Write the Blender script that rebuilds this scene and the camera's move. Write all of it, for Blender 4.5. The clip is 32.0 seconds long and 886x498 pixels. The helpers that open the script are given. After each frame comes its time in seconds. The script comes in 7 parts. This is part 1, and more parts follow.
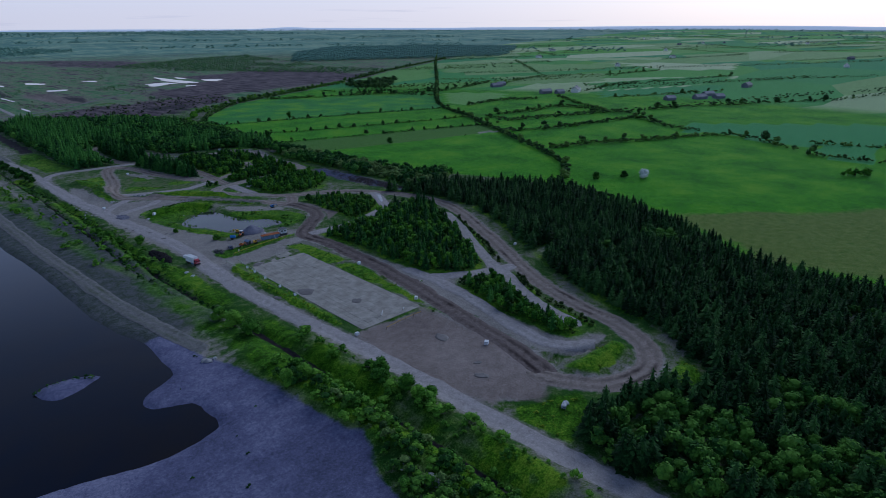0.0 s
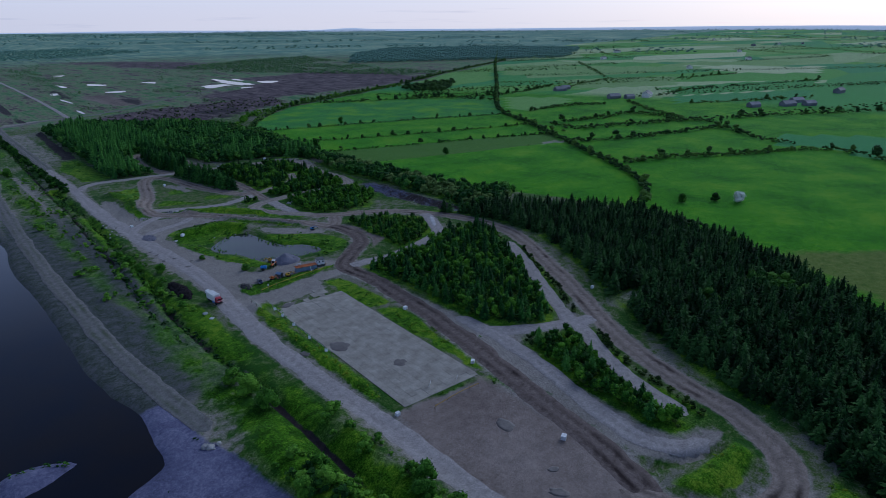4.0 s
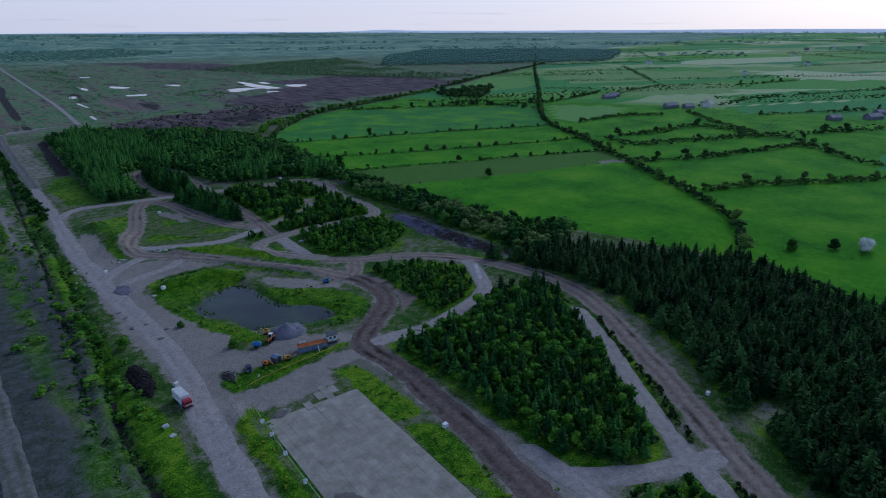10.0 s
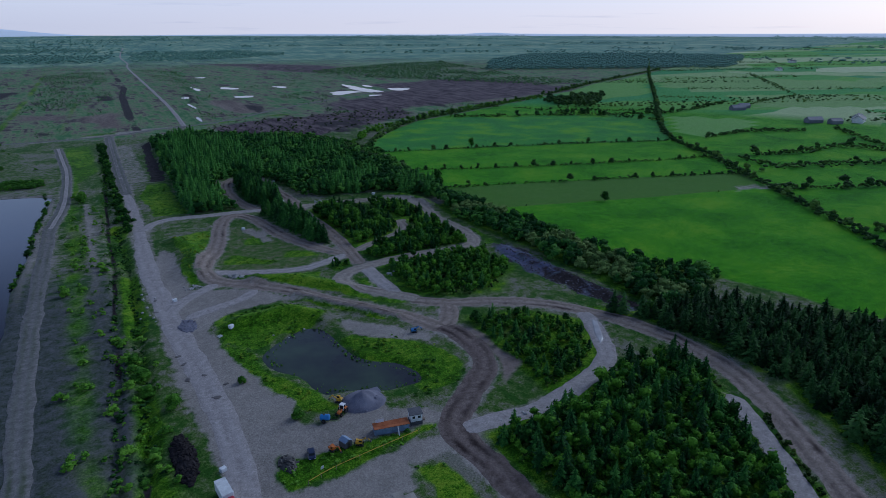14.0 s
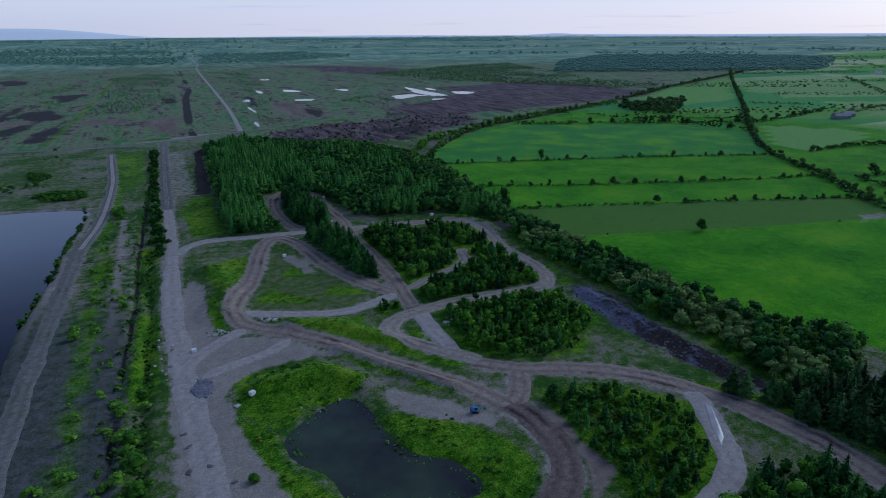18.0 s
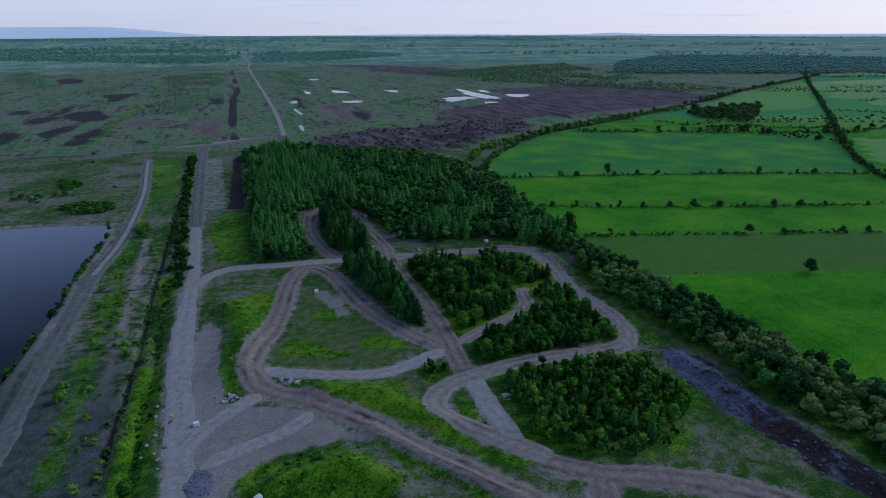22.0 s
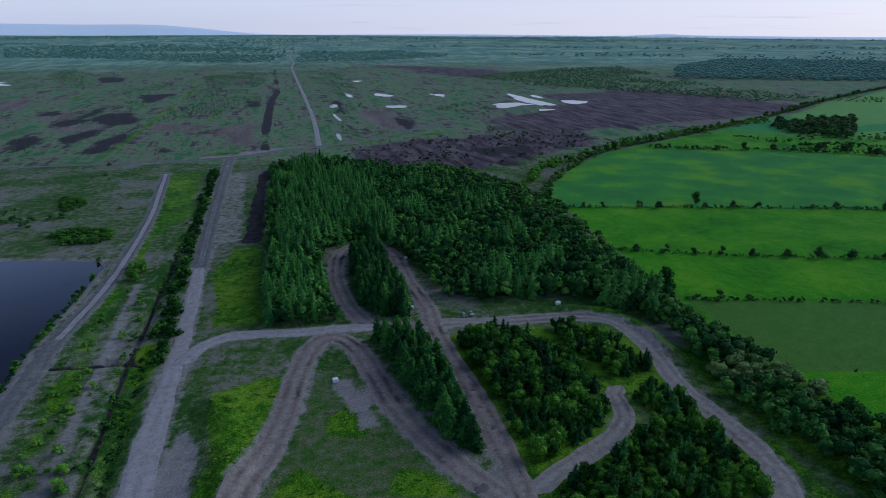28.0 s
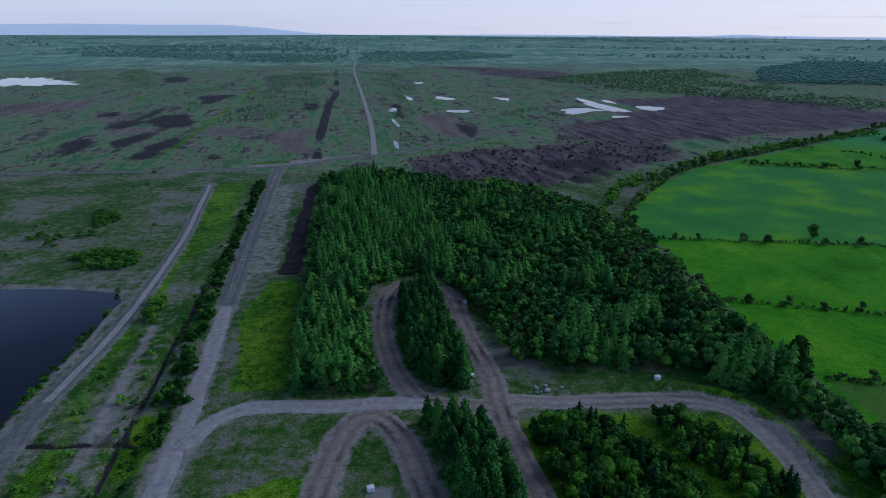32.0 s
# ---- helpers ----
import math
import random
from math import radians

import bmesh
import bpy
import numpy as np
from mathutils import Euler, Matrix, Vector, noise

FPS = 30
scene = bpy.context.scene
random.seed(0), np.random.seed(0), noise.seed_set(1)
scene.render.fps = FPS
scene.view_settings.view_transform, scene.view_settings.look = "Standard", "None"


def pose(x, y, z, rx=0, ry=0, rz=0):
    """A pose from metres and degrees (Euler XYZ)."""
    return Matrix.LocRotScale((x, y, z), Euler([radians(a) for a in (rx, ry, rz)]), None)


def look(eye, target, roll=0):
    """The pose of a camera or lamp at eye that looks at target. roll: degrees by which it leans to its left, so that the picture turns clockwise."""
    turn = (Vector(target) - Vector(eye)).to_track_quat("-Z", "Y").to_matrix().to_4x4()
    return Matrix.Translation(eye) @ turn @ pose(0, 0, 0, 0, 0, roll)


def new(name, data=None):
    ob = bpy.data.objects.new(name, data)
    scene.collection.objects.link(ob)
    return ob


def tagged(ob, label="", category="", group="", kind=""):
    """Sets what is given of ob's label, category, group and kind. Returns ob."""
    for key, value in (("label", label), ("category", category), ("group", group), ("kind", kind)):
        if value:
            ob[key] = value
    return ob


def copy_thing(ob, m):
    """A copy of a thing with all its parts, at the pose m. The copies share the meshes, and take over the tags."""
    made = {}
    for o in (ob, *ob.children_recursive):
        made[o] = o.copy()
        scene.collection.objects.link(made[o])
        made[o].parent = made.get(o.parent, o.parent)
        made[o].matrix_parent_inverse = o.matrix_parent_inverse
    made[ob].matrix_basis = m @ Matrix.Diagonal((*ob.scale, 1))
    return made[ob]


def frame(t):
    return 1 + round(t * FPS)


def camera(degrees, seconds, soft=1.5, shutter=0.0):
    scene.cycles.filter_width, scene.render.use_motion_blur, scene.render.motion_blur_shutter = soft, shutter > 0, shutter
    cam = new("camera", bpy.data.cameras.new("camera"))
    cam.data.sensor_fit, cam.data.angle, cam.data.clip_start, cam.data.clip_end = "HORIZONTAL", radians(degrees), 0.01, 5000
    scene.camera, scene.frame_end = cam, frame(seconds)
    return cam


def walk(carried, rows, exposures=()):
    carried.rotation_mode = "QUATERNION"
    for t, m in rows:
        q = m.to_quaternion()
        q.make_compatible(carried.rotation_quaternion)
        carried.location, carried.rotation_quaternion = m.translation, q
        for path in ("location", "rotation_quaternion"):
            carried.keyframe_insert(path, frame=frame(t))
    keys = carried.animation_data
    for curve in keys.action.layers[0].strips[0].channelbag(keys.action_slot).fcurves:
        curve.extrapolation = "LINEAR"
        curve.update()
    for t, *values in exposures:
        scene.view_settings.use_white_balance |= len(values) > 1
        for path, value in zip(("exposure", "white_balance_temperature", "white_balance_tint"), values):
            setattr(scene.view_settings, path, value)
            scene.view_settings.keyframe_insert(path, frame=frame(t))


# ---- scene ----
cam = camera(70.3, 32.0, soft=0.9)
PATH = [
    (0, (-92.838, -206.365, 81.899), (-79.188, -193.465, 75.039), -0.2),
    (0.5, (-89.225, -202.774, 81.914), (-75.575, -189.874, 75.044), -0.2),
    (1, (-85.724, -199.013, 81.768), (-72.064, -186.123, 74.908), -0.2),
    (1.5, (-82.114, -195.257, 81.65), (-68.544, -182.257, 74.79), -0.2),
    (2, (-78.721, -191.663, 81.605), (-66.091, -177.733, 74.795), -0.3),
    (2.5, (-75.523, -188.16, 81.638), (-63.073, -174.09, 74.798), -0.4),
    (3, (-72.66, -184.602, 81.628), (-60.2, -170.532, 74.768), -0.4),
    (3.5, (-69.419, -180.858, 81.49), (-56.969, -166.788, 74.65), -0.4),
    (5.5, (-57.248, -163.942, 80.219), (-44.878, -149.762, 73.429), -0.2),
    (6, (-54.246, -160.01, 80.189), (-42.476, -145.34, 73.409), -0.3),
    (6.5, (-51.482, -156.092, 80.2), (-39.712, -141.422, 73.4), -0.3),
    (7, (-48.662, -152.156, 80.233), (-36.892, -137.496, 73.433), -0.3),
    (7.5, (-45.854, -148.206, 80.28), (-34.074, -133.546, 73.48), -0.3),
    (8, (-43.226, -144.239, 80.306), (-31.436, -129.589, 73.506), -0.2),
    (8.5, (-40.292, -140.329, 80.254), (-28.502, -125.669, 73.454), -0.2),
    (9, (-37.492, -136.224, 80.27), (-25.692, -121.574, 73.48), -0.2),
    (9.5, (-34.426, -132.361, 80.173), (-22.636, -117.701, 73.383), -0.3),
    (10, (-31.745, -128.404, 80.176), (-19.995, -113.704, 73.396), -0.2),
    (10.5, (-29.404, -124.633, 80.168), (-19.144, -108.833, 73.458), -0.1),
    (11, (-27.145, -120.413, 80.158), (-16.975, -104.553, 73.458), -0.1),
    (11.5, (-24.845, -116.179, 80.116), (-14.665, -100.329, 73.396), -0.1),
    (12, (-22.291, -111.97, 80.116), (-12.101, -96.13, 73.376), -0.2),
    (12.5, (-19.722, -107.974, 80.06), (-9.542, -92.134, 73.32), -0.3),
    (13, (-17.585, -103.912, 80.058), (-7.675, -87.892, 73.338), -0.2),
    (13.5, (-15.313, -99.724, 79.994), (-5.993, -83.344, 73.294), -0.1),
    (15.5, (-6.42, -82.24, 79.632), (2.92, -65.86, 72.952), -0.1),
    (16, (-4.17, -77.872, 79.639), (5.11, -61.462, 72.949), -0.1),
    (16.5, (-2.044, -73.562, 79.626), (6.236, -56.622, 72.966), -0.2),
    (17, (-0.319, -69.32, 79.637), (7.351, -52.09, 72.977), -0.3),
    (17.5, (1.529, -65.276, 79.639), (9.179, -48.036, 72.989), -0.3),
    (18, (3.25, -60.923, 79.705), (10.89, -43.683, 73.045), -0.4),
    (18.5, (4.837, -56.702, 79.709), (12.107, -39.302, 73.069), -0.4),
    (19, (6.306, -52.234, 79.787), (13.216, -34.684, 73.137), -0.4),
    (19.5, (7.976, -47.758, 79.89), (14.816, -30.178, 73.22), -0.4),
    (20, (9.574, -43.307, 79.96), (16.414, -25.737, 73.29), -0.4),
    (20.5, (10.988, -38.828, 80.027), (17.838, -21.268, 73.347), -0.3),
    (21, (12.397, -34.561, 79.978), (19.227, -16.991, 73.298), -0.3),
    (21.5, (13.6, -30.096, 80.045), (19.9, -12.326, 73.375), -0.3),
    (22, (14.678, -25.819, 80.15), (20.958, -8.049, 73.47), -0.3),
    (22.5, (15.656, -21.23, 80.252), (21.966, -3.46, 73.572), -0.3),
    (23, (16.98, -16.688, 80.243), (23.29, 1.072, 73.553), -0.3),
    (23.5, (18.44, -12.001, 80.159), (24.75, 5.759, 73.469), -0.3),
    (24, (19.571, -7.398, 80.118), (25.821, 10.382, 73.428), -0.1),
    (24.5, (20.676, -2.969, 80.01), (26.486, 14.971, 73.35), -0.2),
    (25, (21.815, 1.543, 80.05), (27.585, 19.493, 73.38), -0.1),
    (25.5, (22.825, 6.064, 80.132), (28.615, 24.014, 73.452), -0.0),
    (27.5, (26.674, 24.71, 80.084), (31.714, 42.88, 73.404), 0.0),
    (28, (27.592, 29.438, 80.04), (32.662, 47.598, 73.36), 0.1),
    (28.5, (28.45, 34.331, 80.036), (33.53, 52.491, 73.346), 0.1),
    (29, (29.562, 39.138, 79.889), (34.632, 57.298, 73.209), 0.0),
    (29.5, (30.4, 44.042, 79.895), (35.5, 62.182, 73.215), 0.1),
    (30, (31.394, 48.931, 79.848), (36.494, 67.081, 73.168), 0.1),
    (30.5, (32.212, 53.78, 79.831), (36.932, 72.03, 73.161), 0.1),
    (31, (33.065, 58.537, 79.843), (37.745, 76.797, 73.163), 0.2),
    (31.5, (33.943, 63.119, 79.763), (38.423, 81.439, 73.093), 0.1),
    (32, (34.589, 68.044, 79.919), (37.909, 86.604, 73.239), 0.1),
]
walk(cam, [(t, look(eye, target, roll)) for t, eye, target, roll in PATH], [(0.0, -0.07, 5180, 10), (32.0, 0.03, 5180, 9)])

UNIT = 1.2  # metres to one unit of the plan below

# ---- sky and light ----
SUN_EL, SUN_AZ = radians(24), radians(78)
world = bpy.data.worlds.new("dusk_sky")
scene.world = world
world.use_nodes = True
wn, wl = world.node_tree.nodes, world.node_tree.links
wn.clear()


def wnode(kind, **values):
    n = wn.new(kind)
    for k, v in values.items():
        n.inputs[k].default_value = v
    return n


sky = wn.new("ShaderNodeTexSky")
sky.sky_type = "NISHITA"
sky.sun_disc = False
sky.sun_elevation, sky.sun_rotation = SUN_EL, SUN_AZ
sky.altitude, sky.air_density, sky.dust_density, sky.ozone_density = 60, 1.0, 1.5, 2.0
wtc = wn.new("ShaderNodeTexCoord")
wsep = wn.new("ShaderNodeSeparateXYZ")
wl.new(wtc.outputs["Generated"], wsep.inputs[0])
# a veil of thin high cloud, pale at the horizon and blue-violet overhead
veil = wn.new("ShaderNodeValToRGB")
veil.color_ramp.elements[0].position, veil.color_ramp.elements[0].color = 0.0, (0.68, 0.63, 0.66, 1)
veil.color_ramp.elements[1].position, veil.color_ramp.elements[1].color = 0.75, (0.09, 0.11, 0.17, 1)
for p, c in ((0.03, (0.71, 0.67, 0.70, 1)), (0.07, (0.66, 0.70, 0.75, 1)), (0.16, (0.54, 0.62, 0.76, 1)), (0.27, (0.46, 0.55, 0.82, 1)), (0.40, (0.13, 0.17, 0.31, 1))):
    e = veil.color_ramp.elements.new(p)
    e.color = c
wl.new(wsep.outputs["Z"], veil.inputs[0])
# the afterglow reaches higher on the sun's side
glow = wn.new("ShaderNodeValToRGB")
glow.color_ramp.elements[0].position, glow.color_ramp.elements[0].color = 0.0, (0.84, 0.74, 0.73, 1)
glow.color_ramp.elements[1].position, glow.color_ramp.elements[1].color = 0.85, (0.09, 0.11, 0.17, 1)
for p, c in ((0.035, (0.77, 0.70, 0.73, 1)), (0.2, (0.60, 0.60, 0.70, 1)), (0.40, (0.30, 0.34, 0.46, 1)), (0.55, (0.12, 0.14, 0.22, 1))):
    e = glow.color_ramp.elements.new(p)
    e.color = c
wl.new(wsep.outputs["Z"], glow.inputs[0])
wdot = wn.new("ShaderNodeVectorMath")
wdot.operation = "DOT_PRODUCT"
wdot.inputs[1].default_value = (math.sin(radians(55)), math.cos(radians(55)), 0)
wl.new(wtc.outputs["Generated"], wdot.inputs[0])
wside = wn.new("ShaderNodeMapRange")
wside.interpolation_type = "SMOOTHSTEP"
wside.inputs[1].default_value, wside.inputs[2].default_value = 0.35, 0.95
wl.new(wdot.outputs["Value"], wside.inputs[0])
wblend = wn.new("ShaderNodeMixRGB")
wl.new(wside.outputs[0], wblend.inputs[0])
wl.new(veil.outputs[0], wblend.inputs[1])
wl.new(glow.outputs[0], wblend.inputs[2])
wmap = wn.new("ShaderNodeMapping")
wmap.inputs["Scale"].default_value = (4, 4, 90)
wl.new(wtc.outputs["Generated"], wmap.inputs[0])
wnoise = wnode("ShaderNodeTexNoise", Scale=1.3, Detail=5.0, Roughness=0.55)
wl.new(wmap.outputs[0], wnoise.inputs["Vector"])
wramp = wn.new("ShaderNodeValToRGB")
wramp.color_ramp.elements[0].position, wramp.color_ramp.elements[0].color = 0.60, (1, 1, 1, 1)
wramp.color_ramp.elements[1].position, wramp.color_ramp.elements[1].color = 0.82, (0.74, 0.76, 0.84, 1)
wl.new(wnoise.outputs[0], wramp.inputs[0])
wmul = wn.new("ShaderNodeMixRGB")
wmul.blend_type = "MULTIPLY"
wmul.inputs[0].default_value = 1.0
wl.new(wblend.outputs[0], wmul.inputs[1])
wl.new(wramp.outputs[0], wmul.inputs[2])
bg1, bg2 = wnode("ShaderNodeBackground", Strength=0.02), wnode("ShaderNodeBackground", Strength=0.85)
wl.new(sky.outputs[0], bg1.inputs[0])
wl.new(wmul.outputs[0], bg2.inputs[0])
wadd = wn.new("ShaderNodeAddShader")
wl.new(bg1.outputs[0], wadd.inputs[0])
wl.new(bg2.outputs[0], wadd.inputs[1])
wout = wn.new("ShaderNodeOutputWorld")
wl.new(wadd.outputs[0], wout.inputs[0])

sun_data = bpy.data.lights.new("sun", "SUN")
sun_data.energy, sun_data.angle, sun_data.color = 1.45, radians(40), (0.98, 0.97, 0.96)
sun = new("sun", sun_data)
sun.matrix_world = look((400 * math.sin(SUN_AZ), 400 * math.cos(SUN_AZ), 400 * math.tan(SUN_EL) + 60), (0, 0, 0))


# ---- materials ----
def nodes_of(name):
    m = bpy.data.materials.new(name)
    m.use_nodes = True
    nt = m.node_tree
    return m, nt, nt.nodes, nt.links, nt.nodes["Principled BSDF"]


def noise_of(n, l, vec, scale, detail=4.0, rough=0.6):
    t = n.new("ShaderNodeTexNoise")
    t.inputs["Scale"].default_value, t.inputs["Detail"].default_value, t.inputs["Roughness"].default_value = scale, detail, rough
    l.new(vec, t.inputs["Vector"])
    return t.outputs["Fac"]


def ramp_of(n, l, fac, stops):
    r = n.new("ShaderNodeValToRGB")
    els = r.color_ramp.elements
    els[0].position, els[0].color = stops[0][0], (*stops[0][1], 1)
    els[1].position, els[1].color = stops[-1][0], (*stops[-1][1], 1)
    for p, c in stops[1:-1]:
        els.new(p).color = (*c, 1)
    l.new(fac, r.inputs[0])
    return r.outputs[0]


def mix_of(n, l, fac, a, b, mode="MIX"):
    m = n.new("ShaderNodeMixRGB")
    m.blend_type = mode
    for i, v in enumerate((fac, a, b)):
        if isinstance(v, (int, float)):
            m.inputs[i].default_value = v
        elif isinstance(v, tuple):
            m.inputs[i].default_value = (*v, 1)
        else:
            l.new(v, m.inputs[i])
    return m.outputs[0]


def math_of(n, l, op, a, b=0.0, clamp=False):
    m = n.new("ShaderNodeMath")
    m.operation, m.use_clamp = op, clamp
    for i, v in enumerate((a, b)):
        if isinstance(v, (int, float)):
            m.inputs[i].default_value = v
        else:
            l.new(v, m.inputs[i])
    return m.outputs[0]


def bump_of(n, l, height, strength, distance, bsdf):
    b = n.new("ShaderNodeBump")
    b.inputs["Strength"].default_value, b.inputs["Distance"].default_value = strength, distance
    l.new(height, b.inputs["Height"])
    l.new(b.outputs[0], bsdf.inputs["Normal"])


def place_of(n):
    return n.new("ShaderNodeNewGeometry").outputs["Position"]


def surface(name, dark, light, coarse=0.15, fine=2.5, rough=0.9, metal=0.0, bump=0.3, depth=0.05, vary=0.25):
    """A grained surface with stains at a coarse scale and grain at a fine one; copies vary by Object Info's Random."""
    m, nt, n, l, b = nodes_of(name)
    pos = place_of(n)
    big, small = noise_of(n, l, pos, coarse, 3), noise_of(n, l, pos, fine, 6, 0.7)
    fac = math_of(n, l, "ADD", math_of(n, l, "MULTIPLY", big, 0.55), math_of(n, l, "MULTIPLY", small, 0.45))
    col = ramp_of(n, l, fac, [(0.34, dark), (0.66, light)])
    if vary:
        rnd = n.new("ShaderNodeObjectInfo").outputs["Random"]
        v = math_of(n, l, "ADD", math_of(n, l, "MULTIPLY", rnd, vary), 1 - vary / 2)
        hsv = n.new("ShaderNodeHueSaturation")
        l.new(v, hsv.inputs["Value"])
        l.new(col, hsv.inputs["Color"])
        col = hsv.outputs[0]
    l.new(col, b.inputs["Base Color"])
    b.inputs["Roughness"].default_value, b.inputs["Metallic"].default_value = rough, metal
    b.inputs["Specular IOR Level"].default_value = 0.3 if rough < 0.8 else 0.05
    if bump:
        bump_of(n, l, small, bump, depth, b)
    return m


def foliage(name, dark, light, tip, vary=0.5):
    """Leaves: colour drifts from plant to plant, from leaf to leaf and over the stand."""
    m, nt, n, l, b = nodes_of(name)
    geo = n.new("ShaderNodeNewGeometry")
    pos = geo.outputs["Position"]
    stand, fine = noise_of(n, l, pos, 0.22, 3), noise_of(n, l, pos, 3.2, 6, 0.75)
    leaf = geo.outputs["Random Per Island"]
    own = n.new("ShaderNodeAttribute")
    own.attribute_name = "plant"
    plant = math_of(n, l, "ADD", n.new("ShaderNodeObjectInfo").outputs["Random"], own.outputs["Fac"])
    f = math_of(n, l, "ADD", math_of(n, l, "MULTIPLY", stand, 0.7), math_of(n, l, "MULTIPLY", leaf, 0.4))
    f = math_of(n, l, "ADD", f, math_of(n, l, "MULTIPLY", math_of(n, l, "SUBTRACT", plant, 0.5), vary))
    f = math_of(n, l, "ADD", f, math_of(n, l, "MULTIPLY", math_of(n, l, "SUBTRACT", fine, 0.5), 1.2))
    l.new(ramp_of(n, l, f, [(0.32, dark), (0.58, light), (0.86, tip)]), b.inputs["Base Color"])
    b.inputs["Roughness"].default_value = 0.75
    b.inputs["Specular IOR Level"].default_value = 0.03
    # slight sheen lightens leaves at grazing angles, in place of haze
    b.inputs["Sheen Weight"].default_value, b.inputs["Sheen Roughness"].default_value, b.inputs["Sheen Tint"].default_value = 0.03, 0.5, (0.75, 0.85, 0.8, 1)
    return m


def water(name, base, rough=0.04, ripple=0.04, bed_colour=None, gloss=0.4):
    m, nt, n, l, b = nodes_of(name)
    pos = place_of(n)
    bed = noise_of(n, l, pos, 0.06, 4)
    l.new(ramp_of(n, l, bed, [(0.35, base), (0.72, bed_colour or tuple(min(1, c * 2.2) for c in base))]), b.inputs["Base Color"])
    b.inputs["Roughness"].default_value = rough
    b.inputs["IOR"].default_value = 1.33
    b.inputs["Specular IOR Level"].default_value = gloss
    bump_of(n, l, noise_of(n, l, pos, 1.1, 4, 0.6), ripple, 0.1, b)
    return m


def road_material(name, dark, light, wet, ruts=0.35, mud=(0.06, 0.048, 0.043)):
    """Gravel with wheel tracks along its length, damp and muddy stretches, and scattered stones."""
    m, nt, n, l, b = nodes_of(name)
    pos = place_of(n)
    at = n.new("ShaderNodeAttribute")
    at.attribute_name = "across"
    big, mid, small = noise_of(n, l, pos, 0.07, 4), noise_of(n, l, pos, 0.6, 5, 0.65), noise_of(n, l, pos, 1.6, 9, 0.88)
    col = ramp_of(n, l, math_of(n, l, "ADD", math_of(n, l, "MULTIPLY", mid, 0.45), math_of(n, l, "MULTIPLY", small, 0.55)), [(0.39, dark), (0.62, light)])
    wob = math_of(n, l, "ADD", at.outputs["Fac"], math_of(n, l, "MULTIPLY", math_of(n, l, "SUBTRACT", mid, 0.5), 0.5))
    wave = math_of(n, l, "ABSOLUTE", math_of(n, l, "SINE", math_of(n, l, "MULTIPLY", wob, 3.4)))
    rut = math_of(n, l, "MULTIPLY", math_of(n, l, "POWER", wave, 3.0), ruts)
    damp = ramp_of(n, l, big, [(0.5, (0, 0, 0)), (0.66, (1, 1, 1))])
    rut = math_of(n, l, "MULTIPLY", rut, math_of(n, l, "ADD", math_of(n, l, "MULTIPLY", damp, 0.8), 0.35), True)
    grain = ramp_of(n, l, noise_of(n, l, pos, 3.4, 6, 0.85), [(0.36, (0.72, 0.72, 0.72)), (0.64, (1.28, 1.28, 1.28))])
    splash = ramp_of(n, l, noise_of(n, l, pos, 0.28, 6, 0.7), [(0.60, (0, 0, 0)), (0.68, (1, 1, 1))])
    col = mix_of(n, l, math_of(n, l, "MULTIPLY", splash, 0.55 * ruts), mix_of(n, l, rut, col, wet), mud)
    l.new(mix_of(n, l, 1.0, col, grain, "MULTIPLY"), b.inputs["Base Color"])
    b.inputs["Roughness"].default_value = 0.9
    b.inputs["Specular IOR Level"].default_value = 0.06
    bump_of(n, l, math_of(n, l, "ADD", small, math_of(n, l, "MULTIPLY", rut, -0.8)), 0.4, 0.04, b)
    return m


GRAVEL = road_material("gravel_grey", (0.205, 0.188, 0.182), (0.375, 0.347, 0.338), (0.42, 0.392, 0.385), 0.4)
DIRT = road_material("dirt_brown", (0.165, 0.136, 0.115), (0.32, 0.272, 0.238), (0.045, 0.034, 0.030), 0.9)
MUDDY = road_material("churned_mud", (0.085, 0.066, 0.060), (0.21, 0.172, 0.155), (0.030, 0.022, 0.021), 0.95)
TRACKWAY = road_material("worn_stony_ground", (0.10, 0.10, 0.098), (0.21, 0.205, 0.20), (0.05, 0.075, 0.03), 0.6)
PALE = road_material("gravel_pale", (0.19, 0.168, 0.148), (0.35, 0.315, 0.278), (0.095, 0.074, 0.064), 0.65)
SPRUCE = foliage("spruce_needles", (0.006, 0.021, 0.006), (0.020, 0.060, 0.014), (0.062, 0.140, 0.032))
LEAF = foliage("broad_leaves", (0.010, 0.038, 0.006), (0.034, 0.112, 0.011), (0.115, 0.262, 0.018))
PINE = foliage("green_spruce_needles", (0.008, 0.034, 0.009), (0.028, 0.102, 0.018), (0.082, 0.212, 0.032))
WOODPINE = foliage("wood_spruce_needles", (0.012, 0.046, 0.013), (0.037, 0.126, 0.024), (0.090, 0.232, 0.038))
HEATH = foliage("gorse_and_heather", (0.014, 0.032, 0.008), (0.036, 0.070, 0.014), (0.095, 0.145, 0.022))
WILLOW = foliage("willow_leaves", (0.034, 0.070, 0.018), (0.080, 0.142, 0.034), (0.155, 0.230, 0.060))
BLOSSOM = foliage("hawthorn_blossom", (0.13, 0.18, 0.11), (0.52, 0.55, 0.47), (0.80, 0.80, 0.75))
MIXLEAF = foliage("mixed_wood_leaves", (0.014, 0.052, 0.012), (0.042, 0.132, 0.020), (0.118, 0.260, 0.034))
HEDGELEAF = foliage("hedge_leaves", (0.022, 0.056, 0.016), (0.046, 0.100, 0.022), (0.110, 0.195, 0.034))
SCRUBLEAF = foliage("scrub_leaves", (0.012, 0.042, 0.010), (0.030, 0.092, 0.014), (0.085, 0.19, 0.022))
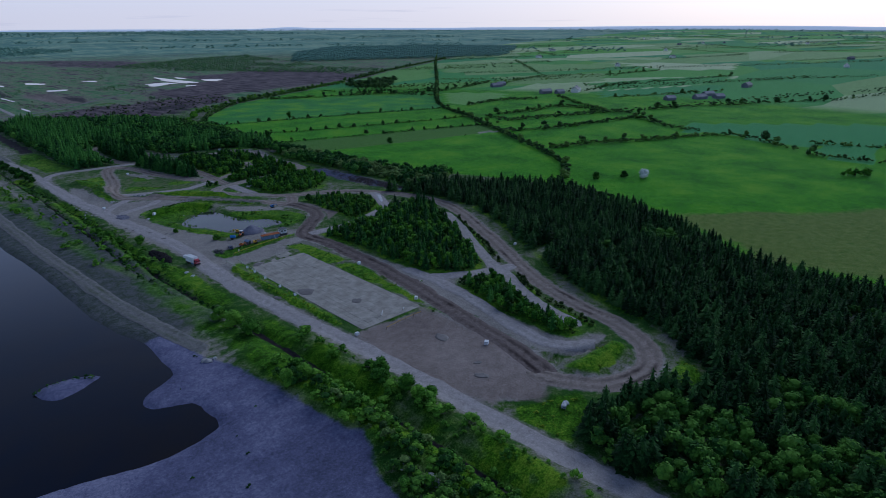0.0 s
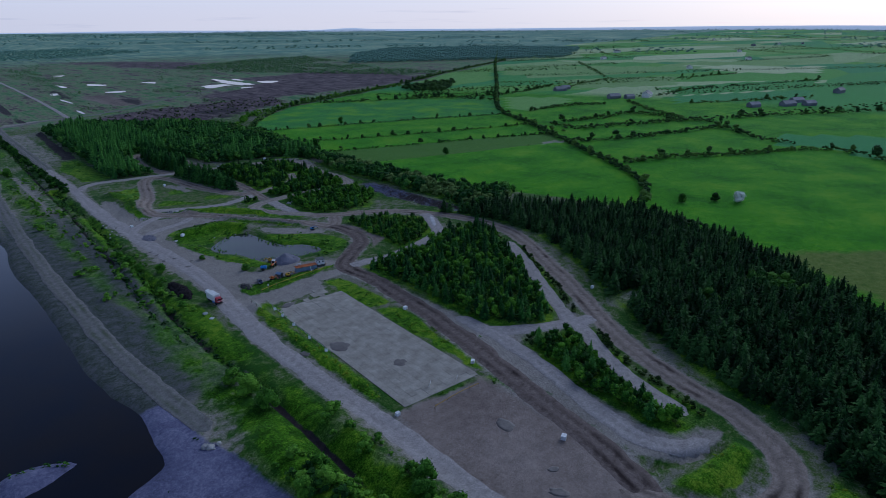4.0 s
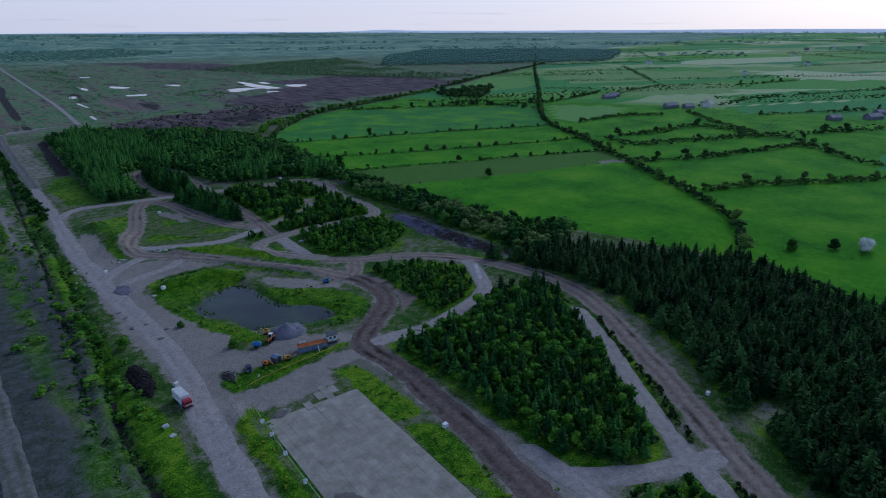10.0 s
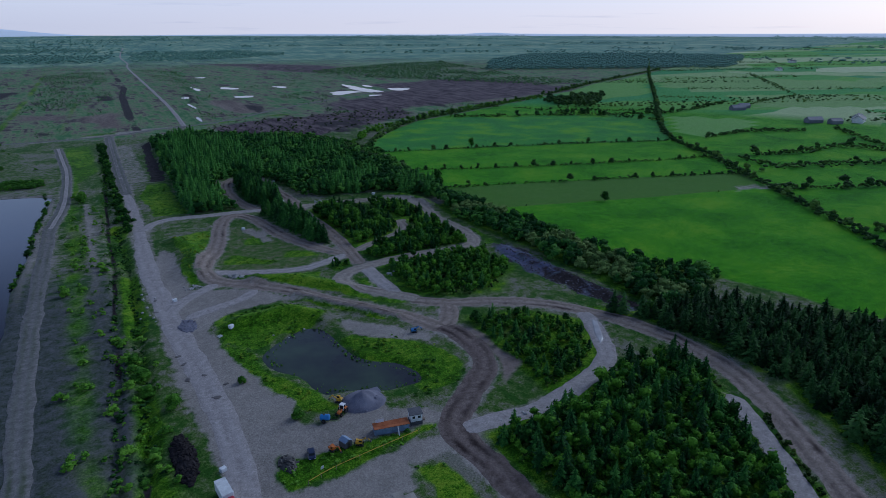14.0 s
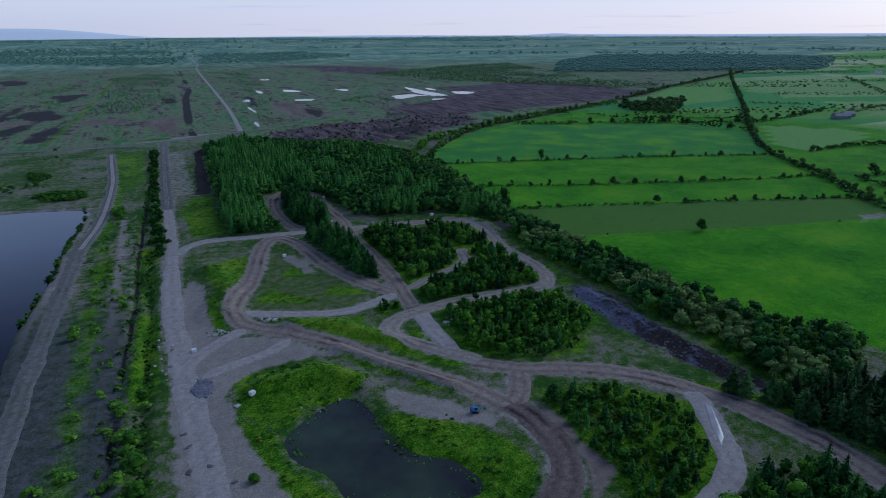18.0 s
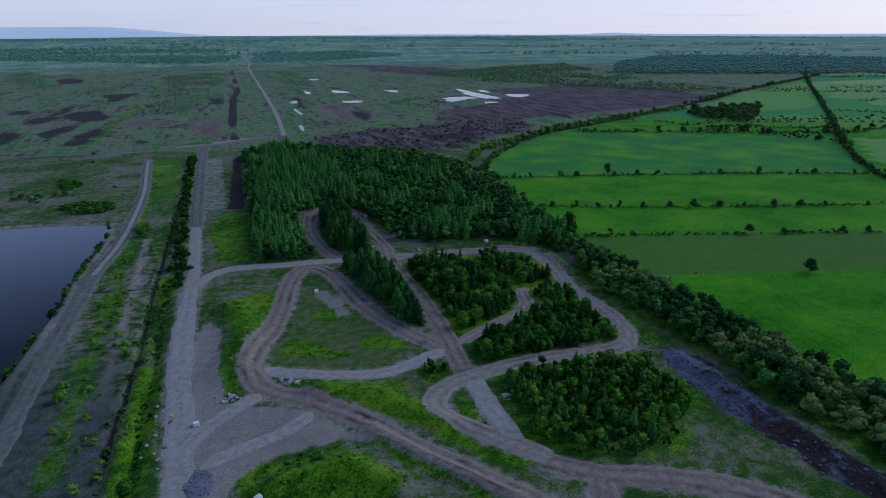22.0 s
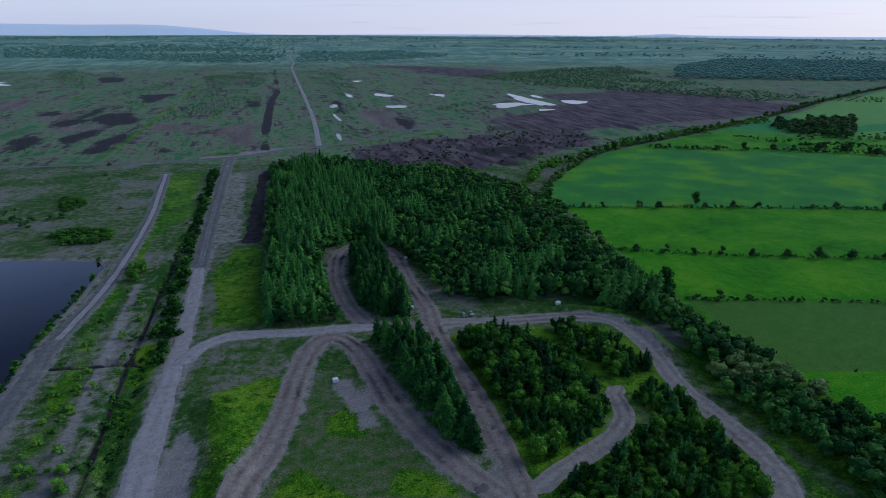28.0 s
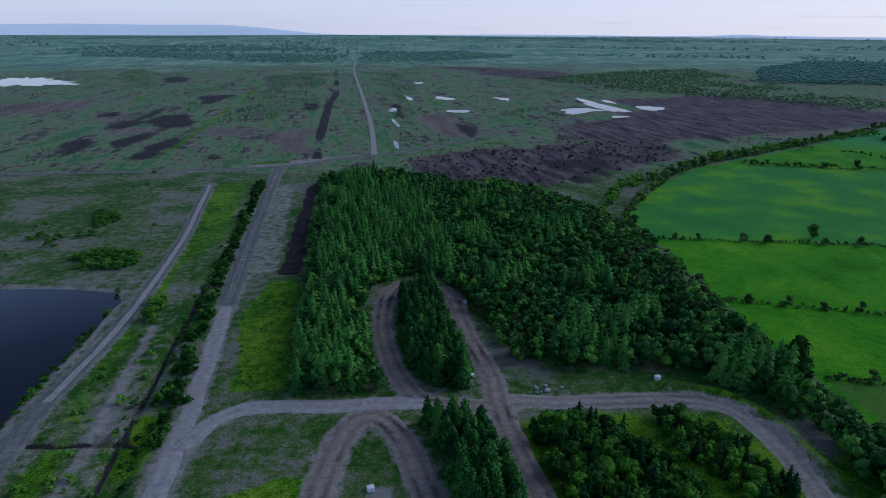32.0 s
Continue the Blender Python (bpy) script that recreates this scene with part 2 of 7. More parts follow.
# leaf colour carries distance haze: paler and bluer than the near woods
HAZYLEAF = foliage("hazed_far_wood_leaves", (0.108, 0.205, 0.160), (0.136, 0.250, 0.184), (0.170, 0.300, 0.200), 0.25)
BOGLEAF = foliage("birch_scrub_leaves", (0.040, 0.105, 0.040), (0.066, 0.150, 0.050), (0.110, 0.215, 0.060), 0.35)
TUSSOCK = foliage("grass_tussock", (0.034, 0.095, 0.006), (0.080, 0.165, 0.008), (0.175, 0.245, 0.014))
BARK = surface("bark", (0.03, 0.024, 0.02), (0.10, 0.08, 0.065), 0.6, 6, bump=0.6)
ROUND = foliage("lush_bush_leaves", (0.036, 0.105, 0.012), (0.080, 0.20, 0.018), (0.14, 0.29, 0.028))
LAKE = water("lake_water", (0.002, 0.003, 0.008), 0.03, 0.008, (0.009, 0.006, 0.004))
POND = water("pond_water", (0.016, 0.016, 0.022), ripple=0.008, bed_colour=(0.046, 0.070, 0.040), gloss=0.6)

# ---- the plan: tracks, shores and plots, in metres ----
def smooth(points, closed=False, step=1.5):
    """A Catmull-Rom line through the points, at even steps."""
    p = np.array(points, float)
    a = np.vstack([p[-1:], p, p[:2]]) if closed else np.vstack([2 * p[:1] - p[1:2], p, 2 * p[-1:] - p[-2:-1]])
    out = []
    for k in range(len(a) - 3):
        p0, p1, p2, p3 = a[k : k + 4]
        m = max(2, int(np.hypot(*(p2 - p1)) / step))
        t = (np.arange(m) / m)[:, None]
        out.append(0.5 * (2 * p1 + (p2 - p0) * t + (2 * p0 - 5 * p1 + 4 * p2 - p3) * t**2 + (3 * p1 - p0 - 3 * p2 + p3) * t**3))
    if not closed:
        out.append(p[-1:])
    return np.vstack(out)


def off_line(x, y, line, closed=False):
    """The distance of each place from a line."""
    a = np.array(line, float)
    b = np.roll(a, -1, 0) if closed else a[1:]
    a = a if closed else a[:-1]
    best = np.full(x.shape, 1e9)
    for (ax, ay), (bx, by) in zip(a, b):
        dx, dy = bx - ax, by - ay
        t = np.clip(((x - ax) * dx + (y - ay) * dy) / (dx * dx + dy * dy + 1e-9), 0, 1)
        best = np.minimum(best, (x - ax - t * dx) ** 2 + (y - ay - t * dy) ** 2)
    return np.sqrt(best)


def inside(x, y, outline):
    a = np.array(outline, float)
    b = np.roll(a, -1, 0)
    odd = np.zeros(x.shape, bool)
    for (ax, ay), (bx, by) in zip(a, b):
        if ay != by:
            odd ^= ((ay > y) != (by > y)) & (x < (bx - ax) * (y - ay) / (by - ay) + ax)
    return odd


def depth_in(x, y, outline, reach=60.0):
    """Signed distance to an outline, positive inside."""
    o = np.array(outline, float)
    lo, hi = o.min(0) - reach, o.max(0) + reach
    d = np.full(x.shape, -float(reach))
    near = (x > lo[0]) & (x < hi[0]) & (y > lo[1]) & (y < hi[1])
    if near.any():
        xs, ys = x[near], y[near]
        d[near] = off_line(xs, ys, o, True) * np.where(inside(xs, ys, o), 1, -1)
    return d


def waves(x, y, size, seed=0, octaves=4):
    """Smooth noise about -1 to 1 with features of that size in metres."""
    rng = np.random.RandomState(seed)
    table = rng.rand(256, 256)
    out, amp, total = np.zeros(np.shape(x)), 1.0, 0.0
    for k in range(octaves):
        u, v = x / size * 2**k + 31.7 * k, y / size * 2**k + 17.3 * k
        i, j = np.floor(u).astype(int), np.floor(v).astype(int)
        fu, fv = u - i, v - j
        fu, fv = fu * fu * (3 - 2 * fu), fv * fv * (3 - 2 * fv)
        g = lambda p, q: table[p % 256, q % 256]
        out += amp * ((g(i, j) * (1 - fu) + g(i + 1, j) * fu) * (1 - fv) + (g(i, j + 1) * (1 - fu) + g(i + 1, j + 1) * fu) * fv)
        total += amp
        amp *= 0.5
    return (out / total - 0.5) * 2.6


# name, material, width, line
TRACKS = [
    ("gravel_road", "GRAVEL", 5.4, [(-1, -190), (-0.9, -141), (-0.8, -110), (-0.5, -92), (-0.2, -74), (-0.9, -57), (-1.4, -38), (-0.9, -18), (0.6, -2), (2.2, 10), (2.2, 30), (1.2, 50), (0, 72), (-0.9, 98), (-0.6, 128), (0.3, 150)]),
    ("gravel_road", "GRAVEL", 4.0, [(-0.6, 126), (0.5, 157), (0.7, 176), (0.6, 200), (0.6, 214)]),
    ("gravel_road", "GRAVEL", 2.6, [(0.6, 206), (0.7, 235), (0.8, 259), (1.4, 300), (2.2, 349), (3, 376)]),
    ("stony_road", "TRACKWAY", 5.2, [(0.6, 208), (0.8, 259), (2.2, 349), (3, 376)]),
    ("dirt_track", "DIRT", 5.6, [(17, -106), (18.5, -114), (24.3, -121.5), (33, -124.5), (40.8, -122), (46, -116), (49.5, -108), (51.5, -98), (55.8, -85), (63, -71), (72, -57), (81, -41), (90.4, -25), (95.6, -13), (97.4, -2), (96.4, 9), (93, 19.5), (87, 30.5), (79, 38.6), (70.8, 43.5), (63, 47.4), (54.5, 54)]),
    ("dirt_track", "MUDDY", 5.8, [(18, -112), (22.2, -101), (25.2, -87), (28.8, -70.5), (32.2, -54.7), (35.2, -38), (36.6, -22), (37.6, -12), (36.6, -4), (38.4, 3), (45, 8.6), (53.5, 16), (56.3, 25), (55.6, 34), (53, 40)]),
    ("dirt_track", "DIRT", 5.4, [(55.6, 33), (50.4, 44.6), (44.9, 52.9), (37.3, 64), (30.5, 74.6), (23.5, 82.5), (17.2, 88.3), (13.6, 93), (12.6, 100), (14.8, 108.5), (18.9, 117.5), (22.2, 128.3), (25.2, 141), (29.2, 152), (33.6, 154.3), (37.2, 149), (39.4, 139), (41.4, 124), (45.3, 111), (49.4, 101.5), (53, 95)]),
    ("gravel_track", "GRAVEL", 3.8, [(15, 98.5), (22, 94.6), (30, 90.9), (38.5, 89.2), (46, 91), (54, 94)]),
    ("dirt_track", "DIRT", 4.8, [(54.5, 84), (55, 93), (56.2, 104), (56.8, 120), (56.9, 134), (56.6, 147), (57, 156), (58, 164), (57.4, 176), (57, 188), (57.4, 203), (54.6, 213.5), (47.6, 216.3), (42.3, 210.8), (39.2, 199), (38.2, 184.5), (39.4, 168.5), (43.6, 157.5), (52, 154.5), (58, 154)]),
    ("gravel_track", "PALE", 4.6, [(56, 155), (62.4, 154.6), (69.3, 152.7), (80.3, 151.7), (90.8, 150), (98, 146.2), (100.2, 139.5), (100.2, 132), (98.8, 124), (97.2, 116), (97.2, 105.8), (97.2, 94.4), (95.2, 86), (90.5, 82.2), (84.5, 81.9), (74.6, 82.9), (64.6, 83.2), (58.1, 82.3), (52, 81.2), (46.6, 78.4), (44.2, 74), (45.4, 69.5), (49.1, 64.2), (53.6, 58.5), (58, 52.5)]),
    ("gravel_track", "GRAVEL", 4.2, [(54.8, 82), (53.6, 71.5), (53.8, 64.9), (53.6, 57)]),
    ("gravel_track", "PALE", 3.8, [(57, 95.5), (62, 98.5), (67.7, 101), (75, 104.2), (81, 109.4), (83, 116.5), (86, 119)]),
    ("dirt_track", "DIRT", 4.4, [(62.9, 47.7), (59, 40), (54, 35.5)]),
    ("gravel_track", "GRAVEL", 4.2, [(37, 0), (44.3, -0.8), (52.9, -1.6), (62.8, -0.2), (74, 4), (79.3, 7.6), (83.6, 15), (87.6, 22.4), (89, 27)]),
    ("gravel_track", "GRAVEL", 4.4, [(38, -54.5), (42.6, -59.6), (49.8, -64), (58, -67.6), (64, -69)]),
    ("gravel_track", "GRAVEL", 3.8, [(88, -16), (83, -26), (77.5, -35), (68, -49), (60.2, -61), (54.8, -71.4), (47.5, -85), (44, -95), (42, -104)]),
    ("gravel_track", "GRAVEL", 4.0, [(38.6, -46), (39, -56), (37, -71), (32.4, -88), (30, -101), (33, -108), (38.2, -110)]),
    ("gravel_track", "GRAVEL", 4.0, [(0.8, 150), (4.6, 157), (10, 161), (17.2, 160.6), (27.6, 158.6), (36, 158.6), (45, 157)]),
    ("gravel_track", "GRAVEL", 3.6, [(14.5, 89.6), (9.4, 86), (3.9, 81.3), (-0.1, 76)]),
    ("gravel_track", "GRAVEL", 3.2, [(3, 70), (9, 72.5), (16, 75), (22.5, 80)]),
    ("lakeside_track", "TRACKWAY", 4.2, [(-24.9, 344), (-22.6, 300), (-21, 270), (-21.2, 232), (-22.5, 200), (-24.8, 180), (-26.6, 168), (-27, 150), (-28.4, 112), (-29.2, 73), (-29.4, 46), (-29, 20), (-28.2, -9), (-26.4, -33), (-25, -44), (-24.6, -50)]),
    ("lakeside_track", "GRAVEL", 2.4, [(-24.9, 344), (-22.6, 300), (-21, 270), (-21.2, 232), (-22.5, 200), (-24.8, 180), (-26.6, 168)]),
    ("crossing_road", "TRACKWAY", 4.2, [(-420, 392), (-250, 384), (-125, 380), (-49, 376), (4.3, 378), (33, 393), (81, 412), (149, 474), (235, 532), (330, 590)]),
    ("bog_road", "GRAVEL", 3.2, [(52, 400), (58, 520), (64, 760), (73, 1150), (84, 1300), (92, 1600), (140, 2200)]),
]
LAKE_SHORE = [(-36.5, 63.5), (-35.1, 33), (-35, 12), (-35.6, -12), (-34, -26), (-32, -34), (-31.8, -39), (-32.7, -48), (-33.5, -53.7), (-39.4, -56.7), (-42.2, -59.4), (-41.7, -63.2), (-35.5, -66.5), (-35.2, -71), (-36, -77), (-45, -78.5), (-54, -76.3), (-66, -72.5), (-100, -66), (-170, -40), (-260, 40), (-240, 150), (-120, 222), (-61, 231), (-29, 222.5), (-28, 211), (-28.6, 196), (-30.8, 178), (-31.8, 162), (-31.6, 148), (-34.5, 114), (-34.8, 84)]
POND_SHORE = [(26.4, 52.2), (29.9, 50.6), (30.9, 43.8), (31.7, 35.4), (34.2, 30.4), (38.1, 27.4), (40.6, 22.0), (39.5, 18.2), (35.7, 18.4), (32.6, 18.6), (28.6, 21.2), (24.1, 22.4), (21.3, 22.8), (19.9, 26.8), (19.0, 32.0), (15.6, 36.2), (14.4, 42.0), (16.4, 45.6), (20.6, 49.0)]
ISLET = [(-55.1, -40.4), (-49.9, -39.6), (-44, -43.1), (-50.8, -46.2), (-53.7, -46)]
DRAIN = [(-2.7, 345), (-4.5, 280), (-7, 215), (-9, 160), (-9.4, 130), (-9.9, 110), (-10.9, 95), (-11.8, 78), (-12.2, 60), (-13.6, 40), (-15, 20), (-15.6, 5), (-15.4, -15)]
DITCH = [(-6.4, 160), (-6.5, 142), (-6.3, 110), (-7, 87), (-7.7, 70), (-8.6, 45), (-10.4, 20), (-12.4, 2), (-12.2, -24), (-11.5, -44), (-11.4, -60), (-12.4, -95), (-13, -130), (-13.4, -190)]
CROSS_DRAIN = [(-26, 157), (-16, 155.4), (-7, 155)]
PASTURE = [(132, 262), (166, 303), (206, 338), (300, 380), (420, 440), (560, 520), (800, 640), (1400, 1000), (3500, 1500), (3600, -1300), (400, -900), (115, -400), (95, -180), (112, -150), (112, -120), (133, -86), (143, -59), (150, -28), (139, 24), (123, 52), (121, 91), (119, 115), (122, 150), (125, 190), (131, 230)]
CROP = [(132, 262), (166, 303), (206, 338), (237, 342), (394, 276), (316, 199), (300, 186), (232, 211), (160, 232), (131, 242)]
MEADOW = [(124, 151), (151, 143), (216, 122), (262, 106), (240, 84), (183, 97), (121, 115)]
DRY = [(134, -84), (150, -80), (170, -104), (235, -160), (250, -230), (120, -230), (118, -152), (114, -120)]
SHINGLE = [(-27, -39), (-24.5, -57), (-22, -72), (-21.9, -84), (-21.2, -99), (-26.6, -114), (-40, -150), (-140, -150), (-150, -60), (-66, -74), (-37, -79), (-34, -70), (-41, -63), (-40, -57), (-33, -50), (-32, -38)]
PEAT = [(300, 642), (440, 667), (482, 583), (485, 487), (446, 449), (343, 432), (206, 412), (161, 430), (180, 470), (240, 520), (285, 560)]
PEAT_FAR = [(155, 1238), (335, 1141), (400, 1000), (385, 955), (310, 845), (271, 915), (242, 1100)]
BOG_PEAT = [
    [(-107, 587), (-83, 597), (-67, 553), (-69, 519), (-94, 524)], [(-124, 530), (-116, 569), (-112, 649), (-107, 622), (-105, 543), (-112, 511)], [(-100, 737), (-64, 743), (-65, 692), (-82, 661)],
    [(-194, 1020), (-149, 980), (-144, 900), (-170, 909)], [(-104, 465), (-98, 500), (-84, 504), (-80, 472), (-90, 435)], [(-78, 407), (-77, 445), (-63, 523), (-62, 453), (-66, 400)],
    [(-130, 474), (-118, 484), (-108, 452), (-115, 426)], [(5, 655), (20, 650), (20, 603), (9, 605)], [(-156, 622), (-137, 616), (-133, 586), (-149, 595)], [(-43, 413), (-33, 421), (-32, 397)],
    [(139, 370), (148, 370), (145, 323), (138, 323)], [(151, 369), (158, 369), (161, 325), (155, 325)], [(162, 374), (168, 374), (168, 352), (163, 352)], [(179, 377), (187, 377), (199, 346), (192, 346)],
    [(262, 441), (272, 441), (273, 402), (265, 402)], [(210, 396), (220, 396), (232, 369), (225, 369)], [(110, 440), (120, 432), (128, 500), (118, 510)], [(84, 640), (92, 640), (86, 520), (80, 520)], [(-230, 520), (-205, 530), (-190, 470), (-225, 450)],
]
BOG_TAN = [[(-152, 592), (-138, 632), (-117, 570), (-140, 562)], [(-56, 526), (-22, 504), (-25, 476), (-54, 486)], [(-15, 489), (15, 515), (18, 412), (-1, 418)], [(-120, 530), (-90, 525), (-85, 500), (-110, 490)], [(-260, 700), (-190, 720), (-170, 640), (-240, 600)], [(90, 560), (120, 560), (130, 440), (95, 450)], [(300, 430), (420, 440), (380, 420), (330, 410)]]
GREEN_LINES = [([(-63, 398), (-57, 530), (-52, 687), (-45, 1089)], 5), ([(-152, 430), (-153, 558), (-154, 833)], 6), ([(-23, 420), (-21, 452), (-12, 602)], 4), ([(-8, 385), (60, 398), (130, 425)], 9), ([(-300, 400), (-150, 391), (-60, 388)], 8)]
SCRUBS = [[(-56, 539), (-47, 627), (-53, 821), (-40, 1088), (34, 1023), (23, 662), (0, 574), (-24, 538)], [(-124, 728), (-120, 844), (-72, 827), (-101, 738), (-61, 583), (-90, 642)], [(82, 1086), (143, 985), (125, 760), (96, 653), (84, 692)], [(58, 464), (80, 457), (73, 425), (57, 430)], [(32, 442), (52, 443), (50, 421), (33, 424)], [(161, 557), (210, 598), (173, 482), (154, 499)], [(111, 665), (116, 572), (101, 577)], [(-275, 1212), (-211, 1109), (-162, 858), (-190, 805), (-268, 1059)], [(162, 447), (189, 444), (178, 408), (150, 410)], [(202, 571), (213, 553), (189, 488), (176, 492)]]
CUTAWAY = [(62, 384), (132, 413), (230, 420), (215, 365), (131, 320), (90, 316), (66, 345)]
PEAT_STRIP = [(18, 330), (23, 343), (19.2, 256), (18.4, 227), (12.5, 227), (13.6, 252)]
SPOIL = [(97, 80), (103.8, 78), (103.5, 61), (103, 40), (106, 15), (98, 20), (94.9, 38), (93.7, 53), (93.4, 70)]
YARD = [(-1.8, -14), (-0.6, 8), (-2.6, 30), (-3.2, 55), (-2.4, 84), (0, 110), (4, 128), (8, 120), (6.4, 100), (7.5, 88), (12, 86.5), (22, 80), (33, 66), (25, 70), (12, 68.5), (7, 62), (8, 52), (9, 42), (12, 32), (15, 22), (13, 17), (17, 14), (21, 13), (27, 21), (31, 16), (30, 11.5), (37, 8), (39, 3), (34, 4.4), (13, 5.8), (8, 8), (6, 3), (6.5, -1.5), (14, -1.5), (30, 1.5), (35, 0), (33.5, -7), (32.6, -4.4), (25.6, -4.2), (25, -10), (9, -10), (8, -6.5)]
POND_FLAT = [(35, 52), (44, 44), (51.5, 34), (49, 31), (44, 35), (36, 42)]
APRON = [(40, -8), (38.5, -22), (41.5, -45), (43, -58), (39.5, -72), (36, -85), (33.5, -98), (36, -104), (41, -107), (41.5, -110.5), (33, -111.5), (27, -106), (25, -98), (28.5, -84), (31, -70), (34, -54), (37.5, -36), (38, -20)]
LOT = [(2.6, -68), (23.4, -70), (24, -80), (22.6, -96), (18.6, -113), (11, -114.5), (3, -109), (0.4, -98), (0.8, -80)]
LUSH = [
    [(31.5, -76), (34.2, -62), (36.6, -50), (36.0, -62), (33.6, -78)],
    [(40.5, -4), (43.5, -9), (42, -22), (40.4, -22)],
    [(19, 104), (24, 101), (30, 97), (34, 99), (27, 106), (23, 113)],
    [(36, 101), (46, 98), (44, 104), (38, 108)],
    [(29, 118), (34, 115), (37, 120), (33, 126), (29, 125)],
    [(8.2, 136.8), (16.4, 140.8), (24.2, 138), (19, 120.3), (13, 104), (10.2, 92), (7.5, 87.4), (6.7, 100), (9.1, 118.2)],
    [(18.6, 92.5), (31.7, 87.4), (41, 84), (42, 74.4), (48, 60), (54, 53), (46.5, 57), (40.5, 68), (31, 79)],
    [(9, 67.2), (25.4, 68.7), (34, 55), (27, 51), (20.8, 50), (14, 47.1), (8.4, 54.4)],
    [(32.5, 31), (31.6, 42), (36, 42), (42, 37), (49, 30), (50, 20), (46, 14), (37, 13), (38, 20), (36, 26)],
    [(26.3, -4.8), (31.8, -5), (31.6, -27.8), (25.6, -28.3)],
    [(26.6, -29.5), (31.4, -33), (31.2, -42), (26.4, -68.5), (24.6, -63.9), (25.8, -44.3)],
    [(3.5, -4.5), (6.5, -5), (6.1, -26), (5.6, -42), (4.8, -62), (2.3, -62), (2.3, -44), (2.7, -23)],
    [(7.3, -6), (9.6, -8), (9.0, -26), (7.6, -44), (6.0, -44), (7.0, -20)],
    [(9.4, -68), (25, -70), (27, -78), (20, -76), (9, -73)],
    [(28.8, 73.2), (36.1, 61.5), (47.9, 47), (51.4, 41), (44.5, 46), (34.5, 60)],
    [(5.4, 202), (10.5, 223), (17.4, 223), (18.8, 166.3), (6.9, 168)],
    [(23.5, -112), (40.7, -113.8), (39, -117), (29.9, -118.6), (22.6, -116)],
    [(44.5, -127), (37, -137), (26.1, -132.5), (22, -127), (33.8, -130)],
    [(6, 5), (13, 6.4), (35.9, 4.6), (35.5, 2.2), (13.8, -0.4), (6.7, -0.8)],
    [(48.5, 75.6), (53.1, 72.5), (52, 62.5), (47.4, 70)],
    [(44.8, 88), (52.6, 89), (53, 85.4), (45.2, 82)],
    [(88, 158), (98, 153), (105, 143), (106, 128), (103.5, 126), (103.4, 141), (97, 150)],
    [(8, 54), (13, 46), (14, 34), (20, 24), (22, 17), (17, 17), (11, 34), (7, 45)],
    [(17, -119), (5, -113), (2.5, -116), (3, -126), (14, -124)],
    [(99.5, 96), (101.5, 97), (101, 80), (96, 80.5), (99, 86)],
]
# fields that differ in colour, from blue-green (0) to pale (1)
PARCELS = [([(316, -8), (332, -25), (314, -68), (344, -108), (379, -137), (471, -128), (357, 6)], 0.1), ([(316, -79), (348, -107), (286, -118), (288, -101)], 0.15), ([(389, 265), (427, 217), (398, 198), (324, 182), (333, 211)], 0.62), ([(560, 345), (705, 266), (597, 209), (495, 263)], 0.72), ([(560, 207), (691, 173), (772, 127), (674, 96), (509, 157)], 0.3), ([(498, 157), (658, 91), (572, 64), (457, 130)], 0.12), ([(703, 558), (866, 352), (773, 303), (564, 430)], 0.7), ([(909, 375), (1004, 201), (865, 157), (798, 237)], 1.0), ([(615, 688), (696, 581), (506, 393), (425, 380), (422, 448)], 0.6), ([(807, 534), (1027, 337), (1113, 374), (864, 578)], 0.85), ([(392, 1278), (649, 1306), (733, 1479), (438, 1434)], 0.8), ([(-319, 1066), (-212, 1061), (-161, 1265), (-276, 1486), (-485, 1583)], 0.05)]
FAR_WOODS = [[(559, 780), (792, 684), (938, 628), (1300, 860), (1200, 1060), (959, 1200), (722, 1011)], [(303, 896), (500, 1020), (623, 1036), (567, 798), (531, 644), (556, 532), (466, 527), (427, 598), (373, 685), (311, 766)], [(-503, 1636), (-286, 1534), (-106, 1360), (37, 1305), (79, 1605), (-178, 1728), (-585, 1890)], [(89, 1311), (292, 1346), (461, 1513), (388, 1811), (125, 1722)], [(-700, 2000), (-250, 1850), (60, 1850), (60, 2150), (-600, 2350)]]
VERGES = [
    [(42, -4), (70, -2), (92, 0), (86, -22), (76, -40), (62, -59), (46, -64), (41, -50), (42, -20)],
    [(62, 37), (76, 33), (84, 22), (80, 12), (70, 5), (60, 3), (61, 20)],
    [(42, -66), (55, -72), (47, -88), (43.5, -106), (36, -105), (36, -85)],
    [(60, 148), (74, 147), (97, 142), (97, 122), (93, 88), (60, 87), (60, 120)],
    [(60, 79), (72, 80), (91, 77), (91, 60), (78, 48), (64, 52), (57, 60)],
    [(106, 126), (118, 140), (122, 90), (124, 52), (138, 26), (108, 16), (108, 60), (104, 112)],
    [(90, 28), (100, 16), (104, 2), (101, -22), (90, -45), (70, -76), (58, -100), (56, -112), (60, -112), (80, -76), (108, -20), (112, 10)],
]
INNER = [(27.3, 137), (36.6, 141), (44, 106), (49.5, 99), (39, 90.6), (26.3, 94.5), (17.3, 101), (22.2, 116)]
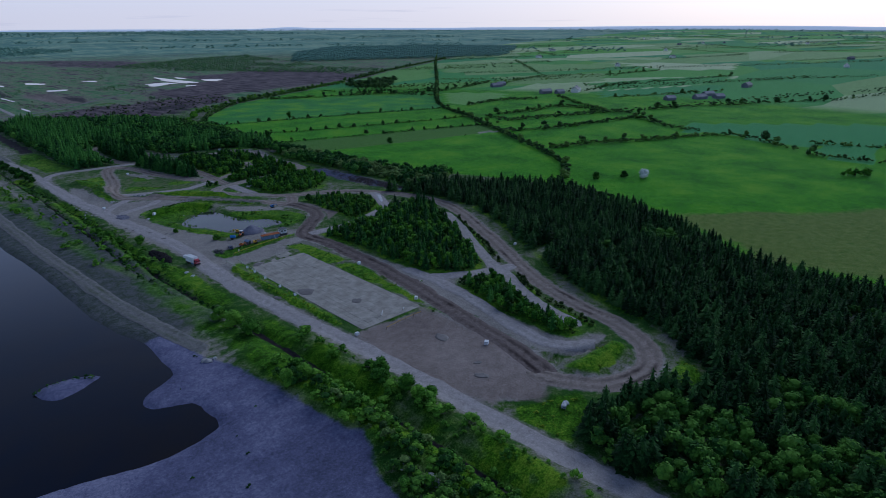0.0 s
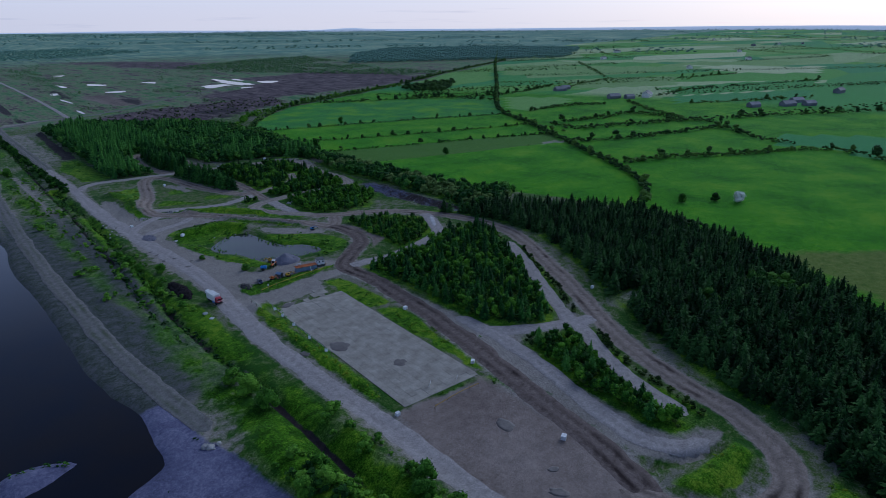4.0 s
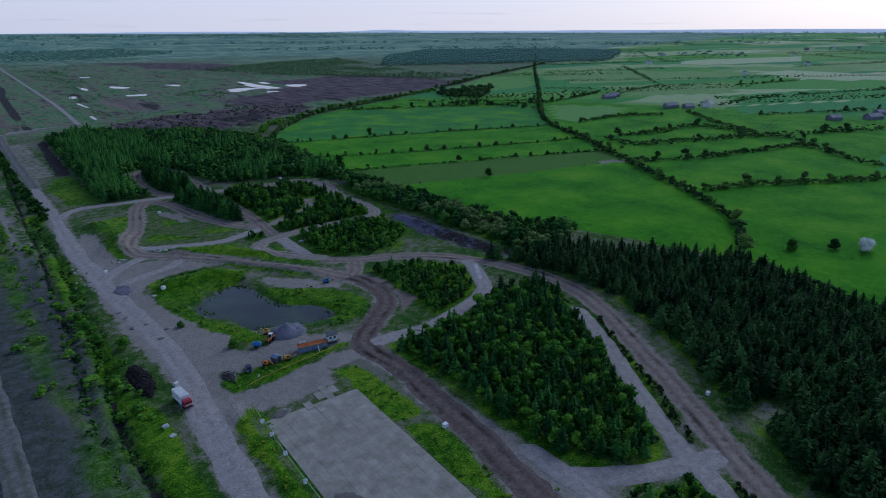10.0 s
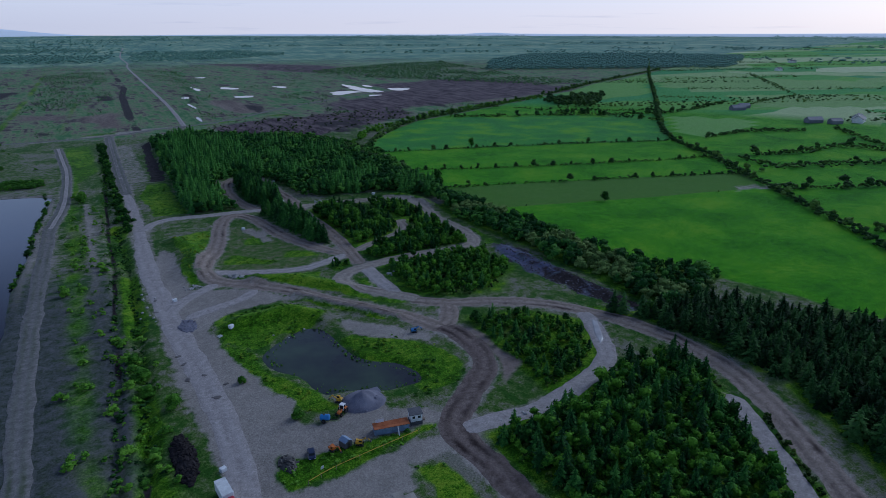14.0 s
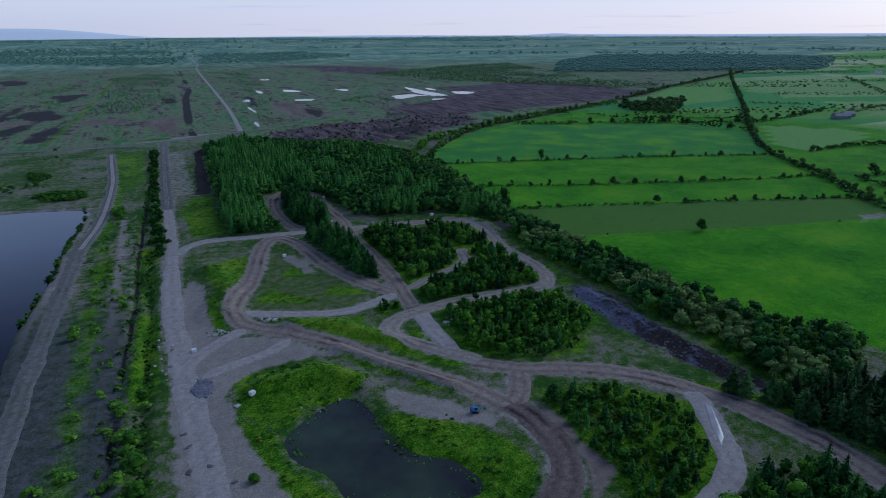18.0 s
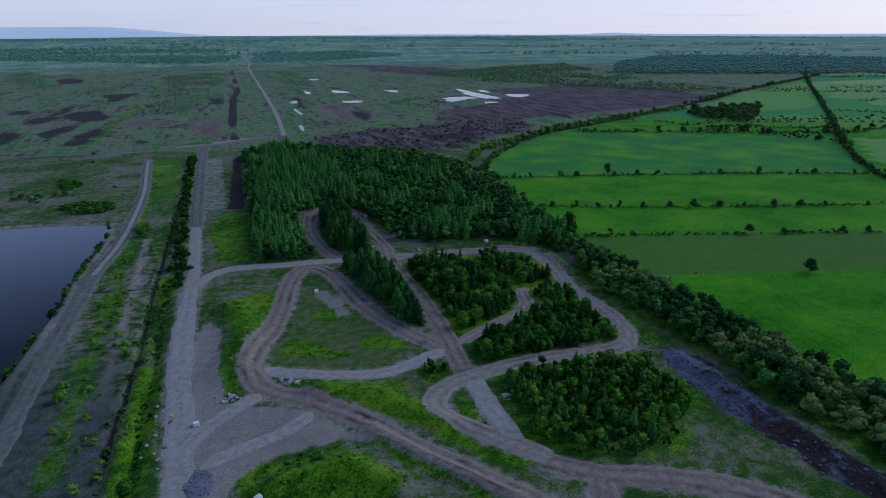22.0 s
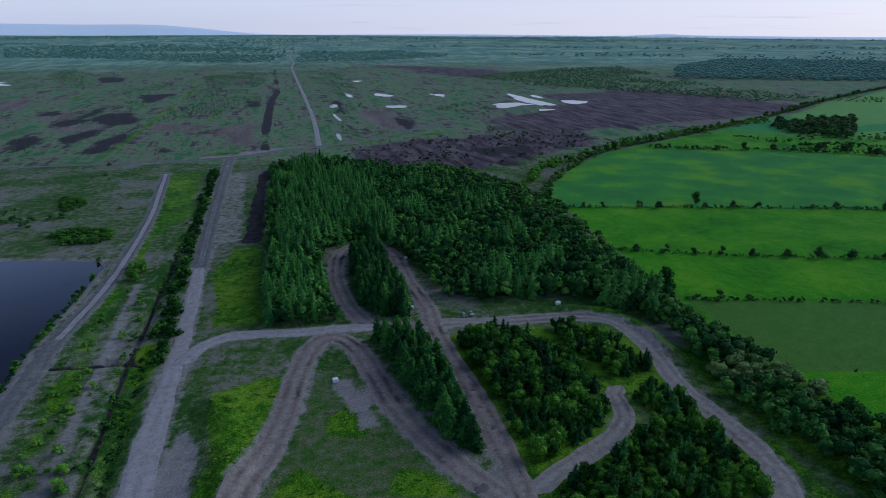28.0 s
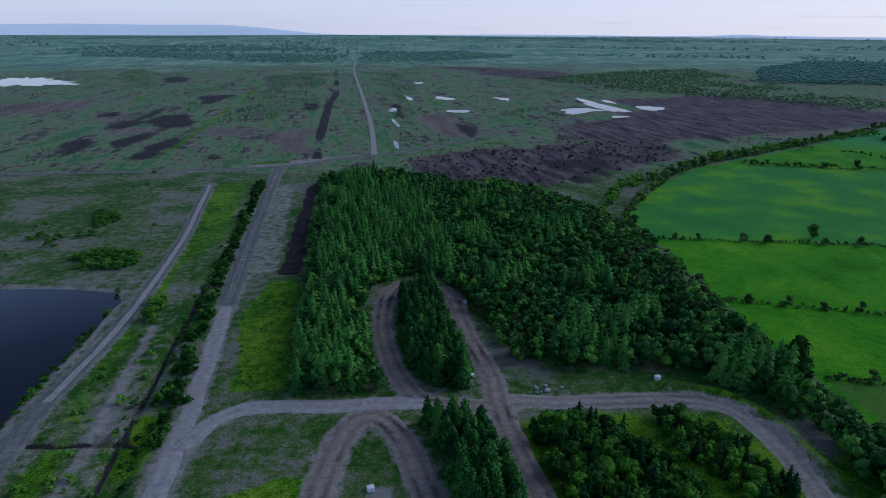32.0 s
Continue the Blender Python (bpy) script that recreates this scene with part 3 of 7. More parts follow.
MOUNDS = [([(10, 132), (12.5, 116), (10, 99)], 4.0, 1.8), ([(24, 87), (35, 82), (44, 68)], 2.6, 1.3), ([(31, 71), (39, 58), (48, 46)], 1.6, 1.1), ([(14, 61), (25, 62.5), (31, 56)], 3.2, 1.8), ([(92, 154.5), (100, 150), (104, 141), (103.5, 128)], 1.6, 1.2), ([(26, -130), (38, -131)], 3.0, 1.6), ([(25, -114.5), (38, -115)], 2.2, 1.6), ([(25, -107), (38, -113)], 0.9, -1.4), ([(5.2, -6), (4.4, -24), (4, -43), (3.6, -58)], 1.0, 0.6), ([(98, 76), (101, 50), (102, 28)], 2.5, 0.8), ([(-19, -60), (-18, -85), (-18, -112)], 4.0, 1.6), ([(-6.5, -62), (-6, -100), (-7, -140)], 3.0, 1.2)]


PAD_PLOT = [(8.2, -8.2), (26.6, -9.0), (24.0, -68.2), (5.6, -67.4)]
LAKE_LINE, POND_LINE, ISLET_LINE = smooth(LAKE_SHORE, True, 5), smooth(POND_SHORE, True, 4), smooth(ISLET, True, 2)


def height(x, y):
    """The ground's height: nearly level, with a lake, a pond, drains, banks and far swells."""
    x, y = np.asarray(x, float), np.asarray(y, float)
    z = 0.10 * waves(x, y, 6, 3, 2) + 0.25 * waves(x, y, 70, 4, 2) * np.clip((np.hypot(x - 30, y - 60) - 150) / 200, 0, 1)
    near = (np.abs(x) < 330) & (np.abs(y - 80) < 420)
    xs, ys, zs = x[near], y[near], z[near]
    for shore, level, slope, deep in ((LAKE_LINE, -0.9, 3.0, 2.2), (POND_LINE, -0.8, 3.4, 1.2)):
        d = depth_in(xs, ys, shore, 30) + 0.35 * waves(xs, ys, 7, 8) - 1.2
        f = np.clip(-d / slope, 0, 1)
        bank = level * (1 - f * f * (3 - 2 * f))
        zs = np.where(d > 0, level - np.minimum(deep, 0.3 * d), np.minimum(zs, zs * f + bank))
    di = depth_in(xs, ys, ISLET_LINE, 20)
    zs = np.where(di > -1.5, np.maximum(zs, -1.0 + 0.33 * (di + 1.5) + 0.12 * waves(xs, ys, 2, 5)), zs)
    for line, wide, tall in [(DRAIN, 0.85, -0.9), (DITCH, 1.35, -1.25), (CROSS_DRAIN, 1.0, -1.2)] + MOUNDS:
        d = off_line(xs, ys, line)
        zs = zs + tall * np.exp(-((d / wide) ** 2)) * (1 + 0.25 * waves(xs, ys, 4, 11))
    zs = zs + 0.35 * waves(xs, ys, 2.5, 21) * np.clip(depth_in(xs, ys, SPOIL, 10) / 2, 0, 1)
    pad = depth_in(xs, ys, PAD_PLOT, 20)
    zs = zs * np.clip(-pad / 2, 0, 1)
    z[near] = zs
    r = np.hypot(x, y)
    rim = np.interp(np.degrees(np.arctan2(x, y)), (-180, -90, -25, 2, 22, 50, 90, 180), (9, 14, 21, 19, 12, 10, 9, 9))
    far = np.clip((r - 1600) / 2200, 0, 1)
    return z + 4.0 * np.clip((r - 1400) / 1500, 0, 1) * waves(x, y, 700, 6, 3) + rim * far**1.4


LINES = [(name, mat, wide, smooth(line, False, 1.6)) for name, mat, wide, line in TRACKS]


def clear_of_tracks(x, y):
    """How far each place lies outside the tracks, lakes and hard ground."""
    d = np.full(x.shape, 99.0)
    for _, _, wide, line in LINES:
        d = np.minimum(d, off_line(x, y, line[::2]) - wide / 2)
    for o in (LAKE_SHORE, POND_SHORE, YARD, LOT):
        d = np.minimum(d, -depth_in(x, y, o, 40))
    return d


# ---- the ground ----
def mesh_object(name, verts, faces, material, parent=None, flat=True, normals=None):
    me = bpy.data.meshes.new(name)
    verts, faces = np.asarray(verts, np.float32), np.asarray(faces, np.int32)
    k = faces.shape[1]
    me.vertices.add(len(verts))
    me.vertices.foreach_set("co", verts.ravel())
    me.loops.add(faces.size)
    me.loops.foreach_set("vertex_index", faces.ravel())
    me.polygons.add(len(faces))
    me.polygons.foreach_set("loop_start", np.arange(0, faces.size, k, dtype=np.int32))
    me.polygons.foreach_set("use_smooth", np.full(len(faces), not flat))
    me.update(calc_edges=True)
    me.validate()
    if normals is not None:
        me.attributes.new("custom_normal", "FLOAT_VECTOR", "POINT").data.foreach_set("vector", np.asarray(normals, np.float32).ravel())
    me.materials.append(material)
    ob = new(name, me)
    if parent:
        ob.parent = parent
    return ob


def grid_faces(nx, ny):
    i = np.arange(nx - 1)[None, :] + np.arange(ny - 1)[:, None] * nx
    return np.stack([i, i + 1, i + nx + 1, i + nx], -1).reshape(-1, 4)


def spread(lo, hi, cell, far, grow):
    """Grid lines: even from lo to hi, then ever wider to far."""
    a = list(np.arange(lo, hi + 0.01, cell))
    s = cell
    while a[-1] < far:
        s *= grow
        a.append(a[-1] + s)
    s = cell
    while a[0] > -far:
        s *= grow
        a.insert(0, a[0] - s)
    return np.array(a)


FAR = 3870.0
gx, gy = spread(-60, 130, 1.1, FAR, 1.05), spread(-150, 230, 1.1, FAR, 1.045)
GX, GY = np.meshgrid(gx, gy)
m = np.maximum(np.abs(GX), np.abs(GY))
r = np.hypot(GX, GY) + 1e-6
s = np.clip((m - 600) / 900, 0, 1)
k = (1 - s) + s * np.minimum(m, FAR) / r
GX, GY = GX * k, GY * k
GZ = height(GX, GY)


def mask(outline, soft, seed, rag=2.0, size=6.0):
    d = depth_in(GX, GY, outline, 80) + rag * waves(GX, GY, size, seed)
    return np.clip(0.5 + d / soft, 0, 1)


lush = np.zeros(GX.shape)
for k, o in enumerate(LUSH):
    lush = np.maximum(lush, mask(o, 2.2, 40 + k, 1.3, 5))
strip = np.exp(-(((GX + 19.5) / 3.0) ** 2)) * np.clip((GY - 10) / 20, 0, 1) * np.clip((330 - GY) / 20, 0, 1) + np.exp(-(((GX + 17.5) / 3.6) ** 2)) * np.clip((25 - GY) / 20, 0, 1) * 1.15
ditch_side = off_line(GX, GY, DITCH)
west = 1.3 * np.exp(-((ditch_side / 2.8) ** 2)) + np.exp(-(((GX + 7.4) / 2.6) ** 2)) * np.clip((22 - GY) / 20, 0, 1) * 0.85 + np.exp(-(((GX + 15.5) / 3) ** 2)) * (GY < -45)
bank = np.exp(-(((GX + 17) / 5.0) ** 2)) * np.clip((0 - GY) / 20, 0, 1) * np.clip((GY + 150) / 20, 0, 1)
lush = np.maximum(lush, np.clip(np.maximum(np.maximum(strip, np.clip(west, 0, 1) * (GY < 340)) * (0.70 + 0.7 * waves(GX, GY, 8, 77)), bank * (0.72 + 0.5 * waves(GX, GY, 10, 76))), 0, 1))
lush = np.maximum(lush, mask([(-23.5, 347), (-8.5, 345), (-8, 260), (-17.7, 237), (-22.5, 250)], 6, 78, 3, 20) * 0.95)
wayside = np.full(GX.shape, 99.0)
small = (np.abs(GX) < 300) & (np.abs(GY - 100) < 320)
wayside[small] = np.min([off_line(GX[small], GY[small], l[::3]) - w / 2 for n_, m_, w, l in LINES], 0)
stone = np.clip(1 - wayside / 1.4, 0, 1) * 0.62
stone = np.maximum(stone, 0.9 * np.clip(1 - np.abs(depth_in(GX, GY, LAKE_SHORE, 30) + 1.5) / 2.5, 0, 1) * (GX < -20))
stone = np.maximum(stone, mask(YARD, 2.0, 60, 1.0, 4))
stone = np.maximum(stone, mask(LOT, 2.0, 61, 1.0, 4))
stone = np.maximum(stone, mask(APRON, 2.0, 61, 1.2, 4))
stone = np.maximum(stone, mask(POND_FLAT, 2.0, 64, 1.2, 4) * 0.9)
stone = np.maximum(stone, np.exp(-(((GX + 14.6) / 1.4) ** 2)) * (GY > 30) * (GY < 200) * 0.8)
stone = np.maximum(stone, np.clip(0.52 - 0.0012 * (GY - 20), 0.26, 0.58) * ((GX < -10) & (GX > -38) & (GY > -60) & (GY < 240)) * (1 - lush))
stone = np.maximum(stone, 0.56 * np.clip((GX + 3) / 3, 0, 1) * np.clip((14 - GX) / 3, 0, 1) * np.clip((GY - 222) / 10, 0, 1) * np.clip((345 - GY) / 10, 0, 1))
stone = np.maximum(stone, mask([(75, -66), (80, -64.5), (86, -68), (84, -71), (78, -70.5)], 1.5, 80, 0.8, 3))
stone = np.maximum(stone, mask([(31.4, 134.5), (34, 136.3), (37, 130), (37.6, 119), (34.4, 118.3), (32.3, 129.5)], 1.5, 81, 1.6, 3) * 0.85)
stone = np.maximum(stone, mask([(-24, 372), (-8, 375), (22, 386), (53, 399), (22, 401), (-1, 386), (-22, 382)], 5, 83, 4, 8) * 0.85)
stone = np.maximum(stone, mask([(236, 94), (252, 84), (246, 77), (228, 86)], 5, 82, 3, 6) * 0.7)
stone = np.maximum(stone, np.clip(2.5 + depth_in(GX, GY, ISLET, 20), 0, 1))
lake = depth_in(GX, GY, LAKE_SHORE, 30)
peat = np.maximum(mask(PEAT, 25, 62, 14, 40) * 0.9, mask(PEAT_FAR, 60, 63, 25, 100) * 0.75)
peat = np.maximum(peat, mask(CUTAWAY, 12, 64, 8, 20) * 0.8)
dark = np.maximum(mask(PEAT_STRIP, 1.5, 65, 1.5, 5), np.clip(1.05 - off_line(GX, GY, DRAIN) / 1.0, 0, 1) * (GY > -15) * np.clip(0.6 + 0.004 * GY + 0.8 * waves(GX, GY, 14, 66), 0, 1))
dark = np.maximum(dark, np.clip(1.0 - off_line(GX, GY, CROSS_DRAIN) / 1.3, 0, 1))
dark = np.maximum(dark, np.clip(1.15 - ditch_side / 1.1, 0, 1) * np.clip(0.75 + 0.7 * waves(GX, GY, 12, 69), 0, 1) * np.clip((30 - GY) / 30, 0, 1))
for k, o in enumerate(BOG_PEAT):
    dark = np.maximum(dark, mask(o, 16, 85 + k, 6, 14) * 0.95)
tan = np.zeros(GX.shape)
for k, o in enumerate(BOG_TAN):
    tan = np.maximum(tan, mask(o, 16, 105 + k, 7, 22))
for k, (line, wide) in enumerate(GREEN_LINES):
    lush = np.maximum(lush, np.clip(1.25 - off_line(GX, GY, line) / wide, 0, 1) * (0.48 + 0.4 * waves(GX, GY, 25, 115 + k)))
dark = np.maximum(dark, mask(SPOIL, 3, 67, 1.5, 5) * np.clip(0.5 + 0.6 * waves(GX, GY, 7, 59), 0, 0.9))
dark = np.maximum(dark, np.clip(1.4 - off_line(GX, GY, [(21, 396), (22, 460), (29, 640), (38, 740), (44, 1110)]) / 3.6, 0, 1) * np.clip(0.6 + waves(GX, GY, 60, 68), 0, 1))
parcel, tone = np.zeros(GX.shape), np.full(GX.shape, 0.5)
for o, v in PARCELS:
    q = depth_in(GX, GY, o, 30) > 0
    parcel[q], tone[q] = 1.0, v
verge = np.zeros(GX.shape)
for o in VERGES:
    verge = np.maximum(verge, np.clip(1.15 + depth_in(GX, GY, o, 12) / 3.4, 0, 1) * (0.8 + 0.35 * waves(GX, GY, 6, 121)))
lush = np.maximum(lush, 0.9 * verge)
stone = stone * (1 - 0.85 * np.clip(verge, 0, 1))
damp = np.maximum(np.clip(1.2 - np.abs(lake + 4) / 5, 0, 1) * (GX < -20), 0.8 * np.clip((-9 - GX) / 3, 0, 1) * np.clip((GX + 40) / 3, 0, 1) * (1 - 0.6 * lush)) * np.clip((150 - GY) / 60, 0, 1) * np.clip((GY + 45) / 10, 0, 1)
MASKS = {
    "parcel": parcel,
    "tone": tone,
    "damp": damp,
    "soil": np.maximum(0.8 * mask(LOT, 3, 131, 1.5, 5), 0.95 * mask([(57, 39), (61, 30), (61, 14), (53, 8), (57.5, 17), (59, 28)], 2, 132, 1.0, 4)),
    "pasture": mask(PASTURE, 6, 70, 2.0, 15),
    "crop": mask(CROP, 4, 71, 0.6, 10),
    "meadow": mask(MEADOW, 4, 72, 0.6, 10),
    "dry": mask(DRY, 20, 73, 8, 25),
    "shingle": np.maximum(0.62 * mask(SPOIL, 3, 67, 1.5, 5), np.maximum(mask(SHINGLE, 3, 74, 1.4, 5), (lake > -5) * np.clip((-34 - GY) / 4, 0, 1) * (GX < -24))),
    "lush": lush,
    "stone": stone,
    "peat": peat,
    "dark": dark,
    "tan": tan,
    "inner": mask(INNER, 4, 75, 2, 5),
    "bog": np.clip((GY + 0.15 * GX - 355) / 25, 0, 1),
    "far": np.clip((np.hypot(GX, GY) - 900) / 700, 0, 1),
    "plots": np.clip((np.hypot(GX, GY) - 430) / 160, 0, 1),
}


def ground_material():
    m, nt, n, l, b = nodes_of("ground")
    pos = place_of(n)
    mp = n.new("ShaderNodeMapping")
    mp.inputs["Rotation"].default_value = (0, 0, radians(3))
    mp.inputs["Scale"].default_value = (1, 0.16, 1)
    l.new(pos, mp.inputs[0])
    along = mp.outputs[0]
    n1, n2, n3 = noise_of(n, l, pos, 0.035, 4), noise_of(n, l, pos, 0.35, 5, 0.65), noise_of(n, l, pos, 1.3, 10, 0.88)
    n4, n5 = noise_of(n, l, along, 0.05, 5, 0.6), noise_of(n, l, along, 0.22, 4)
    n6, n7, n8 = noise_of(n, l, pos, 0.006, 4), noise_of(n, l, pos, 0.09, 8, 0.72), noise_of(n, l, along, 0.16, 7, 0.7)

    def fac(name, rag=0.7, sharp=3.0, grain=None):
        a = n.new("ShaderNodeAttribute")
        a.attribute_name = name
        f = math_of(n, l, "ADD", a.outputs["Fac"], math_of(n, l, "MULTIPLY", math_of(n, l, "SUBTRACT", grain or n2, 0.5), rag))
        return math_of(n, l, "ADD", math_of(n, l, "MULTIPLY", math_of(n, l, "SUBTRACT", f, 0.5), sharp), 0.5, True)

    def blend(a, b, w, sharp=1.0):
        f = math_of(n, l, "ADD", math_of(n, l, "MULTIPLY", a, 1 - w), math_of(n, l, "MULTIPLY", b, w))
        return math_of(n, l, "ADD", math_of(n, l, "MULTIPLY", math_of(n, l, "SUBTRACT", f, 0.5), sharp), 0.5)

    rough = ramp_of(n, l, blend(blend(n2, n3, 0.5), n1, 0.38, 3.6), [(0.34, (0.028, 0.080, 0.012)), (0.46, (0.062, 0.118, 0.024)), (0.55, (0.100, 0.130, 0.055)), (0.68, (0.165, 0.165, 0.135))])
    grass = ramp_of(n, l, blend(blend(n2, n3, 0.62), n1, 0.25, 3.0), [(0.30, (0.020, 0.058, 0.004)), (0.45, (0.042, 0.120, 0.006)), (0.55, (0.074, 0.176, 0.008)), (0.68, (0.145, 0.238, 0.016))])
    field = ramp_of(n, l, blend(n1, blend(n2, n3, 0.7), 0.65, 2.6), [(0.30, (0.024, 0.118, 0.003)), (0.46, (0.052, 0.215, 0.003)), (0.56, (0.070, 0.248, 0.004)), (0.72, (0.125, 0.295, 0.008))])
    crop = ramp_of(n, l, blend(n1, n3, 0.2, 1.7), [(0.34, (0.046, 0.185, 0.034)), (0.52, (0.060, 0.230, 0.030)), (0.68, (0.115, 0.290, 0.014))])
    mead = ramp_of(n, l, blend(n2, n3, 0.5), [(0.36, (0.052, 0.145, 0.016)), (0.64, (0.095, 0.190, 0.030))])
    dry = ramp_of(n, l, blend(n2, n3, 0.4), [(0.36, (0.062, 0.125, 0.014)), (0.64, (0.165, 0.205, 0.048))])
    grit = ramp_of(n, l, blend(blend(n2, n3, 0.72), n1, 0.25, 1.9), [(0.28, (0.150, 0.138, 0.125)), (0.5, (0.240, 0.221, 0.200)), (0.72, (0.335, 0.310, 0.283))])
    blue = ramp_of(n, l, blend(blend(n2, n3, 0.8), n1, 0.3, 2.2), [(0.30, (0.06, 0.064, 0.105)), (0.5, (0.115, 0.118, 0.20)), (0.70, (0.23, 0.23, 0.32))])
    turf = ramp_of(n, l, blend(n8, n3, 0.3, 1.7), [(0.36, (0.030, 0.019, 0.026)), (0.5, (0.080, 0.058, 0.068)), (0.66, (0.150, 0.120, 0.115))])
    black = ramp_of(n, l, blend(n2, n3, 0.5), [(0.36, (0.008, 0.007, 0.008)), (0.64, (0.05, 0.042, 0.045))])
    moor = ramp_of(n, l, blend(blend(n4, n1, 0.35), blend(n7, n8, 0.5), 0.6, 4.6), [(0.24, (0.056, 0.046, 0.050)), (0.36, (0.125, 0.118, 0.092)), (0.46, (0.165, 0.190, 0.108)), (0.57, (0.110, 0.195, 0.080)), (0.74, (0.055, 0.140, 0.052))])
    cell = n.new("ShaderNodeTexVoronoi")
    mp2 = n.new("ShaderNodeMapping")
    mp2.inputs["Rotation"].default_value = (0, 0, radians(-22))
    mp2.inputs["Scale"].default_value = (0.0032, 0.0085, 0.004)
    l.new(pos, mp2.inputs[0])
    l.new(mp2.outputs[0], cell.inputs["Vector"])
    cell.inputs["Scale"].default_value = 1.0
    tint = n.new("ShaderNodeSeparateColor")
    l.new(cell.outputs["Color"], tint.inputs[0])
    # field tones, lifted a little for haze over the far plots
    hue = [(0.0, (0.055, 0.225, 0.075)), (0.3, (0.072, 0.255, 0.056)), (0.5, (0.105, 0.290, 0.035)), (0.72, (0.175, 0.300, 0.095)), (1.0, (0.38, 0.45, 0.25))]
    plots = ramp_of(n, l, tint.outputs[0], hue)
    own = n.new("ShaderNodeAttribute")
    own.attribute_name = "tone"
    parcels = ramp_of(n, l, math_of(n, l, "ADD", own.outputs["Fac"], math_of(n, l, "MULTIPLY", math_of(n, l, "SUBTRACT", n7, 0.5), 0.25)), hue)
    # far land paled and blued, with distance haze put into the colour
    hazed_wild = ramp_of(n, l, blend(blend(n6, n7, 0.5), n4, 0.35, 2.6), [(0.34, (0.092, 0.190, 0.152)), (0.47, (0.122, 0.240, 0.176)), (0.55, (0.18, 0.300, 0.200)), (0.68, (0.29, 0.37, 0.24))])
    col = mix_of(n, l, fac("inner", 0.8, 2), rough, ramp_of(n, l, blend(n2, n3, 0.4), [(0.40, (0.03, 0.10, 0.010)), (0.50, (0.080, 0.125, 0.035)), (0.58, (0.125, 0.135, 0.075)), (0.66, (0.19, 0.185, 0.16))]))
    col = mix_of(n, l, fac("bog", 0.6, 3), col, mix_of(n, l, fac("far", 0.8, 2, n6), moor, hazed_wild))
    col = mix_of(n, l, fac("tan", 0.8, 2), col, ramp_of(n, l, blend(n2, n4, 0.5, 1.5), [(0.36, (0.10, 0.075, 0.066)), (0.64, (0.20, 0.165, 0.145))]))
    col = mix_of(n, l, fac("peat", 1.3, 4, n8), col, turf)
    pas = mix_of(n, l, fac("plots", 0.1, 4), field, plots)
    pas = mix_of(n, l, fac("parcel", 0.0, 8), pas, parcels)
    col = mix_of(n, l, fac("pasture", 0.4, 4), col, pas)
    for name, c in (("crop", crop), ("meadow", mead), ("dry", dry)):
        col = mix_of(n, l, fac(name, 0.3, 4), col, c)
    col = mix_of(n, l, fac("lush", 0.9, 3), col, grass)
    n9 = noise_of(n, l, pos, 2.6, 7, 0.85)
    col = mix_of(n, l, 1.0, col, ramp_of(n, l, n9, [(0.36, (0.55, 0.55, 0.55)), (0.5, (0.96, 0.96, 0.96)), (0.64, (1.5, 1.5, 1.5))]), "MULTIPLY")
    col = mix_of(n, l, fac("stone", 1.2, 2.5), col, mix_of(n, l, 1.0, grit, ramp_of(n, l, n9, [(0.36, (0.80, 0.80, 0.80)), (0.64, (1.2, 1.2, 1.2))]), "MULTIPLY"))
    col = mix_of(n, l, fac("soil", 0.7, 2), col, ramp_of(n, l, blend(blend(n2, n3, 0.6), n1, 0.3, 1.8), [(0.32, (0.135, 0.106, 0.094)), (0.68, (0.295, 0.250, 0.222))]))
    col = mix_of(n, l, fac("damp", 0.9, 2), col, ramp_of(n, l, blend(n2, n3, 0.6, 2), [(0.36, (0.030, 0.045, 0.030)), (0.64, (0.105, 0.110, 0.115))]))
    col = mix_of(n, l, fac("shingle", 0.6, 4), col, blue)
    col = mix_of(n, l, fac("dark", 2.3, 5, blend(n2, blend(n7, n8, 0.6), 0.62)), col, black)
    l.new(col, b.inputs["Base Color"])
    b.inputs["Roughness"].default_value = 0.95
    b.inputs["Specular IOR Level"].default_value = 0.02
    # bluish sheen pales the ground at grazing view, standing in for haze
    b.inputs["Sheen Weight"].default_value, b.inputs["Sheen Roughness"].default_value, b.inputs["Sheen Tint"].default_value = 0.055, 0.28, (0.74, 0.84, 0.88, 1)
    bump_of(n, l, blend(n2, n3, 0.8), 0.7, 0.28, b)
    return m


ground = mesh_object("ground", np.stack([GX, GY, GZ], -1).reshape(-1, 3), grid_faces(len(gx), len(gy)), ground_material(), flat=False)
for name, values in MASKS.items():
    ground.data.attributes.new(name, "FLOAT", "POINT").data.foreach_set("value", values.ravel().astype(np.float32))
tagged(ground, "level open land of grass, gravel, bog and pasture", "ground", kind="structure")


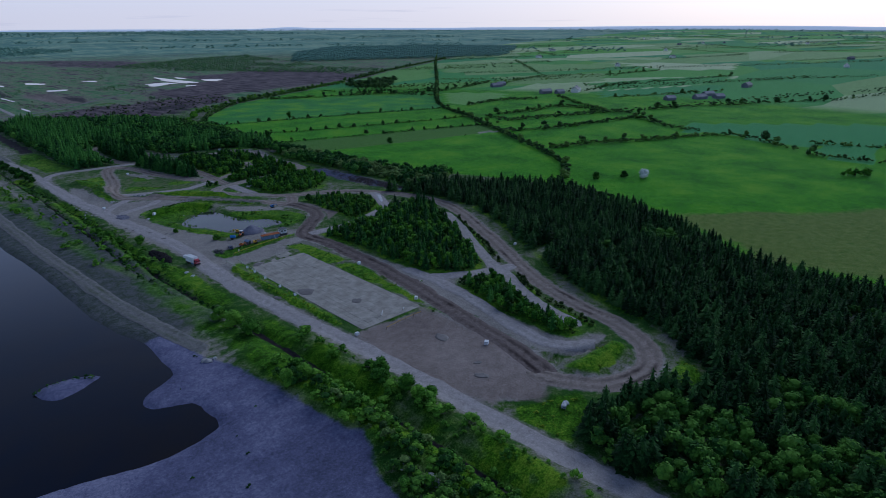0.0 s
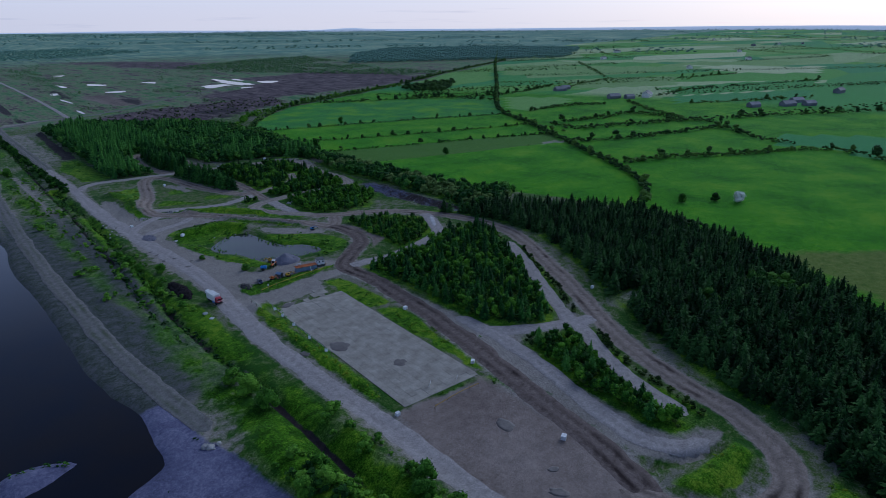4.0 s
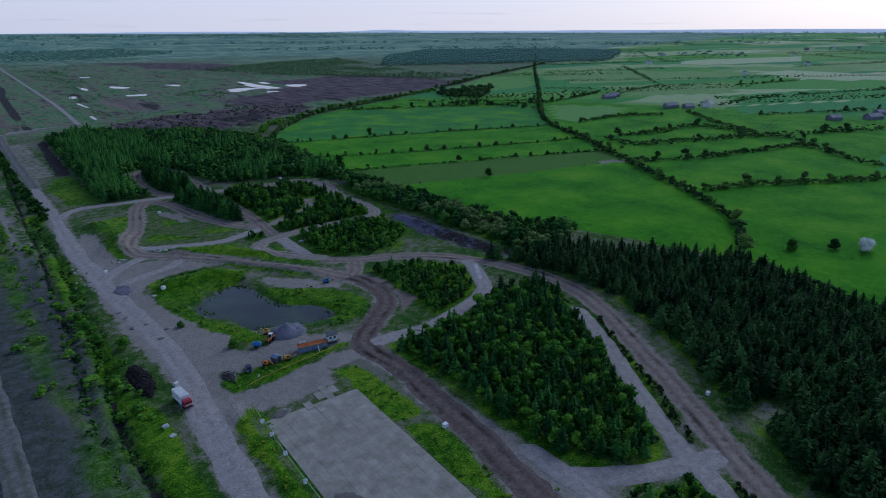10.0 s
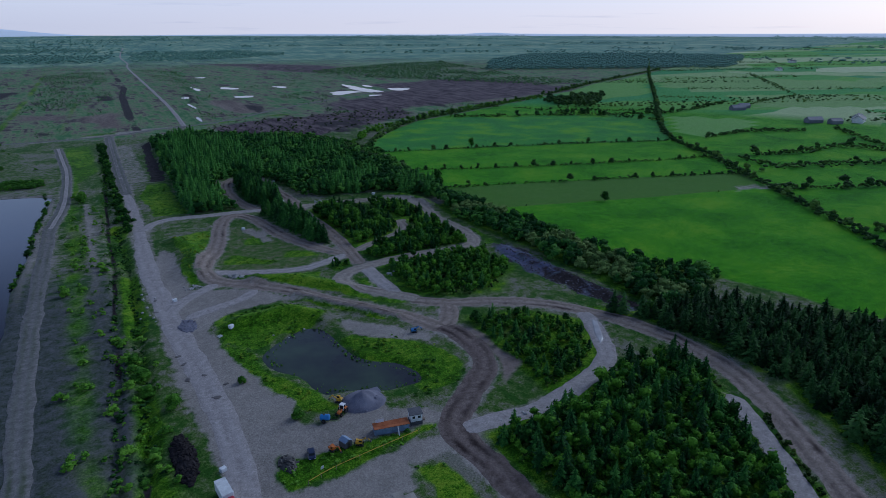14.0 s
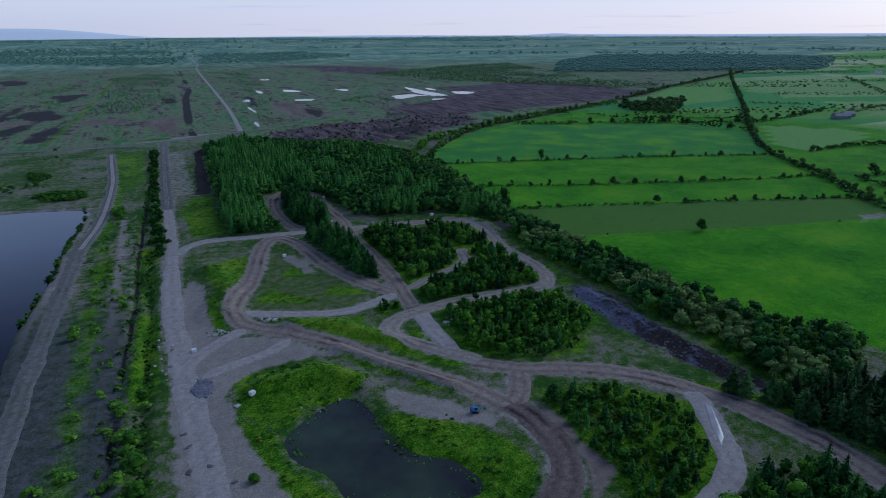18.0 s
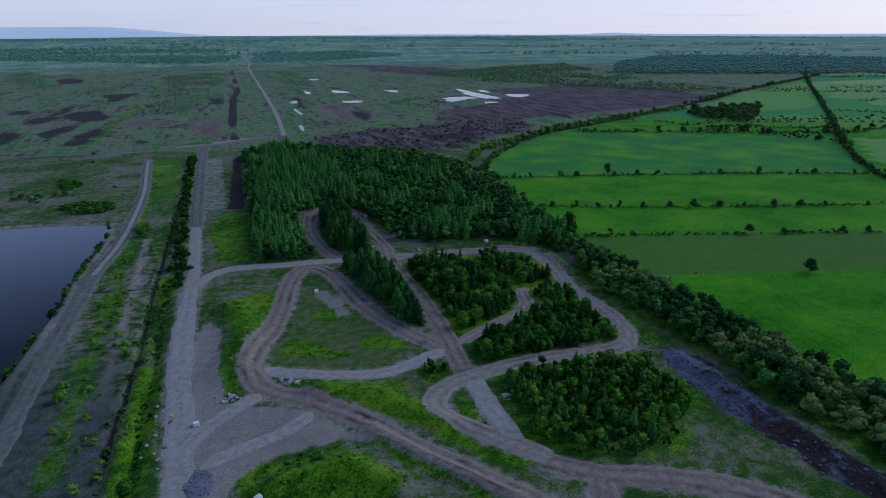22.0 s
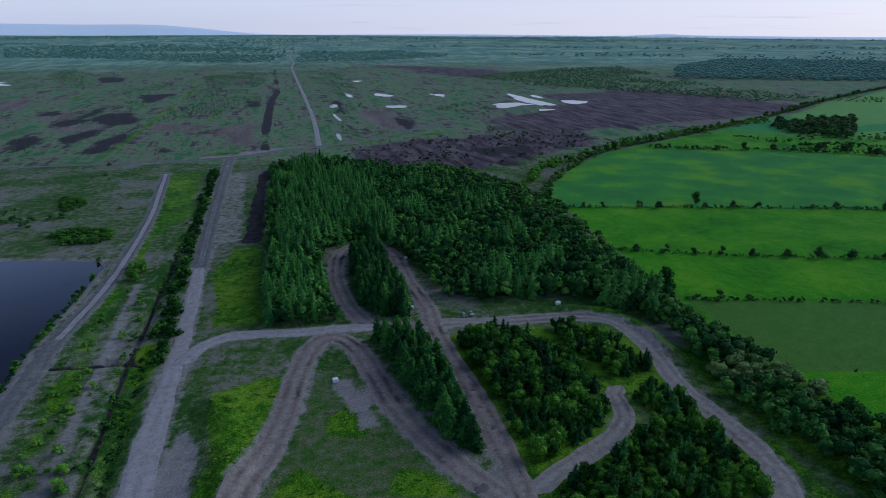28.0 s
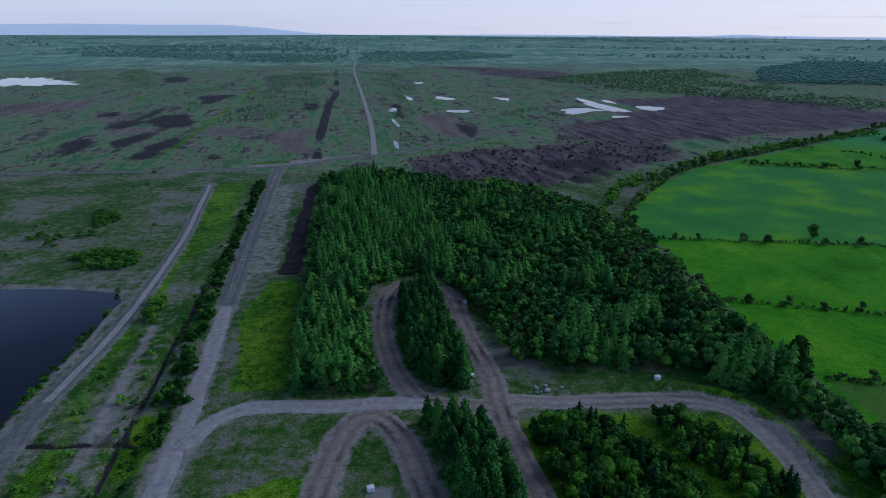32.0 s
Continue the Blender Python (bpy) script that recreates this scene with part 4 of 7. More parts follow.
def ribbon(name, material, wide, line, label, category="track"):
    """A track of worn gravel draped over the ground, its edges ragged and sunk into the verge."""
    d = np.gradient(line, axis=0)
    side = np.stack([-d[:, 1], d[:, 0]], 1) / (np.hypot(*d.T)[:, None] + 1e-9)
    u = np.array([-1, -0.82, -0.5, -0.2, 0.2, 0.5, 0.82, 1])
    rag = 1 + 0.22 * np.stack([waves(*line.T, 6, 91), waves(*line.T, 6, 92)], 1) + 0.12 * np.stack([waves(*line.T, 1.7, 94), waves(*line.T, 1.7, 95)], 1)
    run = np.concatenate([[0], np.cumsum(np.hypot(*np.diff(line, axis=0).T))])
    end = np.clip(np.minimum(run, run[-1] - run) / ((3.0 if name == "gravel_road" else 0.6) * wide), 0, 1)
    w = wide / 2 * np.where(u[None, :] < 0, rag[:, :1], rag[:, 1:]) * (0.25 + 0.75 * np.sqrt(1 - (1 - end) ** 2))[:, None]
    p = line[:, None, :] + side[:, None, :] * (u[None, :] * w)[..., None]
    x, y = p[..., 0], p[..., 1]
    crown = np.array([-0.07, 0.0, 0.02, 0.015, 0.015, 0.02, 0.0, -0.07])
    z = height(x, y) + 0.035 + crown[None, :] - 0.09 * (1 - end)[:, None]
    verts = np.stack([x, y, z], -1).reshape(-1, 3)
    ob = mesh_object(name, verts, grid_faces(len(u), len(line)), material, flat=False)
    ob.data.attributes.new("across", "FLOAT", "POINT").data.foreach_set("value", np.broadcast_to(u, x.shape).ravel().astype(np.float32))
    return tagged(ob, label, category, kind="structure")


KINDS = {"MUDDY": (MUDDY, "dark wet dirt {} churned into ruts"), "TRACKWAY": (TRACKWAY, "stony {} of worn grey ground, half overgrown"), "GRAVEL": (GRAVEL, "grey gravel {} worn by wheels, with ragged grassy edges"), "DIRT": (DIRT, "brown dirt {} with dark churned mud and wheel ruts"), "PALE": (PALE, "pale packed gravel {} with grassy banks beside it")}
for k, (name, mat, wide, line) in enumerate(LINES):
    ob = ribbon(name, KINDS[mat][0], wide, line, KINDS[mat][1].format(name.split("_")[-1]))
    ob.location.z = 0.004 * k


def sheet(name, outline, z, material, label, category):
    """A level sheet of water within an outline, reaching under its banks."""
    o = smooth(outline, True, 3)
    c = o.mean(0)
    bm = bmesh.new()
    vs = [bm.verts.new((*p, z)) for p in o]
    bm.faces.new(vs)
    bmesh.ops.triangulate(bm, faces=bm.faces)
    bmesh.ops.recalc_face_normals(bm, faces=bm.faces)
    me = bpy.data.meshes.new(name)
    if bm.faces[:][0].normal.z < 0:
        bmesh.ops.reverse_faces(bm, faces=bm.faces)
    bm.to_mesh(me)
    bm.free()
    me.materials.append(material)
    return tagged(new(name, me), label, category, kind="structure")


def grown(outline, by):
    """An outline moved outward."""
    o = smooth(outline, True, 2)
    d = np.roll(o, -1, 0) - np.roll(o, 1, 0)
    side = np.stack([d[:, 1], -d[:, 0]], 1) / (np.hypot(*d.T)[:, None] + 1e-9)
    area = np.sum(o[:, 0] * np.roll(o[:, 1], -1) - np.roll(o[:, 0], -1) * o[:, 1])
    return [tuple(p) for p in o + side * by * np.sign(area)]


sheet("water", grown(LAKE_SHORE, 3.0), -0.56, LAKE, "dark still lake reflecting the dusk sky beside gravel shores", "lake")
sheet("water", grown(POND_SHORE, 2.6), -0.53, POND, "dark shallow pond with weedy banks", "pond")


# ---- trees and scrub ----
def unit(a):
    return a / (np.linalg.norm(a, axis=-1, keepdims=True) + 1e-9)


def tufts(rng, at, out, length, width):
    """Leaf or needle tufts: one kite of two faces each, turned roughly outward, its tip along a random way."""
    n = unit(out + 0.55 * rng.normal(size=out.shape))
    e1 = unit(np.cross(n, rng.normal(size=out.shape)))
    e2 = np.cross(n, e1)
    length, width = np.reshape(length, (-1, 1)), np.reshape(width, (-1, 1))
    v = np.stack([at - e1 * length, at - e2 * width, at + e1 * length, at + e2 * width], 1)
    k = 4 * np.arange(len(at))[:, None]
    return v.reshape(-1, 3), np.concatenate([k + (0, 1, 2), k + (0, 2, 3)], 1).reshape(-1, 3)


def conifer_mesh(seed, whorls=11, boughs=9, twigs=2):
    """Needled crown of a young spruce, one metre tall: whorls of drooping boughs with tufts at their ends, round a closed core."""
    rng = np.random.RandomState(seed)
    at, out, size, wide = [], [], [], []
    v, f, k = [], [], 0
    for i in range(whorls):
        t = (i + 0.3 * rng.rand()) / whorls
        z = 0.10 + 0.84 * t
        reach = 0.30 * (1 - t) ** 0.7 + 0.02
        arms = max(4, round(boughs * (1 - 0.5 * t)))
        for j in range(arms):
            a = 2 * math.pi * (j + 0.8 * rng.rand()) / arms + 1.3 * i
            q = reach * rng.uniform(0.72, 1.2)
            d = np.array([math.cos(a), math.sin(a), 0])
            e = np.array([-d[1], d[0], 0])
            drop = q * rng.uniform(0.12, 0.42)
            w = 0.24 * q + 0.012
            v += [(0, 0, z + 0.05), d * 0.62 * q - e * w + (0, 0, z - 0.55 * drop), d * q + (0, 0, z - drop), d * 0.62 * q + e * w + (0, 0, z - 0.55 * drop)]
            f += [(k, k + 1, k + 2), (k, k + 2, k + 3)]
            k += 4
            for m in range(twigs):
                u = rng.uniform(0.5, 1.0)
                at.append(d * q * u + e * w * rng.uniform(-0.9, 0.9) + (0, 0, z - drop * u + 0.012))
                out.append(d * 0.7 + (0, 0, 0.75))
                size.append((0.034 + 0.11 * q) * rng.uniform(0.7, 1.25))
                wide.append(0.5 * size[-1])
    v = np.array(v)
    if at:
        tv, tf = tufts(rng, np.array(at), unit(np.array(out)), size, wide)
        v, f = np.vstack([v, tv]), np.vstack([f, tf + k])
    k = len(v)
    a = 2 * math.pi * np.arange(6) / 6
    core = np.vstack([np.stack([0.15 * np.cos(a), 0.15 * np.sin(a), 0.07 + 0 * a], 1), [(0, 0, 1.0)]])
    v, f = np.vstack([v, core]), np.vstack([f, [(k + j, k + (j + 1) % 6, k + 6) for j in range(6)]])
    n = unit(unit(v * (1, 1, 0)) * 0.75 + (0, 0, 0.62))
    return v, np.array(f), n


ICO = None


def ico():
    global ICO
    if ICO is None:
        bm = bmesh.new()
        bmesh.ops.create_icosphere(bm, subdivisions=1, radius=1)
        ICO = np.array([v.co[:] for v in bm.verts]), np.array([[v.index for v in q.verts] for q in bm.faces])
        bm.free()
    return ICO


def leafy_mesh(seed, lobes=7, leaves=26, wide=0.42, low=0.1, size=0.085, up=0.4):
    """Crown of a broad-leaved tree or bush, one metre tall: uneven lobes with clumps of leaves standing out from them."""
    rng = np.random.RandomState(seed)
    iv, jf = ico()
    v, f, n, k = [], [], [], 0
    for i in range(lobes):
        a, h = 2.4 * i + rng.rand(), rng.uniform(0, 1)
        rad = rng.uniform(0.17, 0.27)
        off = wide * 0.62 * (1 - 0.55 * h) * rng.uniform(0.5, 1) if i else 0
        c = np.array([math.cos(a) * off, math.sin(a) * off, low + rad * 0.8 + (0.99 - low - 1.8 * rad) * (h if i else 0.95)])
        core = iv * rad * 0.86 * rng.uniform(0.82, 1.1, (len(iv), 1)) + c
        v.append(core)
        n.append(unit(iv + (0, 0, up)))
        f.append(jf + k)
        k += len(core)
        d = rng.normal(size=(leaves, 3))
        d[:, 2] = d[:, 2] * 0.8 + 0.3
        d = unit(d)
        s = size * rng.uniform(0.6, 1.3, leaves)
        tv, tf = tufts(rng, c + d * rad * rng.uniform(0.78, 1.14, (leaves, 1)), d, s, 0.72 * s)
        v.append(tv)
        f.append(tf + k)
        n.append(np.repeat(unit(d + 0.3 * rng.normal(size=d.shape) + (0, 0, up)), 4, 0))
        k += len(tv)
    return np.vstack(v), np.vstack(f), np.vstack(n)


def trunk_mesh(r=0.02, tall=0.6, limbs=4, seed=0):
    """Tapered trunk with a few limbs, for a tree one metre tall."""
    rng = np.random.RandomState(seed)
    v, f = [], []

    def rod(a, b, ra, rb):
        k = len(v)
        a, b = np.array(a), np.array(b)
        d = (b - a) / np.linalg.norm(b - a)
        e = np.cross(d, (0.3, 0.9, 0.2))
        e /= np.linalg.norm(e)
        g = np.cross(d, e)
        for p, q in ((a, ra), (b, rb)):
            for j in range(6):
                w = 2 * math.pi * j / 6
                v.append(p + q * (math.cos(w) * e + math.sin(w) * g))
        for j in range(6):
            i, h = k + j, k + (j + 1) % 6
            f.extend([(i, h, h + 6), (i, h + 6, i + 6)])

    rod((0, 0, -0.05), (0, 0, tall), r * 1.3, r * 0.4)
    for i in range(limbs):
        a, z = 2.4 * i, tall * rng.uniform(0.3, 0.8)
        rod((0, 0, z), (0.2 * math.cos(a), 0.2 * math.sin(a), z + 0.18), r * 0.5, r * 0.2)
    return np.array(v), np.array(f)


def scatter(outline, gap, seed, clear=1.0, jitter=0.42, thin=0.0):
    """Places over a plot, at even but shaken distances, clear of tracks and water."""
    rng = np.random.RandomState(seed)
    o = np.array(outline, float)
    lo, hi = o.min(0), o.max(0)
    x, y = np.meshgrid(np.arange(lo[0], hi[0], gap), np.arange(lo[1], hi[1], gap * 0.87))
    x = x + gap / 2 * (np.arange(x.shape[0]) % 2)[:, None]
    x, y = x.ravel() + rng.uniform(-jitter, jitter, x.size) * gap, y.ravel() + rng.uniform(-jitter, jitter, y.size) * gap
    ok = inside(x, y, o) & (rng.rand(x.size) >= thin)
    x, y = x[ok], y[ok]
    if clear is not None and len(x):
        ok = clear_of_tracks(x, y) > clear
        x, y = x[ok], y[ok]
    return x, y


def along(line, gap, seed, wide=1.0, skip=0.0):
    """Places along a hedge."""
    rng = np.random.RandomState(seed)
    p = smooth(line, False, gap) if len(line) > 2 else smooth([line[0], np.mean(line, 0), line[1]], False, gap)
    keep = (waves(p[:, 0], p[:, 1], gap * 9, seed + 5, 2) > -1.3 + 2.2 * skip) & (rng.rand(len(p)) >= skip * 0.4)
    p = p[keep] + rng.normal(0, wide * 0.35, (keep.sum(), 2))
    return p[:, 0], p[:, 1]


def stand(name, kinds, x, y, tall, seed, material, label, category, wider=(0.85, 1.25)):
    """Many plants that nobody could count, in one mesh; tall is the least and the most height."""
    if not len(x):
        return
    rng = np.random.RandomState(seed)
    z = height(x, y) - 0.1
    pick, turn = rng.randint(0, len(kinds), len(x)), rng.uniform(0, 6.283, len(x))
    h = rng.uniform(*tall, len(x)) * (1 + 0.18 * waves(x, y, 18, seed + 1, 2))
    w = h * rng.uniform(*wider, len(x))
    vs, fs, ns, k = [], [], [], 0
    for i, (kv, kf, kn) in enumerate(kinds):
        q = np.nonzero(pick == i)[0]
        if not len(q):
            continue
        c, s = np.cos(turn[q])[:, None], np.sin(turn[q])[:, None]
        lean = rng.normal(0, 0.03, (len(q), 2))
        vx = (kv[:, 0] * c - kv[:, 1] * s) * w[q, None] + x[q, None] + lean[:, :1] * kv[:, 2] * h[q, None]
        vy = (kv[:, 0] * s + kv[:, 1] * c) * w[q, None] + y[q, None] + lean[:, 1:] * kv[:, 2] * h[q, None]
        vz = kv[:, 2] * h[q, None] + z[q, None]
        vs.append(np.stack([vx, vy, vz], -1).reshape(-1, 3))
        fs.append((kf[None] + (np.arange(len(q)) * len(kv))[:, None, None] + k).reshape(-1, 3))
        ns.append(np.stack([kn[:, 0] * c - kn[:, 1] * s, kn[:, 0] * s + kn[:, 1] * c, np.broadcast_to(kn[:, 2], vz.shape)], -1).reshape(-1, 3))
        k += len(q) * len(kv)
    ob = mesh_object(name, np.vstack(vs), np.vstack(fs), material, normals=np.vstack(ns))
    own = np.concatenate([np.repeat(rng.uniform(-0.5, 0.5, (pick == i).sum()), len(kv)) for i, (kv, kf, kn) in enumerate(kinds)])
    ob.data.attributes.new("plant", "FLOAT", "POINT").data.foreach_set("value", own.astype(np.float32))
    return tagged(ob, label, category, kind="stuff")


def tree_kinds(name, kinds, trunk, material, label):
    """One tree of each kind as a thing of its own: trunk and crown."""
    made = []
    for kv, kf, kn in kinds:
        root = new(name)
        tagged(root, label, "tree", group="trees by the tracks")
        mesh_object("trunk", *trunk, BARK, root)
        mesh_object("crown", kv, kf, material, root, normals=kn)
        made.append(root)
    return made


def plant(made, x, y, tall, seed, wider=(0.85, 1.25)):
    rng = np.random.RandomState(seed)
    z = height(x, y) - 0.05
    for i in range(len(x)):
        h = rng.uniform(*tall)
        w = h * rng.uniform(*wider)
        src = made[rng.randint(len(made))]
        turn = Matrix.Rotation(rng.uniform(0, 6.283), 4, "Z")
        ob = copy_thing(src, Matrix.Identity(4))
        ob.matrix_basis = Matrix.Translation((x[i], y[i], z[i])) @ turn @ Matrix.Diagonal((w, w, h, 1))


def retire(made):
    for root in made:
        for o in (*root.children_recursive, root):
            bpy.data.objects.remove(o)


CONIFERS = [conifer_mesh(s, 12, 10, 2) for s in (1, 2, 3, 4)]
CONIFERS_LIGHT = [conifer_mesh(s, 9, 7, 1) for s in (5, 6, 7, 8, 9)]
CONIFERS_FAR = [conifer_mesh(s, 7, 6, 1) for s in (5, 6, 7, 8)]
BROADS = [leafy_mesh(s, 9, 46, 0.42, 0.06, 0.05) for s in (11, 12, 13, 14)]
BROADS_LIGHT = [leafy_mesh(s, 5, 16, 0.44, 0.04, 0.078) for s in (15, 16, 17, 18)]
BROADS_FAR = [leafy_mesh(s, 4, 9, 0.46, 0.03, 0.095) for s in (15, 16, 17, 18)]
BUSHES = [leafy_mesh(s, 6, 20, 0.75, 0.0, 0.085) for s in (21, 22, 23)]
DENSE = [leafy_mesh(s, 14, 60, 0.55, 0.0, 0.042) for s in (41, 42, 43)]
MIDDLING = [leafy_mesh(s, 6, 18, 0.6, 0.0, 0.072) for s in (44, 45)]
HEDGE = [leafy_mesh(s, 4, 7, 0.8, 0.0, 0.10) for s in (34, 35, 36)]
BUSHES_LIGHT = [leafy_mesh(s, 5, 14, 0.7, 0.0, 0.095) for s in (24, 25)]
DISTANT = [leafy_mesh(s, 2, 0, 0.85, 0.0, 0.2, 1.0) for s in (28, 29, 30)]
FAR_BUSHES = [leafy_mesh(s, 3, 4, 0.75, 0.0, 0.16) for s in (26, 27)]

PLANTATION = [(90, 30), (100, 18), (122, 15), (149, -28), (142, -59), (132, -86), (112, -116), (112, -150), (95, -185), (-3, -185), (3.5, -150), (3, -128), (16, -122), (24, -130), (37, -139), (47, -127), (56, -112), (60, -95), (70, -76), (80, -60), (90, -45), (101, -22), (104, 2)]
NORTH_WOOD = [(19.5, 165), (18.8, 190), (20, 226), (24, 343), (58, 350), (90, 312), (106, 283), (116, 229), (118, 205), (121, 176), (118, 150), (112, 127), (107, 128), (107.5, 143), (99, 160), (73, 165), (64, 167), (61, 200), (58, 218), (47, 222), (38, 214), (34, 200), (34, 172), (36, 164), (26, 162)]
GROVES = [
    ([(42, -4), (53, -4), (70, -1), (80, 3), (92, 0), (86, -22), (76, -40), (62, -59), (50, -62), (42, -50), (42.5, -20)], 2.0, (2.0, 4.2)),
    ([(62, 37), (76, 33), (84, 22), (80, 12), (70, 5), (60, 3), (61, 20)], 2.0, (1.4, 2.9)),
    ([(42, -64), (55, -72), (47, -88), (43.5, -104), (36, -104), (36, -85)], 2.0, (1.7, 3.4)),
    ([(60.5, 147), (73, 146), (80, 131), (79.5, 112), (70, 103.5), (60.8, 102), (60.4, 128)], 2.0, (2.0, 4.3)),
    ([(59.5, 94), (68, 97), (85, 106), (86, 116), (94, 116), (93, 97), (91, 86), (76, 86), (60, 87)], 2.0, (1.7, 3.6)),
    ([(83, 146), (93, 140), (96, 124), (88, 121), (82, 134)], 2.1, (2.0, 3.8)),
    ([(61, 79), (72, 79), (90, 76), (91, 60), (78, 50), (66, 50), (58, 58)], 2.0, (1.7, 3.6)),
    ([(46, 87.5), (52, 88), (52, 85.5), (46, 83.5)], 1.8, (1.4, 2.4)),
]
PINE_STRIPS = [([(45, 211), (54.5, 209), (54, 170), (51, 161), (47, 161), (43, 173)], 2.5), ([(42.5, 152), (52, 150), (53, 135), (53.6, 106), (50, 108), (45.5, 128)], 2.5)]
BELT = [(108, 126), (118, 140), (121, 115), (122, 90), (124, 52), (138, 26), (122, 17), (106, 16), (108, 40), (106, 60), (106, 90), (103, 112)]

spruces = tree_kinds("spruce_tree", CONIFERS, trunk_mesh(0.016, 0.85, 0, 1), PINE, "young dark green spruce tree standing among others beside the track")
broads = tree_kinds("broadleaf_tree", BROADS, trunk_mesh(0.02, 0.6, 4, 2), LEAF, "small leafy green tree in the thicket between the tracks")
for k, (o, gap) in enumerate(PINE_STRIPS):
    x, y = scatter(o, gap, 100 + k, 1.2)
    plant(spruces, x, y, (5.2, 7.8), 110 + k, (0.9, 1.2))
left = 290
for k, (o, gap, tall) in enumerate(GROVES):
    x, y = scatter(o, gap, 120 + k, 1.0)
    pine = np.random.RandomState(140 + k).rand(len(x)) < (0.45 if k == 0 else 0.22)
    if k in (3, 4, 5, 7, 6):
        m = min(left, int((~pine).sum()))
        q = np.nonzero(~pine)[0]
        plant(broads, x[q[:m]], y[q[:m]], tall, 150 + k, (0.9, 1.3))
        left -= m
        stand("thicket", BROADS_LIGHT, x[q[m:]], y[q[m:]], tall, 160 + k, LEAF, "dense thicket of small green broadleaf trees", "thicket")
    else:
        stand("thicket", BROADS_LIGHT, x[~pine], y[~pine], tall, 160 + k, LEAF, "dense thicket of small green broadleaf trees", "thicket", (0.9, 1.3))
    stand("spruce_clump", CONIFERS_LIGHT, x[pine], y[pine], (tall[0] + 0.8, tall[1] + 1.4), 170 + k, PINE, "young spruces growing through the thicket", "trees", (0.8, 1.1))
    bx, by = scatter(o, 2.9, 180 + k, 0.5)
    stand("undergrowth", FAR_BUSHES, bx, by, (0.7, 1.6), 190 + k, HEATH, "low dark undergrowth below the trees", "undergrowth", (1.0, 1.6))

x, y = scatter(PLANTATION, 2.4, 200, 1.2)
ok = np.hypot((x - 80.5) / 6.5, (y + 68) / 4.0) > 1
x, y = x[ok], y[ok]
broad = (waves(x, y, 22, 201, 2) > 0.8) | ((y < -125) & (x < 45) & (waves(x, y, 9, 202, 2) > 0.1))
broad |= (x < 22) & (waves(x, y, 7, 203, 2) > 0.3)
stand("spruce_plantation", CONIFERS_LIGHT, x[~broad], y[~broad], (3.6, 6.5), 204, SPRUCE, "dense dark plantation of young spruces", "plantation", (1.0, 1.35))
stand("woodland", BROADS_LIGHT, x[broad], y[broad], (2.0, 4.4), 205, SCRUBLEAF, "patches of broadleaf trees at the plantation's edge", "woodland", (1.0, 1.4))
x, y = scatter(NORTH_WOOD, 2.7, 210, 1.4)
rim = depth_in(x, y, NORTH_WOOD, 30) < 4 + 3 * waves(x, y, 8, 216, 2)
broad = (rim & (waves(x, y, 5, 217, 2) > -0.3)) | (waves(x, y, 24, 211, 2) > 0.6) | ((x > 62) & (waves(x, y, 14, 212, 2) > -0.35)) | ((y > 310) & (waves(x, y, 14, 213, 2) > -0.2))
stand("spruce_wood", CONIFERS_FAR, x[~broad], y[~broad], (5.6, 9.2), 214, WOODPINE, "tall dark green spruce wood north of the tracks", "wood", (0.95, 1.3))
stand("woodland", BROADS_FAR, x[broad], y[broad], (2.8, 5.6), 215, MIXLEAF, "mixed broadleaf trees among the spruces", "woodland", (0.9, 1.3))
x, y = scatter(BELT, 2.6, 220, 3.0)
soft = waves(x, y, 9, 221, 2) > 0.2
stand("tree_belt", BROADS_LIGHT, x[~soft], y[~soft], (2.6, 5.0), 222, MIXLEAF, "belt of leafy trees along the pasture's edge", "trees", (1.0, 1.4))
stand("willow_scrub", BROADS_LIGHT, x[soft], y[soft], (2.4, 4.2), 223, WILLOW, "grey-green willows in the belt by the pasture", "willows", (1.1, 1.5))

x, y = scatter([(90, 322), (108, 292), (117, 240), (119, 205), (121, 176), (124, 190), (129.5, 230), (131, 258), (122, 292), (104, 326)], 2.7, 224, 1.0)
soft = waves(x, y, 9, 225, 2) > 0.3
stand("tree_belt", BROADS_FAR, x[~soft], y[~soft], (2.2, 4.6), 226, MIXLEAF, "leafy bushes and trees between the wood and the pasture", "trees", (1.0, 1.5))
stand("willow_scrub", BROADS_FAR, x[soft], y[soft], (2.0, 3.8), 227, WILLOW, "grey-green willows between the wood and the pasture", "willows", (1.1, 1.6))

